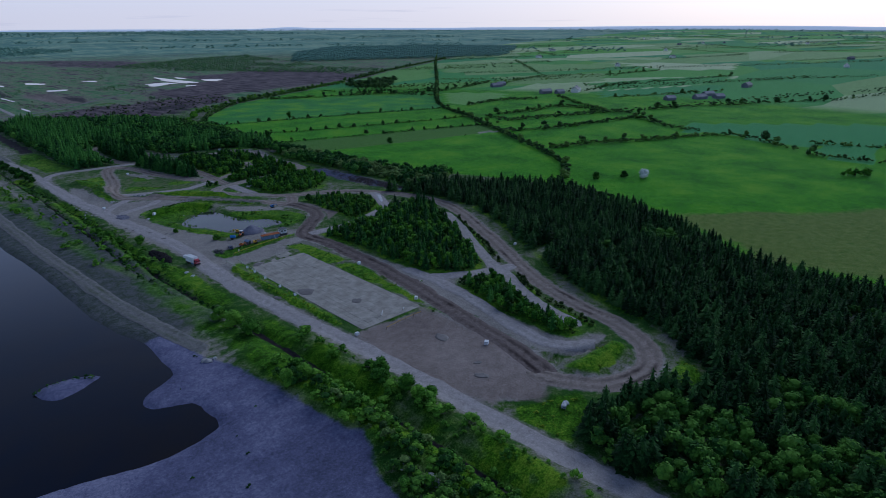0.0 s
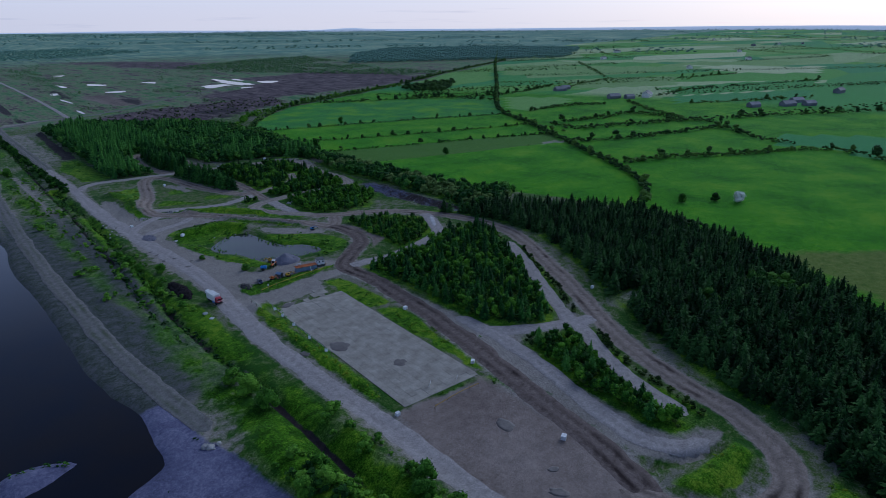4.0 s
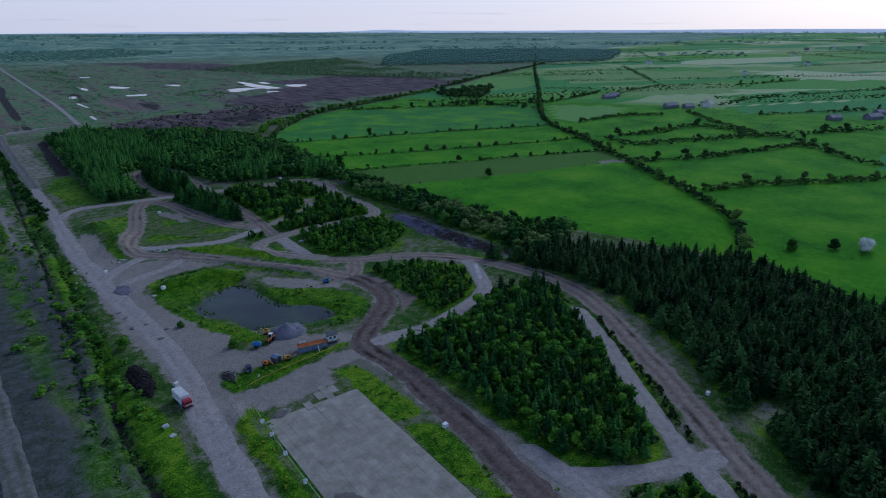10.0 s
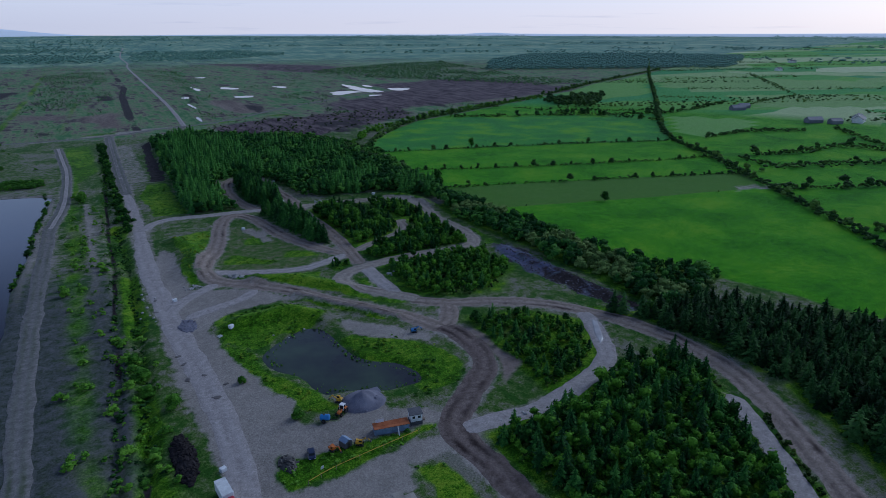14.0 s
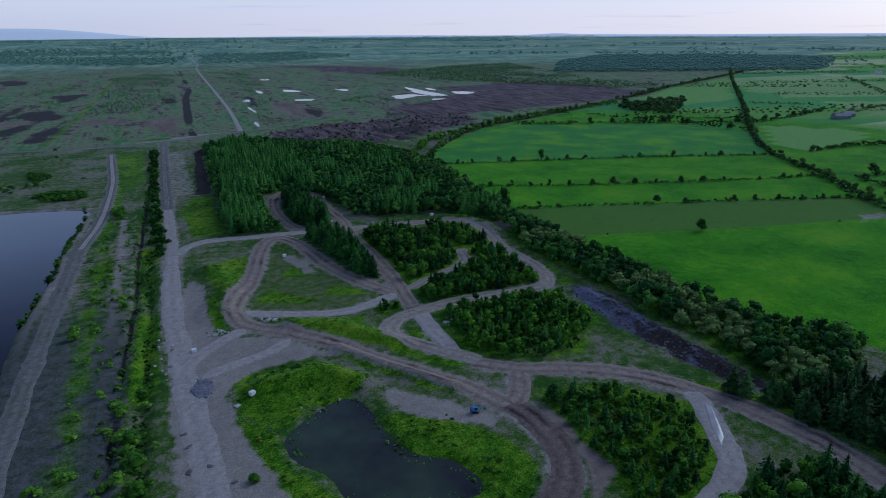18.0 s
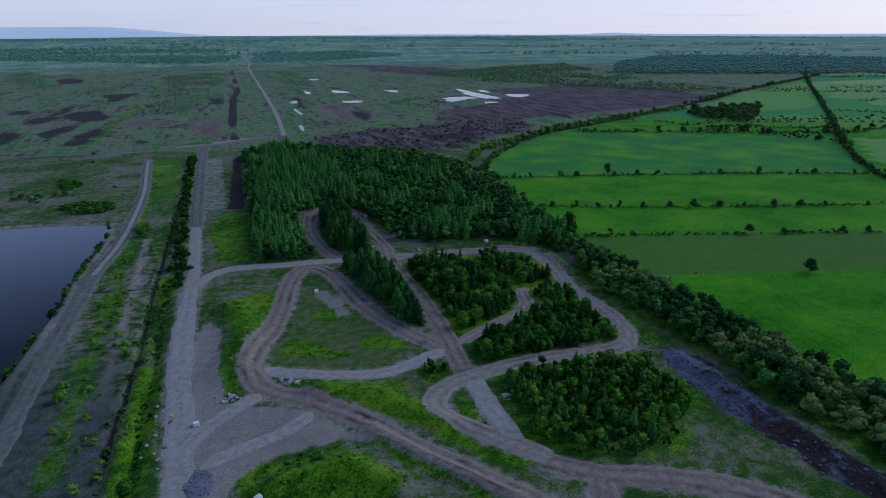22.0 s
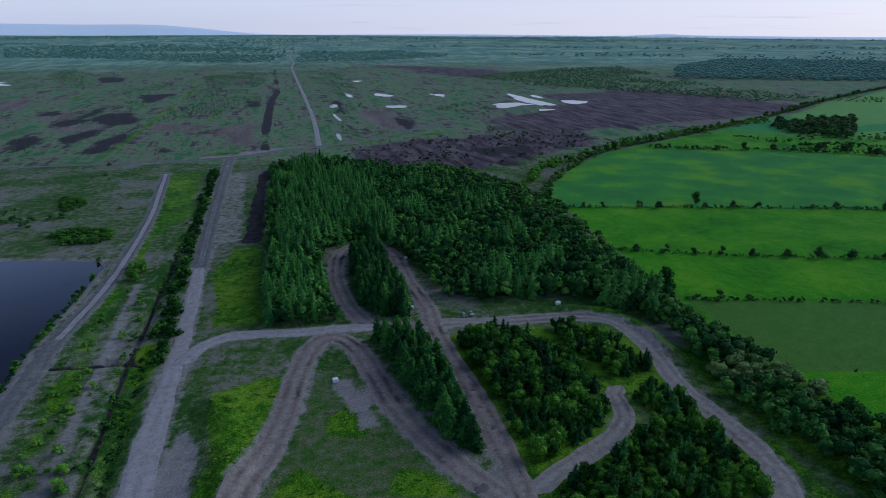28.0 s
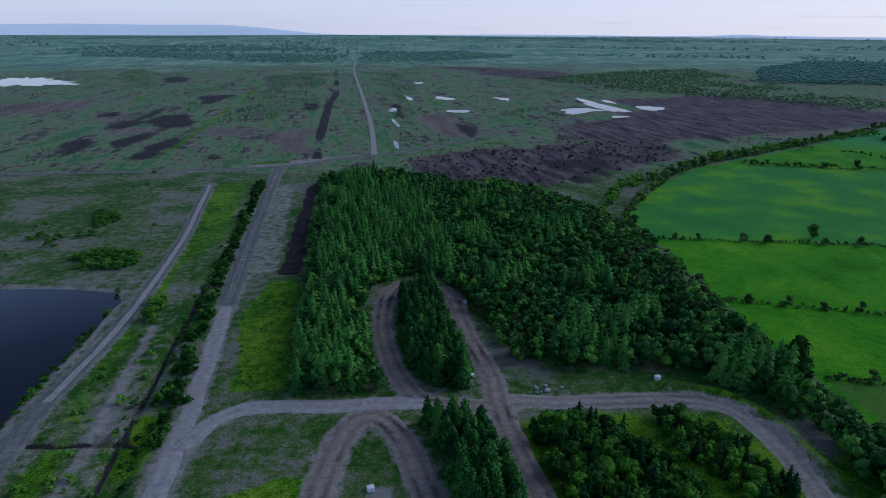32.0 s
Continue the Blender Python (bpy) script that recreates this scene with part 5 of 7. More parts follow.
HEDGES = [
    ([(131, 241), (160, 232), (234, 210.6), (301, 185)], 2.6, 0.02), ([(124, 191), (174, 171), (248, 147), (286, 141)], 2.6, 0.05), ([(124.6, 151.5), (151, 143), (216, 121.6), (258, 106)], 2.6, 0.25), ([(120.9, 115), (168, 102), (224, 86)], 2.2, 0.95),
    ([(1000, 860), (702, 580), (505, 388), (361, 250), (308, 192), (285, 149), (269, 122), (247, 86), (226, 51), (210, 24), (186, -6), (160, -22)], 3.0, 0.15),
    ([(219, 25), (241, 17.6), (265, 4), (284, -7.5), (310, -19), (328, -33)], 3.0, 0.1), ([(243, 80), (272, 65), (310, 54), (356, 44), (348, 28), (332, 5), (331, -12)], 3.6, 0.05), ([(290, 130), (287, 107), (313, 98), (343, 85), (377, 70), (370, 50)], 3.4, 0.1), ([(304, 132), (332, 123), (374, 119), (372, 75)], 3.4, 0.1), ([(331, 183), (371, 183), (406, 167)], 3.4, 0.1), ([(435, 163), (397, 116), (380, 82)], 4.0, 0.05), ([(330, 329), (358, 315), (402, 295)], 4.2, 0.05), ([(486, 362), (524, 328)], 5, 0.1), ([(468, 269), (605, 299), (683, 248), (789, 233)], 5, 0.3), ([(521, 174), (579, 172), (628, 162), (757, 123)], 5, 0.2), ([(461, 119), (517, 93), (576, 65)], 4.5, 0.1), ([(397, 62), (461, 29), (560, -30)], 4.5, 0.1), ([(328, -33), (322, -55), (297, -88), (298, -120), (290, -170)], 3.2, 0.3), ([(332, -79), (346, -112), (370, -150)], 3.4, 0.2),
    ([(152, -26), (147, -45), (140, -64), (131, -88)], 2.4, 0.55),
    ([(131, 242), (133, 262), (166, 304), (206, 340), (300, 385), (420, 447), (560, 527), (800, 650)], 3.0, 0.12),
    ([(237, 343), (300, 318), (394, 278), (500, 300)], 3.6, 0.1), ([(361, 250), (330, 330), (300, 385)], 4, 0.3),
]
for k, (line, gap, skip) in enumerate(HEDGES):
    x, y = along(line, 1.15 if k < 4 else gap * (0.45 if k < 11 else 0.62), 300 + k, 1.0, skip)
    stand("hedgerow", HEDGE if k > 3 else FAR_BUSHES, x, y, (1.5, 3.3) if k > 3 else (0.6, 1.6), 330 + k, HEDGELEAF, "dark green hedgerow of uneven bushes between pastures", "hedge", (1.1, 1.7))
    if skip > 0.5:
        continue
    x, y = along(line, gap * 3.4, 360 + k, 1.0, 0.45)
    stand("hedge_trees", BROADS_LIGHT, x, y, (2.8, 6.0) if k > 3 else (2.0, 3.8), 390 + k, HEDGELEAF, "round-crowned trees standing in the hedgerow", "trees", (1.0, 1.5))
rng = np.random.RandomState(400)
for k in range(90):
    cx, cy = 430 + 2300 * rng.rand() ** 1.3, rng.uniform(-700, 1500)
    a = radians(48 if k % 4 == 0 else -20) + rng.normal(0, 0.10)
    q = rng.uniform(80, 260)
    d = np.array([math.cos(a), math.sin(a)]) * q
    x, y = along([(cx - d[0], cy - d[1]), (cx + d[0], cy + d[1])], 5.0, 410 + k, 1.2, 0.05)
    ok = inside(x, y, PASTURE)
    stand("far_hedge", DISTANT, x[ok], y[ok], (1.8, 4.2), 560 + k, HEDGELEAF, "distant dark hedge line between fields", "hedge", (1.4, 2.4))
# far woods and bog scrub
for k, o in enumerate(FAR_WOODS):
    x, y = scatter(o, (9, 7, 16, 16, 22)[k], 700 + k, None)
    ok = waves(x, y, 60, 705 + k, 3) > (-9 if k != 1 else -0.35)
    stand("far_wood", DISTANT, x[ok], y[ok], (5, 6.5) if k != 1 else (1.6, 3.4), 710 + k, HAZYLEAF if k != 1 else BOGLEAF, "broad green wood far off on the plain", "wood", (2.2, 3.0))
for k in range(64):
    r0, a0 = 1300 + 2450 * rng.rand() ** 0.75, radians(rng.uniform(-32, 88))
    cx, cy = r0 * math.sin(a0), r0 * math.cos(a0)
    lx, ly = rng.uniform(60, 340) * r0 / 2000, rng.uniform(16, 70)
    n = int(lx * ly / 230)
    e = rng.uniform(-1, 1, (n, 2))
    ca, sa = math.cos(-a0 + rng.normal(0, 0.12)), math.sin(-a0 + rng.normal(0, 0.12))
    x, y = cx + e[:, 0] * lx * ca - e[:, 1] * ly * sa, cy + e[:, 0] * lx * sa + e[:, 1] * ly * ca
    stand("far_wood", DISTANT, x, y, (5, 9), 720 + k, HAZYLEAF, "distant wood on the plain, with haze put into its pale leaf colour", "wood", (1.8, 2.8))
for k, o in enumerate(SCRUBS):
    gap = 5.0 if max(p[1] for p in o) > 700 else 3.2
    x, y = scatter(o, gap, 600 + k, 1.5, thin=0.12)
    ok = waves(x, y * 0.4, gap * 4, 601 + k, 3) + 0.02 * np.minimum(depth_in(x, y, o, 40), 25) > 0.15
    stand("bog_scrub", DISTANT, x[ok], y[ok], (0.8, 2.2), 602 + k, BOGLEAF, "thicket of green scrub on the cut bog", "scrub", (1.2, 2.0))
x, y = rng.uniform(-420, 330, 14000), 395 + 900 * rng.rand(14000) ** 1.2
ok = (waves(x, y * 0.35, 30, 600, 3) > 0.22) & (depth_in(x, y, PASTURE, 80) < -6) & (clear_of_tracks(x, y) > 2)
ok &= depth_in(x, y, PEAT, 80) < 0
stand("bog_scrub", DISTANT, x[ok], y[ok], (0.6, 1.8), 599, BOGLEAF, "scattered green scrub over the cut bog", "scrub", (1.2, 2.2))
for k, (o, gap, tall) in enumerate([
    ([(367, 397), (412, 412), (450, 400), (417, 371), (372, 335), (359, 364)], 4.5, (3, 6)),
]):
    x, y = scatter(o, gap, 880 + k, None, thin=0.1)
    stand("field_wood", BROADS_LIGHT, x, y, tall, 885 + k, HEDGELEAF, "block of dark trees standing between the fields", "wood", (1.1, 1.8))
x, y = along([(121, 261), (154, 307), (194, 335), (235, 360), (274, 377), (328, 398), (380, 414)], 2.6, 889, 4.0, 0.0)
stand("field_belt", HEDGE, x, y, (2.2, 4.4), 890, LEAF, "belt of round bushes between the crop and the bog", "hedge", (1.0, 1.5))
x, y = scatter(CUTAWAY, 4.2, 602, 1.0, thin=0.7)
stand("bog_scrub", HEDGE, x, y, (0.8, 2.0), 603, HEATH, "low scrub over dark peat", "scrub", (1.2, 2.0))
# scrub west of the road
rng = np.random.RandomState(620)
x = np.concatenate([rng.normal(-2.8, 1.3, 230), rng.normal(-10.5, 2.0, 60), rng.normal(-17, 3.0, 90), rng.normal(-15.5, 2.6, 95), rng.normal(-6, 1.6, 70)])
y = np.concatenate([rng.uniform(150, 345, 230), rng.uniform(0, 75, 60), rng.uniform(10, 215, 90), rng.uniform(-130, -66, 95), rng.uniform(-140, -60, 70)])
ok = clear_of_tracks(x, y) > 0.6
big = ok & (y > 150) & (x > -7)
stand("ditch_hedge", BUSHES, x[big], y[big], (1.2, 2.8), 624, LEAF, "dense green bushes lining the drain beside the road", "hedge", (1.0, 1.5))
ok &= ~big
stand("bank_scrub", MIDDLING, x[ok], y[ok], (0.6, 2.1), 621, ROUND, "green bushes along the banks of the drain", "scrub", (1.1, 1.9))
x, y = rng.uniform(-75, -22, 200), rng.uniform(232, 372, 200)
ok = (waves(x, y, 18, 622, 2) > 0.5) & (clear_of_tracks(x, y) > 1)
for o in ([(-60, 305), (-54.7, 306), (-46.7, 294), (-54, 280)], [(-50, 254), (-40, 258), (-31, 255), (-30, 241), (-45, 240)], [(-36, 287), (-33, 284), (-34, 281)]):
    hx, hy = scatter(o, 1.9, 637, 0.5)
    x, y, ok = np.append(x, hx), np.append(y, hy), np.append(ok, np.ones(len(hx), bool))
stand("heath_scrub", MIDDLING, x[ok], y[ok], (0.8, 2.2), 623, ROUND, "bushes scattered over the heath", "scrub", (1.3, 2.2))
x, y = along([(-29.5, 224), (-28, 205), (-29.4, 185), (-31, 165), (-32, 145), (-34.6, 115)], 1.4, 625, 1.0, 0.35)
stand("shore_scrub", BUSHES_LIGHT, x, y, (0.6, 1.7), 626, LEAF, "dark green bushes along the lake's edge", "scrub", (1.1, 1.8))
x, y = along([(87, -24), (80, -36), (70, -52), (62, -64)], 1.3, 627, 0.8, 0.2)
stand("gorse_strip", BUSHES_LIGHT, x, y, (0.6, 1.5), 628, HEATH, "gorse and scrub on the strip between two tracks", "scrub", (1.0, 1.6))
x, y = along([(57, -74), (50, -86), (47, -98), (44, -106)], 1.3, 629, 0.8, 0.2)
stand("gorse_strip", BUSHES_LIGHT, x, y, (0.6, 1.6), 633, HEATH, "gorse and scrub on the strip between two tracks", "scrub", (1.0, 1.6))
for k, (m, share) in enumerate(((SCRUBLEAF, 0.5), (ROUND, 0.3), (WILLOW, 0.3))):
    x, y = scatter([(-21, -72), (-15, -70), (-14.8, -142), (-31, -152), (-24.5, -112), (-19.8, -95)], 2.3, 645 + k, 0.3, thin=1 - share)
    stand("bank_thicket", MIDDLING, x, y, (0.9, 2.5), 648 + k, m, "dense mixed bushes on the bank between the shingle and the ditch", "scrub", (1.2, 1.9))
x, y = along(DRAIN, 1.1, 655, 2.6, 0.3)
stand("drain_scrub", FAR_BUSHES, x, y, (0.5, 1.3), 656, SCRUBLEAF, "low scrub growing along the peaty drain", "scrub", (1.2, 2.0))
x, y = along(DITCH[:10], 0.8, 661, 2.2, 0.15)
stand("ditch_growth", FAR_BUSHES, x, y, (0.4, 1.0), 662, SCRUBLEAF, "rank dark green growth filling the ditch beside the road", "grass", (1.3, 2.2))
x, y = along([(-55, -41.4), (-49.9, -40.6), (-45, -43.0)], 0.9, 657, 0.8, 0.1)
stand("islet_scrub", FAR_BUSHES, x, y, (0.5, 1.0), 658, SCRUBLEAF, "low weeds along the islet's edge", "weeds", (1.2, 2.0))
x, y = scatter([(-30, -44), (-24, -58), (-22.5, -84), (-27, -112), (-60, -140), (-60, -90), (-36, -82), (-40, -66)], 6.5, 659, None, thin=0.72)
stand("shingle_weeds", FAR_BUSHES, x, y, (0.25, 0.7), 660, SCRUBLEAF, "scattered green weeds on the shingle", "weeds", (1.4, 2.6))
# reeds and low scrub round the pond and on the rough grass
x, y = scatter([(6, 66), (27, 70), (36, 54), (52, 30), (48, 12), (36, 10), (22, 16), (10, 34)], 1.7, 630, 0.3, thin=0.35)
ok = (waves(x, y, 6, 631, 2) > 0.35)
wx, wy = scatter(POND_SHORE, 1.0, 634, None, thin=0.25)
wok = waves(wx, wy, 4, 635, 2) > 0.05 - 0.16 * np.maximum(0, wx - 27) + 0.14 * np.minimum(4, depth_in(wx, wy, POND_SHORE, 20))
stand("pond_weed", FAR_BUSHES, wx[wok], wy[wok], (0.4, 0.9), 636, ROUND, "green reeds standing in the shallow pond", "reeds", (0.8, 1.3))
stand("pond_scrub", MIDDLING, x[ok], y[ok], (0.3, 0.9), 632, ROUND, "low green scrub and reeds round the pond", "scrub", (1.2, 2.0))
for k, o in enumerate(LUSH):
    x, y = scatter(o, 1.3, 640 + k, 0.2, thin=0.45)
    ok = waves(x, y, 4, 660 + k, 2) > 0.0
    stand("tall_grass", FAR_BUSHES, x[ok], y[ok], (0.2, 0.55), 680 + k, TUSSOCK if k % 3 else ROUND, "tussocks of tall green grass", "grass", (1.6, 3.0))
retire(spruces + broads)


# ---- helpers for built things ----
def link_mesh(name, bm, material, parent=None, label=""):
    me = bpy.data.meshes.new(name)
    bm.normal_update()
    bm.to_mesh(me)
    bm.free()
    me.materials.append(material)
    ob = new(name, me)
    if parent:
        ob.parent = parent
    if label:
        ob["label"] = label
    return ob


def part(name, bm, material, parent, label=""):
    """One mesh under a thing or under a part."""
    return link_mesh(name, bm, material, parent, label)


def box(size, at=(0, 0, 0), bevel=0.03, turn=None):
    bm = bmesh.new()
    bmesh.ops.create_cube(bm, size=1)
    bmesh.ops.scale(bm, vec=size, verts=bm.verts)
    if bevel:
        bmesh.ops.bevel(bm, geom=bm.edges[:], offset=min(bevel, min(size) * 0.3), segments=1, affect="EDGES")
    if turn:
        bmesh.ops.rotate(bm, matrix=Euler([radians(a) for a in turn]).to_matrix(), verts=bm.verts)
    bmesh.ops.translate(bm, vec=at, verts=bm.verts)
    return bm


def drum(radius, length, at=(0, 0, 0), axis="Z", sides=16, bevel=0.03, top=None):
    bm = bmesh.new()
    bmesh.ops.create_cone(bm, cap_ends=True, segments=sides, radius1=radius, radius2=radius if top is None else top, depth=length)
    if bevel:
        bmesh.ops.bevel(bm, geom=[e for e in bm.edges if e.calc_face_angle(0) > 0.8], offset=bevel, segments=1, affect="EDGES")
    if axis != "Z":
        bmesh.ops.rotate(bm, matrix=Matrix.Rotation(radians(90), 3, "Y" if axis == "X" else "X"), verts=bm.verts)
    bmesh.ops.translate(bm, vec=at, verts=bm.verts)
    return bm


def joined(*bms):
    me = bpy.data.meshes.new("scratch")
    out = bmesh.new()
    for b in bms:
        b.to_mesh(me)
        b.free()
        out.from_mesh(me)
    bpy.data.meshes.remove(me)
    return out


def lump(radius, seed, squash=0.7, rough=0.25, detail=2):
    """An uneven stone or clod."""
    bm = bmesh.new()
    bmesh.ops.create_icosphere(bm, subdivisions=detail, radius=radius)
    off = Vector((seed * 3.1, seed * 1.7, seed))
    for v in bm.verts:
        k = 1 + rough * 2 * noise.noise(v.co / radius * 1.1 + off)
        v.co = Vector((v.co.x * k, v.co.y * k, v.co.z * k * squash))
    return bm


def ground_at(x, y):
    return float(height(np.array([x]), np.array([y]))[0])


def thing(name, x, y, turn, label, category, group="", size=UNIT):
    """The base of a thing on the ground; size is 1 for what is given in metres, UNIT for what is given in the plan's units."""
    root = new(name)
    root.matrix_basis = Matrix.Translation((x, y, ground_at(x, y))) @ Matrix.Rotation(radians(turn), 4, "Z") @ Matrix.Scale(size / UNIT, 4)
    return tagged(root, label, category, group)


def paint(name, colour, rough=0.5, metal=0.0):
    c = np.array(colour)
    return surface(name, tuple(c * 0.72), tuple(np.minimum(c * 1.12, 0.9)), 0.8, 5.0, rough, metal, 0.15, 0.02, 0.0)


CONCRETE = surface("concrete_panel", (0.205, 0.190, 0.164), (0.385, 0.363, 0.318), 0.35, 4.0, 0.92, bump=0.5, depth=0.04, vary=0.16)
WHITE = paint("white_paint", (0.74, 0.75, 0.76))
OFFWHITE = paint("weathered_white", (0.6, 0.62, 0.62), 0.7)
ORANGE = paint("orange_paint", (0.55, 0.16, 0.03))
YELLOW = paint("yellow_paint", (0.58, 0.34, 0.03))
RED = paint("red_paint", (0.42, 0.05, 0.07))
BLUE = paint("blue_paint", (0.05, 0.20, 0.48))
CARBLUE = paint("dark_blue_paint", (0.02, 0.03, 0.07), 0.3)
GREYBLUE = paint("grey_blue_steel", (0.20, 0.27, 0.38), 0.6)
SLATE = surface("dark_slate", (0.05, 0.055, 0.065), (0.11, 0.115, 0.13), 0.5, 4, 0.7)
STEEL = surface("dark_steel", (0.03, 0.03, 0.032), (0.09, 0.085, 0.08), 0.8, 6, 0.55, 0.6)
RUBBER = surface("rubber", (0.012, 0.012, 0.012), (0.04, 0.04, 0.04), 1.0, 8, 0.85)
GLASS = paint("dark_glass", (0.02, 0.025, 0.03), 0.08)
WOOD = surface("grey_timber", (0.13, 0.10, 0.075), (0.30, 0.25, 0.20), 0.8, 7, 0.85)
DECK = surface("rust_orange_deck", (0.24, 0.075, 0.03), (0.42, 0.16, 0.075), 0.6, 4, 0.8)
STONE = surface("pale_stone", (0.20, 0.20, 0.20), (0.46, 0.45, 0.43), 0.6, 4, 0.9, bump=0.6)
PEATMAT = surface("black_peat", (0.008, 0.007, 0.008), (0.045, 0.04, 0.042), 0.4, 2.5, 0.95, bump=0.8, depth=0.15)
CHIPPINGS = surface("blue_grey_chippings", (0.12, 0.12, 0.155), (0.25, 0.25, 0.30), 0.3, 5, 0.95, bump=0.6, depth=0.08)
RUBBLE = surface("purple_grey_rubble", (0.07, 0.066, 0.080), (0.21, 0.20, 0.235), 0.4, 3, 0.95)
MUD = surface("damp_mud", (0.07, 0.062, 0.06), (0.14, 0.125, 0.12), 0.4, 4, 0.6)
TAPE = paint("pale_green_tape", (0.45, 0.55, 0.42), 0.7)
TAPE_Y = paint("orange_tape", (0.62, 0.40, 0.06), 0.7)
HOUSEWHITE = paint("white_render", (0.72, 0.72, 0.70), 0.85)
ROOFGREY = surface("roof_sheeting", (0.10, 0.105, 0.13), (0.22, 0.225, 0.26), 0.15, 2, 0.6)
SHEETWATER = water("thin_water_over_gravel", (0.24, 0.235, 0.235), 0.06, 0.01)
PUDDLE = water("puddle_water", (0.03, 0.03, 0.035), 0.03, 0.01)

# ---- concrete pad between the road and the dirt track ----
pad = new("pavement")
tagged(pad, "pad of weathered grey concrete panels with open joints", "pavement", kind="structure")
pad_dir = Vector((-2.6, -57.0)).normalized()
pad_side = Vector((-pad_dir.y, pad_dir.x))
PAD_TOP, PAD_L, PAD_W = Vector((17.4, -8.6)), 59.5, 18.4


def panel_mesh(w, l):
    bm = box((w, l, 0.10), (0, 0, 0), 0.006)
    me = bpy.data.meshes.new("slab_panel")
    bm.to_mesh(me)
    bm.free()
    me.materials.append(CONCRETE)
    return me


# ---- spoil heaps and stones ----
def heap(name, x, y, rx, ry, tall, material, label, seed, clods=40, clod=0.35, turn=0.0):
    root = thing(name, x, y, turn, label, "heap")
    n = 26
    u, v = np.meshgrid(np.linspace(-1, 1, n), np.linspace(-1, 1, n))
    rr = np.sqrt(u * u + v * v)
    z = tall * np.clip(1 - rr, 0, 1) ** 0.8 * (1 + 0.35 * waves(u * 3, v * 3, 1.0, seed)) - 0.25 * (rr > 0.92)
    mesh_object("mound", np.stack([u * rx, v * ry, z], -1).reshape(-1, 3), grid_faces(n, n), material, root, False)
    rng = np.random.RandomState(seed)
    bms = []
    for k in range(clods):
        a, q = rng.uniform(0, 6.283), math.sqrt(rng.rand())
        b = lump(clod * rng.uniform(0.5, 1.4), k + seed, 0.7, 0.3, 1)
        bmesh.ops.translate(b, vec=(math.cos(a) * q * rx * 0.95, math.sin(a) * q * ry * 0.95, tall * max(0, 1 - q) ** 0.8), verts=b.verts)
        bms.append(b)
    if bms:
        tagged(part("clods", joined(*bms), material, root), kind="stuff")
    return root


heap("spoil_heap", -5.4, 15.6, 1.9, 7.6, 0.9, PEATMAT, "black heap of dumped peat and tyres beside the road", 5, 220, 0.42)
heap("gravel_pile", 26.4, 16.4, 4.6, 4.0, 2.1, CHIPPINGS, "tall pile of blue-grey chippings by the pond", 6, 14, 0.2)
heap("scrap_heap", 8.9, 6.0, 1.6, 2.6, 0.6, STEEL, "low heap of dark scrap and tyres in the grass", 7, 40, 0.3)
heap("rubble_heap", 2.9, 66.5, 2.4, 4.2, 0.16, CHIPPINGS, "low heap of grey rubble at the yard's edge", 8, 90, 0.2)


def boulders(cx, cy, spread_x, spread_y, count, size, seed):
    rng = np.random.RandomState(seed)
    for k in range(count):
        x, y = cx + rng.normal(0, spread_x), cy + rng.normal(0, spread_y)
        r = size * rng.uniform(0.5, 1.3)
        b = lump(r, seed * 7 + k, 0.75, 0.3, 2)
        ob = link_mesh("boulder", b, STONE)
        ob.location = (x, y, ground_at(x, y) + r * 0.25)
        ob.rotation_euler = (0, 0, rng.uniform(0, 6))
        tagged(ob, "pale grey boulder lying on the ground", "boulder", "pale boulders")


boulders(19.6, 92.4, 1.2, 1.1, 18, 0.42, 1)
boulders(8.6, 89.6, 1.5, 0.7, 14, 0.38, 2)
boulders(58.6, 73.2, 0.8, 1.2, 9, 0.4, 3)
boulders(-20.6, -116.5, 0.6, 2.4, 10, 0.75, 4)
boulders(-20.4, -109.5, 0.8, 1.2, 5, 0.6, 5)
boulders(-26.2, -54.4, 0.9, 1.0, 4, 0.55, 11)
boulders(-4.3, 83, 0.9, 7, 12, 0.3, 6)
boulders(47, -1.5, 2.0, 1.2, 8, 0.3, 7)
boulders(22, 47.5, 2.5, 2.0, 8, 0.35, 8)
boulders(66, 157.5, 2.5, 0.8, 8, 0.4, 9)
boulders(73, 55, 3, 1.5, 12, 0.4, 10)


rng = np.random.RandomState(840)
x, y = scatter(SPOIL, 1.1, 841, 0.2)
zs = height(x, y)
bms = []
for i in range(len(x)):
    if rng.rand() < 0.55:
        r0 = 0.09 + 0.35 * rng.rand() ** 2
        b = lump(r0, i, 0.7, 0.35, 1)
        bmesh.ops.translate(b, vec=(x[i], y[i], zs[i] + r0 * 0.2), verts=b.verts)
        me = bpy.data.meshes.new("scratch")
        b.to_mesh(me)
        b.free()
        bms.append((np.array([v.co[:] for v in me.vertices]), np.array([p.vertices[:] for p in me.polygons])))
        bpy.data.meshes.remove(me)
off = np.cumsum([0] + [len(v) for v, f in bms[:-1]])
rubble = mesh_object("rubble", np.vstack([v for v, f in bms]), np.vstack([f + o for (v, f), o in zip(bms, off)]), RUBBLE)
tagged(rubble, "broken blue-grey rubble spread over a strip of dark peat", "rubble", kind="stuff")

# ---- vehicles and machines ----
def wheel(parent, x, y, r, w, name="wheel"):
    t = part("wheel", drum(r, w, (x, y, r), "X", 18, 0.05), RUBBER, parent)
    part("rim", drum(r * 0.55, w + 0.04, (x, y, r), "X", 14, 0.02), STEEL, t)
    return t


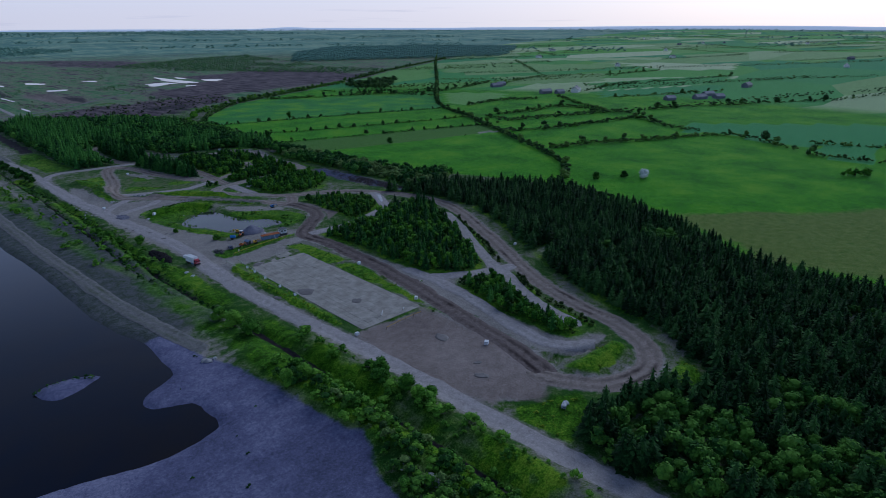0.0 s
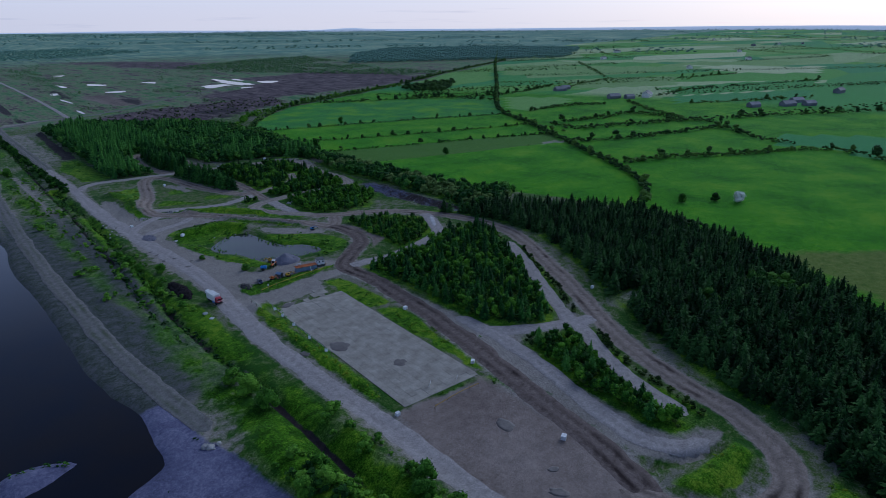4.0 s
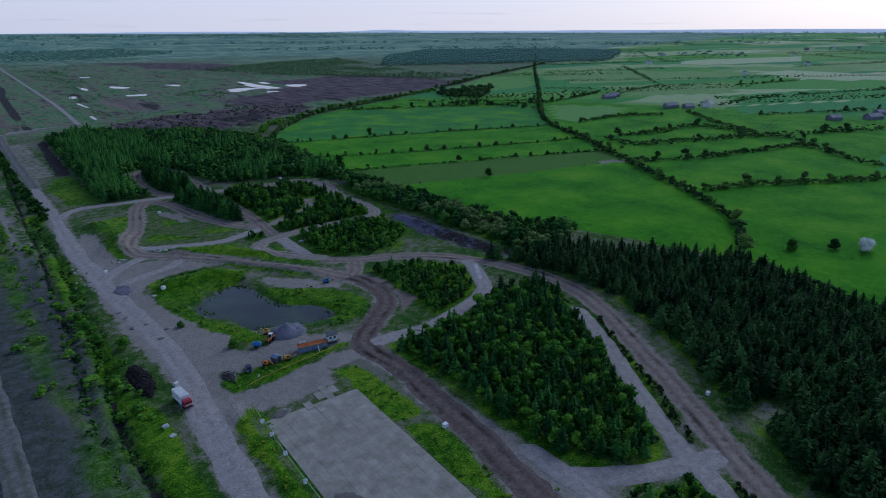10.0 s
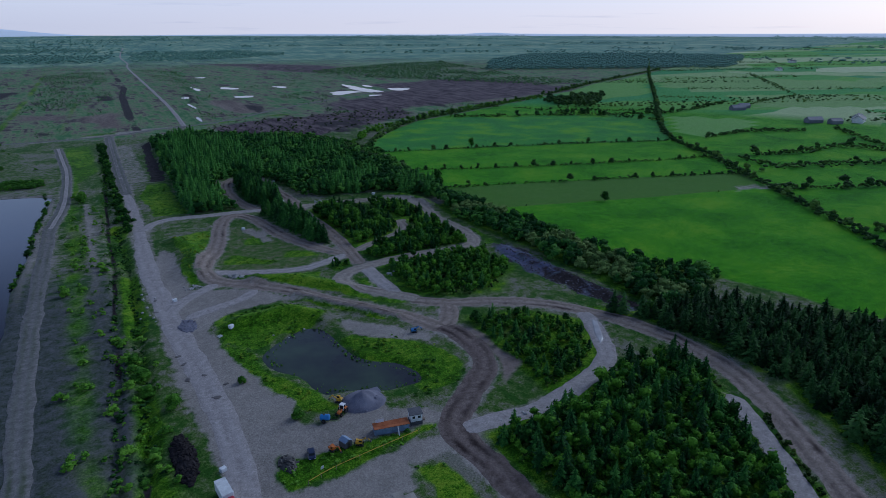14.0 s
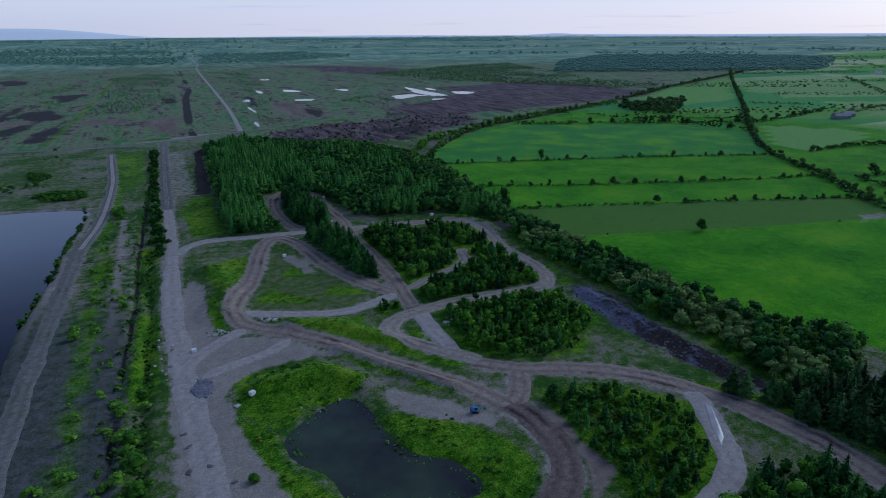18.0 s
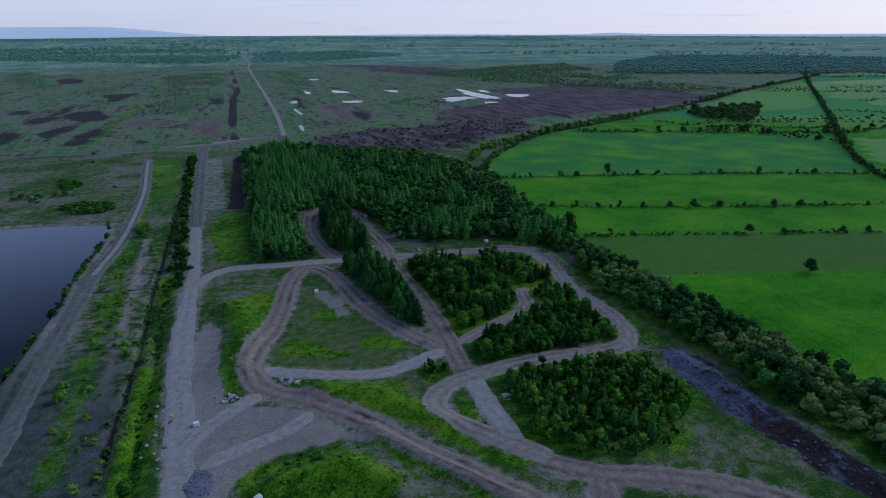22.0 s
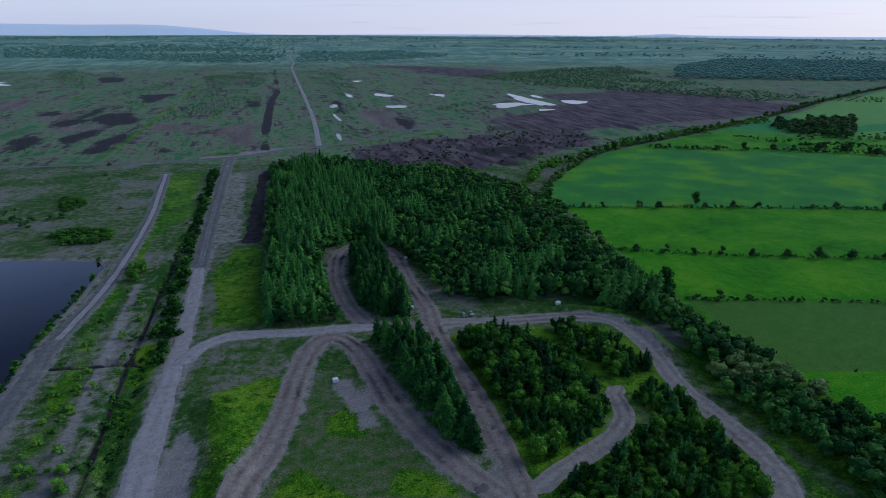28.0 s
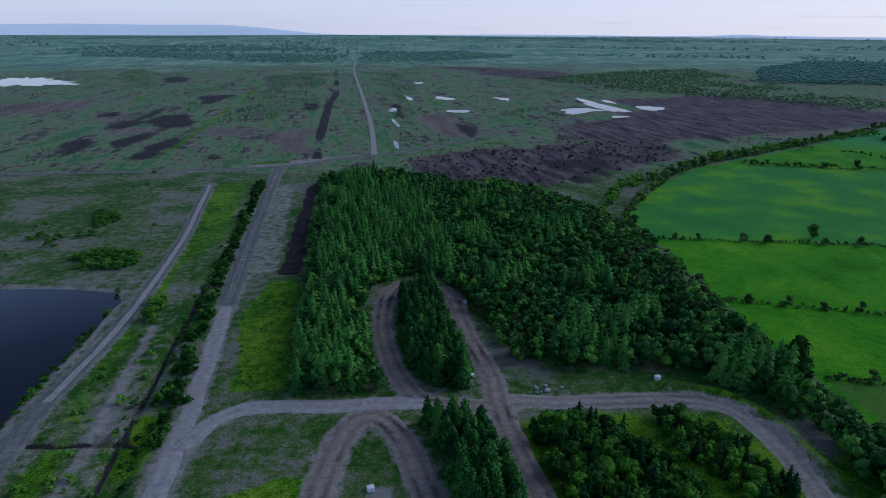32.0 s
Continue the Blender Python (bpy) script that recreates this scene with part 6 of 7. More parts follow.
def box_truck():
    t = thing("box_truck", -1.5, 2.0, 6, "parked white box truck with a red cab and pale roof", "truck", size=0.8)
    part("cargo_box", box((2.5, 6.0, 2.5), (0, 0.9, 2.25), 0.06), WHITE, t, "white cargo box with a pale roof")
    part("roof_rim", box((2.56, 6.06, 0.08), (0, 0.9, 3.5), 0.02), OFFWHITE, t)
    part("rear_door", box((2.3, 0.06, 2.2), (0, 3.93, 2.2), 0.02), OFFWHITE, t)
    part("chassis", box((2.0, 7.9, 0.3), (0, 0, 0.85), 0.03), STEEL, t)
    cab = part("cab", joined(box((2.35, 1.8, 1.5), (0, -3.1, 1.7), 0.2), box((2.2, 1.3, 0.5), (0, -2.9, 2.6), 0.15)), RED, t, "red cab")
    part("windscreen", box((2.0, 0.06, 0.75), (0, -3.98, 2.05), 0.02, (12, 0, 0)), GLASS, cab)
    for s in (-1, 1):
        part("side_window", box((0.05, 0.8, 0.6), (s * 1.17, -3.2, 2.05), 0.01), GLASS, cab)
        part("mirror", box((0.12, 0.1, 0.4), (s * 1.38, -3.85, 2.1), 0.02), STEEL, cab)
    part("bonnet_panel", box((1.9, 0.5, 0.12), (0, -3.95, 1.5), 0.03), OFFWHITE, cab)
    part("bumper", box((2.4, 0.18, 0.35), (0, -4.08, 0.75), 0.04), STEEL, t)
    for s in (-1, 1):
        for yy in (-2.9, 2.2, 3.2):
            wheel(t, s * 1.05, yy, 0.48, 0.34)
    part("fuel_tank", drum(0.35, 1.0, (-1.15, -1.2, 0.8), "Y", 14), BLUE, t, "small blue tank")
    return t


def tractor(x, y, turn, body, cabcol, label, name="tractor"):
    t = thing(name, x, y, turn, label, "tractor", size=0.75)
    part("bonnet", box((0.9, 2.0, 0.8), (0, -1.2, 1.25), 0.12), body, t)
    cab = part("cab", joined(box((1.5, 1.4, 0.25), (0, 0.5, 2.75), 0.08), *[box((0.09, 0.09, 1.3), (sx * 0.66, 0.5 + sy * 0.6, 2.0), 0.01) for sx in (-1, 1) for sy in (-1, 1)], box((1.4, 1.3, 0.5), (0, 0.5, 1.2), 0.06)), cabcol, t)
    part("cab_glass", box((1.3, 1.2, 1.05), (0, 0.5, 2.0), 0.02), GLASS, cab)
    part("axle_frame", box((0.5, 3.6, 0.4), (0, -0.4, 0.8), 0.05), STEEL, t)
    part("exhaust", drum(0.06, 1.0, (0.35, -1.3, 2.1), "Z", 10, 0.01), STEEL, t)
    for s in (-1, 1):
        wheel(t, s * 0.95, 0.7, 0.85, 0.5)
        wheel(t, s * 0.8, -1.7, 0.55, 0.35)
        part("mudguard", box((0.55, 1.3, 0.1), (s * 0.95, 0.7, 1.78), 0.04), body, t)
    return t


def excavator(x, y, turn, colour, label, reach=1.0, name="excavator"):
    t = thing(name, x, y, turn, label, "excavator", size=0.54)
    for s in (-1, 1):
        tr = part("track", joined(box((0.5, 2.9, 0.7), (s * 0.95, 0, 0.4), 0.22)), RUBBER, t)
        for k in (-1.0, 0.0, 1.0):
            part("roller", drum(0.22, 0.54, (s * 0.95, k, 0.4), "X", 12, 0.02), STEEL, tr)
    part("undercarriage", box((1.5, 1.6, 0.35), (0, 0, 0.75), 0.05), STEEL, t)
    part("house", joined(box((2.2, 2.4, 0.9), (0, 0.5, 1.45), 0.15), box((1.1, 0.9, 0.5), (0.4, 1.1, 2.0), 0.1)), colour, t)
    cab = part("cab", box((0.95, 1.4, 1.5), (-0.6, -0.2, 2.0), 0.1), colour, t)
    part("cab_glass", box((0.99, 1.1, 0.8), (-0.6, -0.25, 2.25), 0.02), GLASS, cab)
    part("counterweight", box((2.2, 0.5, 0.8), (0, 1.8, 1.4), 0.15), STEEL, t)
    boom = part("boom", joined(box((0.35, 2.6 * reach, 0.45), (0.35, -1.6, 2.5), 0.06, (-35, 0, 0)), box((0.3, 2.0 * reach, 0.35), (0.35, -3.3, 2.3), 0.05, (50, 0, 0))), colour, t)
    part("ram", drum(0.09, 1.6, (0.35, -1.5, 3.0), "Y", 10, 0.01), STEEL, boom)
    part("bucket", joined(box((0.9, 0.7, 0.6), (0.35, -3.9, 1.3), 0.15)), STEEL, boom)
    return t


def car():
    t = thing("car", 12.9, 6.0, -12, "dark blue parked car on the gravel", "car", size=0.82)
    part("body", joined(box((1.75, 4.2, 0.6), (0, 0, 0.65), 0.18)), CARBLUE, t)
    part("roof", box((1.45, 1.9, 0.5), (0, 0.15, 1.15), 0.2), CARBLUE, t)
    part("windscreen", box((1.3, 0.5, 0.06), (0, -0.95, 1.12), 0.02, (38, 0, 0)), GLASS, t)
    part("rear_window", box((1.3, 0.45, 0.06), (0, 1.2, 1.14), 0.02, (-38, 0, 0)), GLASS, t)
    for s in (-1, 1):
        part("side_window", box((0.04, 1.5, 0.3), (s * 0.73, 0.15, 1.17), 0.01), GLASS, t)
        part("headlight", box((0.35, 0.08, 0.16), (s * 0.6, -2.1, 0.7), 0.03), WHITE, t)
        for yy in (-1.3, 1.3):
            wheel(t, s * 0.8, yy, 0.32, 0.2)


def blue_tanker():
    t = thing("tank_trailer", 18.1, 14.0, 58, "blue slurry tank on a two-wheeled trailer", "trailer", size=0.95)
    part("tank", drum(0.7, 2.2, (0, 0, 1.2), "Y", 18, 0.18), BLUE, t)
    part("drawbar", box((0.15, 1.8, 0.12), (0, -1.9, 0.7), 0.02), STEEL, t)
    part("frame", box((0.8, 2.0, 0.15), (0, 0, 0.6), 0.02), STEEL, t)
    part("manhole", drum(0.25, 0.15, (0, 0.2, 1.95), "Z", 14, 0.02), STEEL, t)
    for s in (-1, 1):
        wheel(t, s * 0.75, 0.2, 0.5, 0.3)


box_truck()
tractor(21.6, 14.9, -50, ORANGE, WHITE, "tractor with an orange bonnet and white cab on the gravel")
blue_tanker()
excavator(22.4, 18.6, -130, YELLOW, "yellow excavator standing behind the tractor", 1.0)
excavator(16.4, 5.2, 20, ORANGE, "orange excavator with its arm lowered by the shed", 0.9)
excavator(20.9, 4.6, 60, YELLOW, "worn yellow excavator beside the dark shed", 0.6)
excavator(47.8, 37.0, 70, BLUE, "blue excavator on the flat above the pond", 0.7)
car()


def shed():
    t = thing("shed", 18.7, 5.6, 20, "small dark green shed with a pitched grey roof", "shed", size=0.75)
    part("wall", box((2.4, 2.6, 1.9), (0, 0, 0.95), 0.03), SLATE, t)
    for s in (-1, 1):
        part("roof_panel", box((1.5, 2.9, 0.07), (s * 0.62, 0, 2.15), 0.02, (0, s * 28, 0)), GREYBLUE, t)
    part("door", box((0.9, 0.06, 1.7), (0, -1.33, 0.87), 0.02), STEEL, t)


def platform():
    t = thing("viewing_platform", 27.2, 5.8, -12, "rust-orange deck on grey-blue containers by the start line", "platform", size=1.0)
    for k in (-1.85, 1.85):
        c = part("container", box((3.65, 2.1, 1.5), (k, 0, 0.75), 0.05), GREYBLUE, t)
        for j in range(9):
            part("rib", box((0.12, 0.05, 1.3), (k - 1.6 + j * 0.4, -1.07, 0.75), 0.015), GREYBLUE, c)
    d = part("deck", box((7.6, 2.5, 0.06), (0, 0, 1.56), 0.01), STEEL, t)
    for j in range(11):
        part("plank", box((7.6, 0.2, 0.05), (0, -1.12 + j * 0.224, 1.62), 0.01), DECK, d)
    part("ramp", box((0.25, 2.0, 0.08), (1.2, -1.8, 0.8), 0.02, (50, 0, 0)), OFFWHITE, t)
    part("sign_board", box((1.7, 0.08, 0.75), (-2.2, 0.9, 2.15), 0.02), WHITE, t, "plain white sign board")
    for s in (-1, 1):
        part("post", box((0.08, 0.08, 1.0), (-2.2 + s * 0.75, 0.97, 2.0), 0.01), STEEL, t)


def cabin():
    t = thing("cabin", 32.0, 5.9, -12, "white cabin with a flat dark roof on a low base", "cabin", size=1.0)
    part("base", box((2.6, 2.4, 0.8), (0, 0, 0.4), 0.03), SLATE, t)
    w = part("wall", box((2.5, 2.3, 1.7), (0, 0, 1.66), 0.04), WHITE, t)
    part("roof", box((2.9, 2.7, 0.12), (0, 0, 2.58), 0.03, (4, 0, 0)), SLATE, t)
    for s in (-0.6, 0.6):
        part("window", box((0.6, 0.05, 0.55), (s, -1.17, 1.85), 0.01), GLASS, t)
    part("window", box((0.05, 0.8, 0.55), (-1.27, 0.2, 1.85), 0.01), GLASS, t)
    part("step", box((0.9, 0.8, 0.4), (1.7, 0.3, 0.2), 0.02), WOOD, t)


shed(), platform(), cabin()


# ---- small things on the ground ----
def marker(x, y, size, label, turn=0.0, name="marker_block", material=WHITE):
    bm = box((size, size * 0.8, size * 0.75), (0, 0, size * 0.36), 0.06 * size)
    ob = link_mesh(name, bm, material)
    ob.matrix_basis = pose(x, y, ground_at(x, y), 0, 0, turn)
    tagged(ob, label, name.replace("_", " "), "white markers along the tracks")


for x, y, sz, tn in ((2.4, 82.8, 1.0, 10), (11.4, 58.8, 1.1, 30), (60.2, 200.2, 1.0, 0), (54.1, 164.8, 0.9, 15), (90.5, 157.5, 1.2, 20), (31.8, 135.4, 1.1, 5), (26.2, -64.4, 0.95, 40), (32.1, -34.2, 1.0, 10), (20, -93.2, 1.1, 25), (77.2, -57.8, 0.9, 15), (3.1, -68.6, 0.9, 0), (-0.5, 9.3, 1.0, 20)):
    marker(x, y, sz, "white plastic block beside the track", tn)


def board_sign(x, y, w, h, turn, label, lean=12):
    t = thing("sign", x, y, turn, label, "sign", "white boards round the pad", 1.0)
    part("board", box((w, 0.06, h), (0, 0, h / 2 + 0.25), 0.015, (lean, 0, 0)), WHITE, t)
    for s in (-1, 1):
        part("post", box((0.07, 0.07, h * 0.7), (s * w * 0.4, 0.15, h * 0.33), 0.01), WOOD, t)


board_sign(13.7, -65.3, 1.2, 1.3, 35, "white board propped upright on the pad's edge")
board_sign(19.3, -67.0, 0.6, 0.8, 30, "small white board standing on the verge")
board_sign(13.2, 1.6, 0.6, 0.8, 10, "small white board standing in the grass bank")


def pallet_stack(x, y, turn, count, label):
    t = thing("pallet_stack", x, y, turn, label, "pallets", size=1.0)
    for k in range(count):
        p = part("pallet", joined(*[box((1.2, 0.1, 0.09), (0, s * 0.45, 0.05 + k * 0.16), 0.01) for s in (-1, 0, 1)]), OFFWHITE, t)
        for j in range(5):
            part("slat", box((0.14, 1.0, 0.03), (-0.5 + j * 0.25, 0, 0.12 + k * 0.16), 0.005), OFFWHITE, p)


pallet_stack(11.0, -119.4, 20, 6, "tall stack of pale weathered pallets in the grass")
pallet_stack(12.4, -119.0, 60, 3, "low stack of pale weathered pallets")
pallet_stack(8.4, 57.0, 30, 2, "two weathered pallets lying on the gravel")
pallet_stack(-6.2, -3.4, 10, 3, "grey pallets stacked on the verge below the truck")
pallet_stack(-6.0, -6.8, 30, 2, "grey pallets lying in the grass")


def tape_fence(points, tall, material, boards, label):
    t = thing("tape_fence", *points[0], 0, label, "fence")
    o = t.matrix_basis.translation
    line = smooth(points, False, 3.0)
    prev = None
    for k, (x, y) in enumerate(line):
        z = ground_at(x, y)
        part("post", box((0.08, 0.08, tall + 0.3), (x - o.x, y - o.y, z - o.z + tall / 2), 0.01), WOOD, t)
        if prev is not None:
            a, b = Vector(prev) - o, Vector((x, y, z + tall)) - o
            m = (a + b) / 2
            d = b - a
            part("tape", box((d.length, 0.04, 0.10), m, 0.0, (0, 0, math.degrees(math.atan2(d.y, d.x)))), material, t)
        prev = (x, y, z + tall)
    for x, y in boards:
        part("board", box((0.7, 0.06, 0.75), (x - o.x, y - o.y - 0.25, ground_at(x, y) - o.z + 0.5), 0.01, (-30, 0, -12)), WHITE, t, "white board")


tape_fence([(8.0, -7.5), (7.7, -11.4), (7.0, -19), (6.3, -30), (5.8, -42)], 0.9, TAPE, [(7.5, -12.9), (7.2, -17.5), (6.8, -23.6), (6.2, -31.9), (5.8, -39.6)], "fence of pale green tape with white boards along the pad")
tape_fence([(4.8, -6), (4.6, -12)], 0.8, TAPE, [], "short pale tape fence on the grass bank")
tape_fence([(9.4, -71.7), (15.8, -71.4), (20.8, -71.7)], 0.7, TAPE_Y, [], "orange tape fence across the end of the pad")
tape_fence([(10.2, -0.6), (15.2, 0.7), (24, 1.8), (31, 2.6)], 0.7, TAPE_Y, [], "orange tape fence along the grass bank")


def blob(name, x, y, rx, ry, turn, material, label, seed, lift=0.13):
    """A shallow puddle or a patch of mud with an uneven edge, following the ground."""
    a = np.linspace(0, 2 * math.pi, 28, endpoint=False)
    k = 1 + 0.35 * waves(np.cos(a) * 2, np.sin(a) * 2, 1.0, seed)
    ca, sa = math.cos(radians(turn)), math.sin(radians(turn))
    rings, faces = [(np.zeros(1) + x, np.zeros(1) + y)], []
    for q in (0.33, 0.6, 0.85, 1.0):
        u, v = np.cos(a) * rx * k * q, np.sin(a) * ry * k * q
        rings.append((x + u * ca - v * sa, y + u * sa + v * ca))
    px, py = np.concatenate([r_[0] for r_ in rings]), np.concatenate([r_[1] for r_ in rings])
    z = np.full(px.shape, height(px, py).mean() + lift) if material is PUDDLE else height(px, py) + lift * np.repeat((1, 1, 0.95, 0.75, 0.0), (1, len(a), len(a), len(a), len(a)))
    n = len(a)
    for j in range(n):
        h = (j + 1) % n
        faces.append((0, 1 + j, 1 + h))
        for q in range(3):
            b0 = 1 + q * n
            faces += [(b0 + j, b0 + n + j, b0 + n + h), (b0 + j, b0 + n + h, b0 + h)]
    if material is not PUDDLE:
        z[-n:] -= 0.04
    ob = mesh_object(name, np.stack([px, py, z], -1), faces, material, flat=False)
    return tagged(ob, label, name, kind="structure")


blob("puddle", 85.2, 17.0, 1.0, 7.2, -34, SHEETWATER, "long pale puddle lying along the gravel track", 1, 0.17)
blob("puddle", 9.3, -39.5, 2.3, 2.8, 10, MUD, "patch of damp mud on the concrete pad", 2, 0.135)
blob("puddle", 14.8, -54, 1.6, 1.9, 10, MUD, "patch of damp mud on the concrete pad", 3, 0.135)
blob("puddle", 11.5, -12.5, 1.9, 1.3, 20, MUD, "patch of damp mud on the concrete pad", 4, 0.135)
for k, (x, y, r0) in enumerate([(-1.2, 52, 0.9), (-0.6, 48, 1.0), (-1, 41, 1.1), (2.2, 41.2, 0.9), (2.9, 31.5, 1.3), (5.4, 35.6, 0.8), (-2, 85.5, 1.0), (1.8, -37.5, 1.7), (56.7, 119.5, 1.1), (57.2, 125, 0.9), (57, 112.6, 1.2), (15.4, -84, 2.6), (9, -101, 1.9), (12.6, -97, 1.3), (50, 98.5, 2.0), (57.2, 203, 1.3), (57.2, 196, 1.0), (-2.6, 78, 0.9)]):
    blob("puddle", x, y, r0 * 0.8, r0 * 0.5, 40 * k, MUD, "dark damp hollow in the gravel", 10 + k, 0.11)

POOLS = [
    [(216, 573), (244, 580), (262, 560), (238, 547), (213, 538)], [(269, 665), (274, 606), (278, 545), (256, 545), (254, 600)], [(296, 589), (318, 570), (300, 548), (288, 560)], [(250, 530), (262, 520), (240, 512)],
    [(135, 696), (152, 667), (142, 655), (130, 672)], [(128, 585), (149, 580), (140, 562), (124, 570)], [(79, 607), (87, 606), (85, 579), (78, 580)], [(105, 718), (111, 664), (103, 652)], [(130, 859), (148, 857), (140, 832)], [(66, 443), (69, 443), (68, 412), (65, 414)], [(190, 680), (204, 662), (196, 640), (188, 660)], [(74, 540), (77, 540), (78, 500), (75, 500)],
    [(-420, 1000), (-352, 1020), (-249, 900), (-299, 870), (-400, 900)], [(285, 640), (292, 625), (288, 600), (280, 615)],
]
for k, o in enumerate(POOLS):
    p = np.array(o, float)
    p = p.mean(0) + (p - p.mean(0)) * 0.78
    p = smooth(p, True, 2.5)
    p = p.mean(0) + (p - p.mean(0)) * (1 + 0.34 * waves(p[:, 0], p[:, 1] * 0.5, 7, 970 + k, 3))[:, None]
    z = float(height(*p.T).max()) + 0.2
    sheet("water", p, z, PUDDLE, "shallow bog pool shining with the sky's light", "pool")


# ---- trees that stand alone ----
def lone(name, kind, x, y, tall, wide, material, label, seed):
    root = thing(name, x, y, seed * 40, label, "tree")
    mesh_object("trunk", *[q if i else q * (wide, wide, tall) for i, q in enumerate(trunk_mesh(0.03, 0.5, 4, seed))], BARK, root)
    mesh_object("crown", kind[0] * (wide, wide, tall), kind[1], material, root, normals=kind[2])


lone("hawthorn_bush", DENSE[0], 189, -46, 4.6, 5.6, BLOSSOM, "round hawthorn in white blossom on the open pasture", 1)
lone("round_bush", DENSE[1], 184, -39, 3.4, 3.8, LEAF, "round green bush standing on the pasture", 2)
lone("round_bush", DENSE[1], 173, -31, 3.6, 4.0, LEAF, "round green bush by the plantation's edge", 3)
lone("field_tree", BROADS[0], 167, 101.3, 4.4, 4.4, LEAF, "round green tree at the pasture fence", 4)
lone("field_tree", BROADS[1], 185, 231, 5.2, 5.0, LEAF, "round green tree in the hedge below the crop", 5)
lone("field_tree", BROADS[2], 120.5, 156, 8.0, 7.0, LEAF, "tall round-crowned tree at the belt's edge", 6)
for k, (x, y, h) in enumerate(((-13.6, -43.4, 4.2), (-14.4, -37.8, 3.4), (-13.2, -49.9, 4.2), (-4.6, -85.6, 3.2), (-7.3, -88.3, 3.0), (-6.0, -94.8, 3.2), (-6.6, -98.5, 2.8), (-4.4, -99.8, 2.4), (-20.4, -76.4, 3.2), (-17.2, -77.4, 3.4), (14.2, 17.4, 1.9), (8.2, 34.5, 1.6), (-16.3, 204, 3.6), (-15.6, 210, 3.2), (-22, 100, 2.4), (-4.8, 32, 3.0), (-9, 47, 3.2), (-8.4, 40, 2.6), (-9.5, 54, 2.6))):
    lone("round_bush", DENSE[k % 3], x, y, h, h * 1.3, ROUND, "dense round bush on the grassy bank", 10 + k)
for k, (x, y) in enumerate(((255.6, -113), (258, -115.5), (260.8, -118.6), (262.5, -119))):
    lone("round_bush", BUSHES[k % 3], x, y, 4.0, 4.4, LEAF, "round green bush in a clump on the pasture", 30 + k)


# ---- farms ----
def farmhouse(x, y, turn, w, l, h, wall, roof, label, name="house", chimneys=1, windows=3):
    t = thing(name, x, y, turn, label, name, size=1.0)
    part("wall", box((l, w, h), (0, 0, h / 2), 0.05), wall, t)
    rise = w * 0.32
    for s in (-1, 1):
        ang = math.degrees(math.atan2(rise, w / 2))
        rf = part("roof", box((l + 0.6, math.hypot(w / 2, rise) + 0.4, 0.15), (0, s * w / 4, h + rise / 2 + 0.05), 0.03, (-s * ang, 0, 0)), roof, t)
    for s in (-1, 1):
        gable = bmesh.new()
        vs = [gable.verts.new((s * l / 2 + d, q, z)) for d in (0, -s * 0.2) for q, z in ((-w / 2, h - 0.05), (w / 2, h - 0.05), (0, h + rise - 0.05))]
        for q in ((0, 1, 2), (5, 4, 3), (0, 3, 4, 1), (1, 4, 5, 2), (2, 5, 3, 0)):
            gable.faces.new([vs[i] for i in q])
        bmesh.ops.recalc_face_normals(gable, faces=gable.faces)
        part("gable", gable, wall, t)
    for k in range(chimneys):
        part("chimney", box((0.6, 0.6, 1.4), ((-1) ** k * l * 0.38, 0, h + rise + 0.4), 0.03), wall, rf)
    for s in (-1, 1):
        for k in range(windows):
            part("window", box((1.0, 0.08, 1.1), ((k + 0.5) / windows * l - l / 2, s * (w / 2 + 0.02), h * 0.55), 0.01), GLASS, t)


farmhouse(480, 172, 20, 8, 18, 3.4, HOUSEWHITE, SLATE, "white farmhouse with a dark slate roof", "house", 2, 4)
farmhouse(492, 180, 20, 7, 12, 3.2, HOUSEWHITE, SLATE, "white outbuilding beside the farmhouse", "house", 0, 2)
for x, y, tn, w, l in ((449, 187, -20, 9, 17), (457, 176, -20, 8, 13), (505, 58, -25, 10, 18), (520, 47, -25, 9, 15), (534, 62, -25, 9, 17), (478, 74, -25, 9, 14), (466, 262, -20, 9, 18), (482, 268, -20, 8, 14)):
    farmhouse(x, y, tn, w * 0.8, l * 0.8, 2.8, ROOFGREY, ROOFGREY, "grey sheeted farm shed with a wide roof", "barn", 0, 0)
rng = np.random.RandomState(900)
for k in range(26):
    x, y = rng.uniform(560, 2300), rng.uniform(-500, 900)
    if inside(np.array([x]), np.array([y]), PASTURE)[0]:
        farmhouse(x, y, rng.uniform(-40, 40), 8, rng.uniform(10, 22), 3.6, HOUSEWHITE if k % 3 else ROOFGREY, SLATE, "small distant house among the fields", "house", 1, 3)


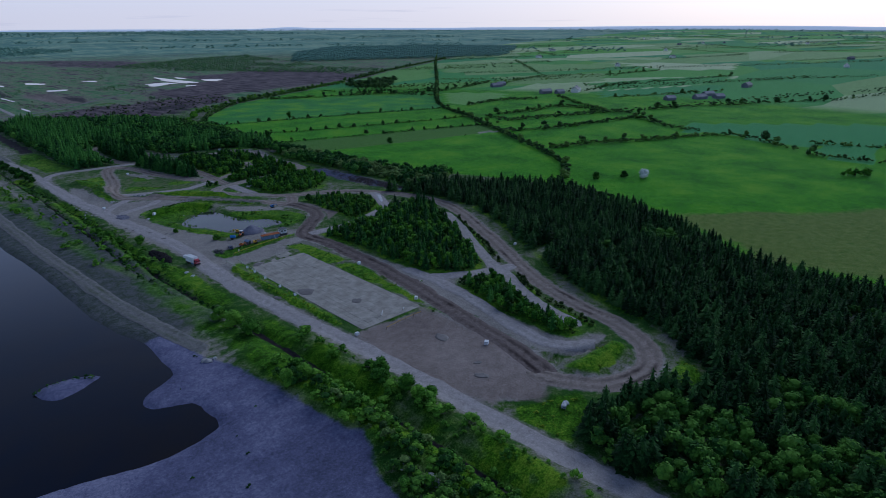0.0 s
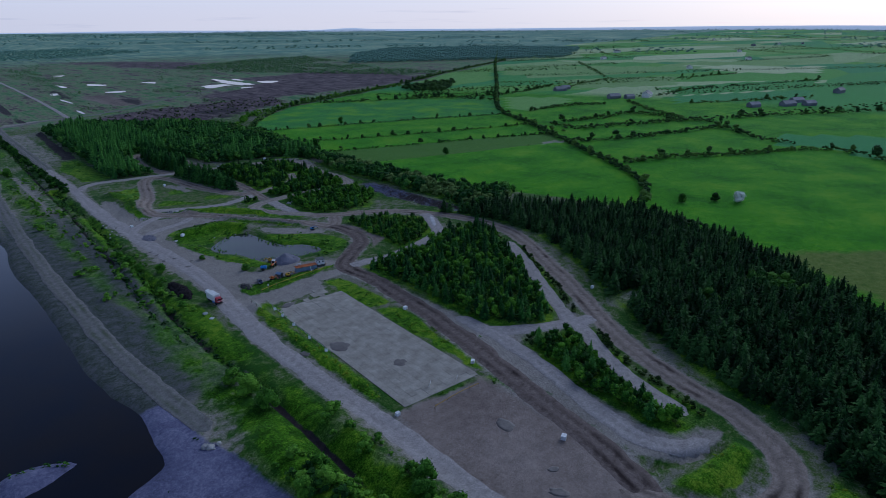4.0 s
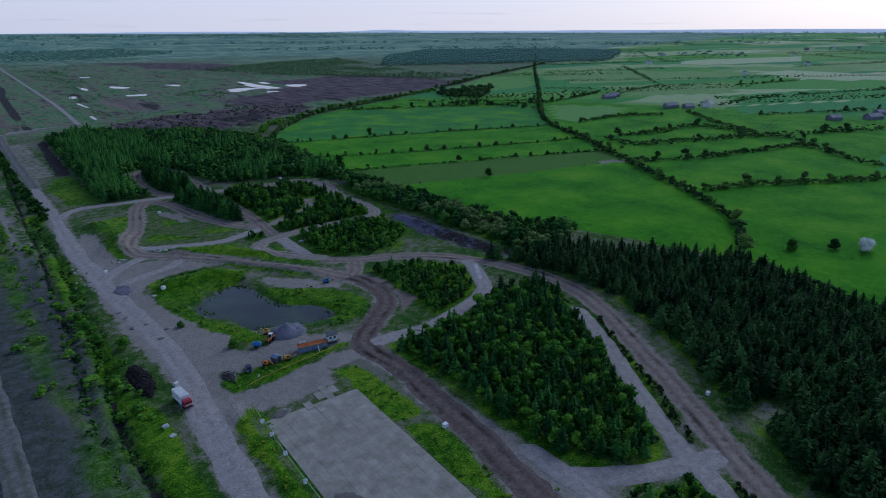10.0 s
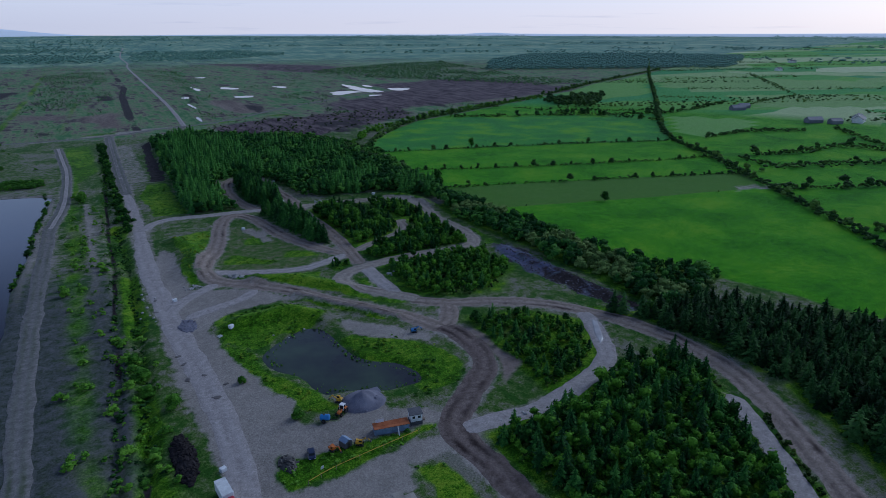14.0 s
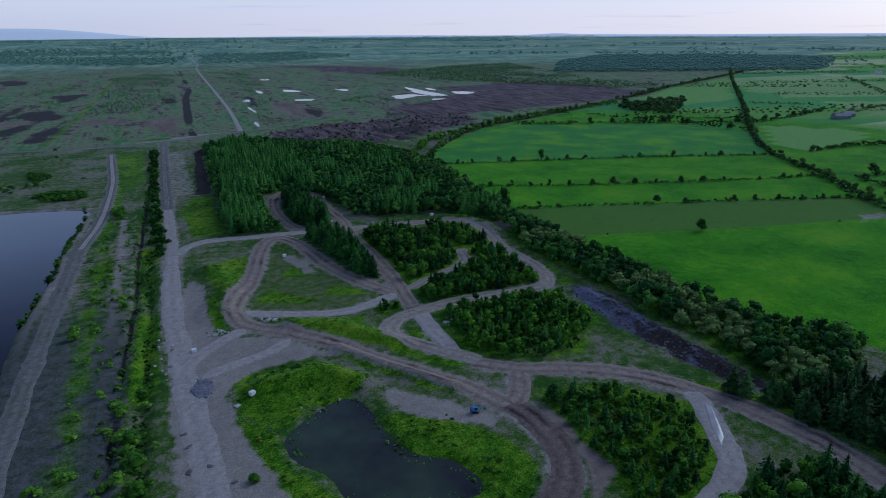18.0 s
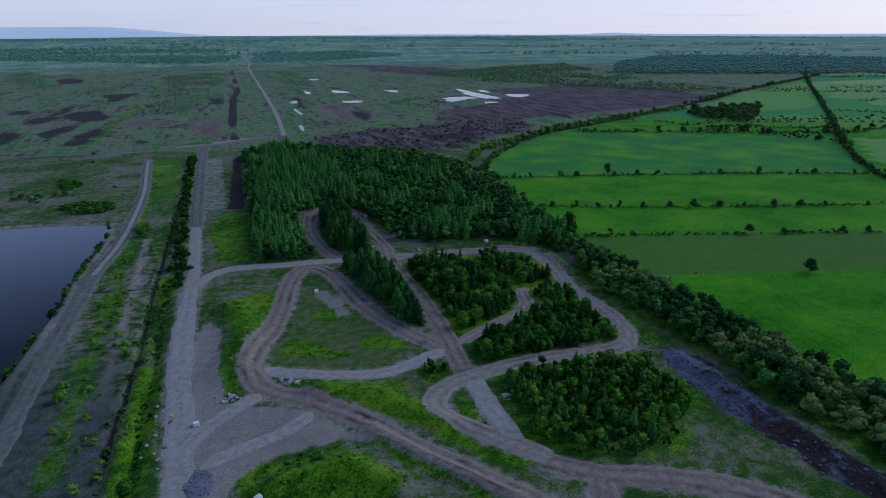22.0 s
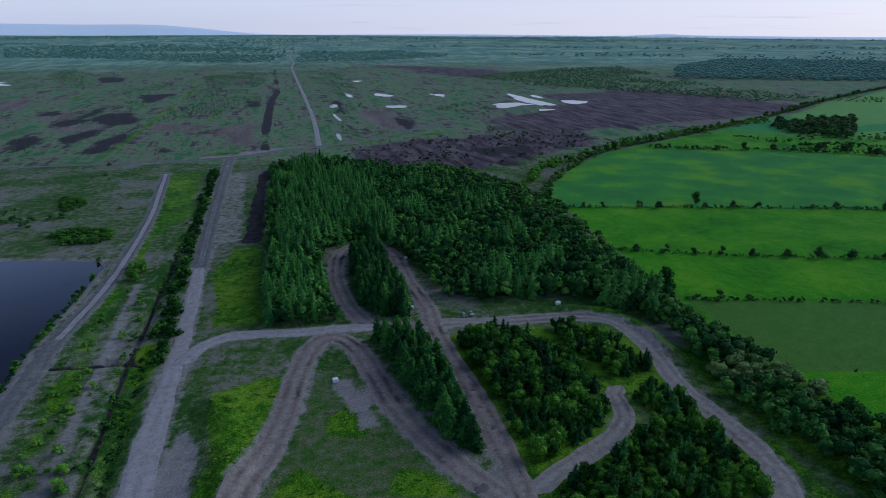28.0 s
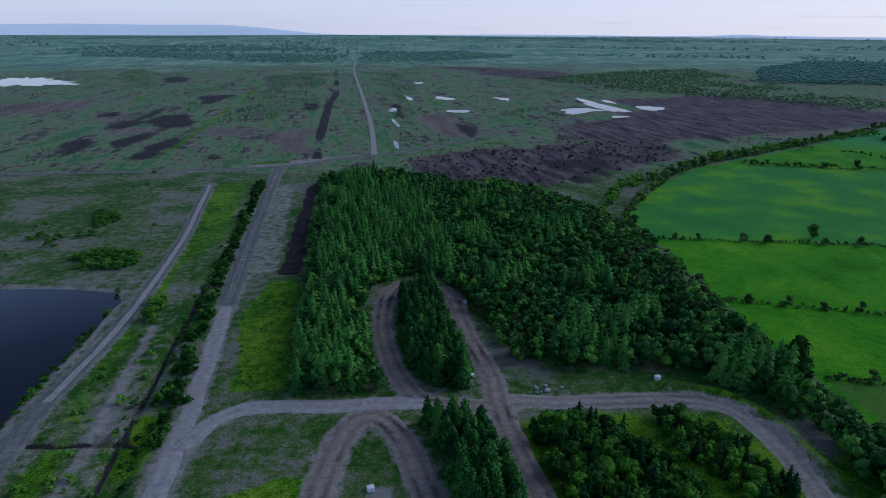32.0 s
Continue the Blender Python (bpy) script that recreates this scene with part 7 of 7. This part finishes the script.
# ---- distant hills ----
def hazed_hills():
    m, nt, n, l, b = nodes_of("hazed_hills")
    # haze painted in: pale blue base colour plus an even glow
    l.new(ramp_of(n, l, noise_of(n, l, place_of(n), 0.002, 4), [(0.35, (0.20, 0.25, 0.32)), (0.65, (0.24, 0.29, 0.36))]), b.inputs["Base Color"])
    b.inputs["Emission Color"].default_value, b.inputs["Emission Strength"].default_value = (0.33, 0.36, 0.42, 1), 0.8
    b.inputs["Roughness"].default_value = 1.0
    az = np.radians(np.linspace(-50, 120, 240))
    d = np.degrees(az)
    step = np.clip((d + 9) / 12, 0, 1)
    tall = 22 + 3 * waves(d, d * 0, 9, 5, 4) + 52 * (1 - step * step * (3 - 2 * step)) * (1 + 0.05 * waves(d, d * 0, 6, 8, 3)) + 7 * np.exp(-(((d - 34) / 1.6) ** 2)) + 10 * np.exp(-(((d - 72) / 12) ** 2))
    rows = []
    for rr, f in ((3810, 0.0), (3835, 0.75), (3865, 1.0), (3920, 0.7), (3940, -0.2)):
        rows.append(np.stack([rr * np.sin(az), rr * np.cos(az), tall * f - 2], -1))
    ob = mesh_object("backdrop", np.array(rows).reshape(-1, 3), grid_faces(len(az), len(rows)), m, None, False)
    tagged(ob, "low hills along the horizon, tinted blue and glowing to stand for haze", "hills", kind="structure")


hazed_hills()

# ---- the pad's panels ----
COLS, ROWS = 12, 24
pw, pl = PAD_W / COLS, PAD_L / ROWS
panel = panel_mesh(pw - 0.014, pl - 0.014)
bed = part("bed", box((PAD_W, PAD_L - 2 * pl, 0.06), (0, 0, 0), 0.02), CONCRETE, pad)
mid = PAD_TOP + pad_dir * (PAD_L / 2 + pl)
bed.matrix_basis = Matrix.Translation((mid.x, mid.y, 0.025)) @ Matrix.Rotation(math.atan2(-pad_dir.x, pad_dir.y), 4, "Z")
rng = np.random.RandomState(950)
ang = math.atan2(-pad_dir.x, pad_dir.y)
for i in range(COLS):
    for j in range(ROWS):
        p = PAD_TOP + pad_dir * (j + 0.5 + (0.0, 0.45, 0.2, 0.7)[i % 4]) * pl + pad_side * ((i + 0.5) / COLS - 0.5) * PAD_W
        if (p - PAD_TOP).dot(pad_dir) > PAD_L - 0.4 * pl:
            continue
        if rng.rand() < (0.9, 0.75, 0.55, 0.35, 0.2, 0.1)[j] if j < 6 else rng.rand() < 0.02:
            continue
        ob = new("panel", panel)
        ob.parent = pad
        ob.matrix_basis = Matrix.Translation((p.x, p.y, 0.045 + rng.uniform(0, 0.012))) @ Matrix.Rotation(ang, 4, "Z") @ Euler((rng.normal(0, 0.004), rng.normal(0, 0.004), rng.normal(0, 0.003))).to_matrix().to_4x4()


# ---- from the plan's units to metres ----
for ob in list(scene.objects):
    if ob.parent is None and ob.type in ("MESH", "EMPTY"):
        ob.matrix_basis = Matrix.Scale(UNIT, 4) @ ob.matrix_basis
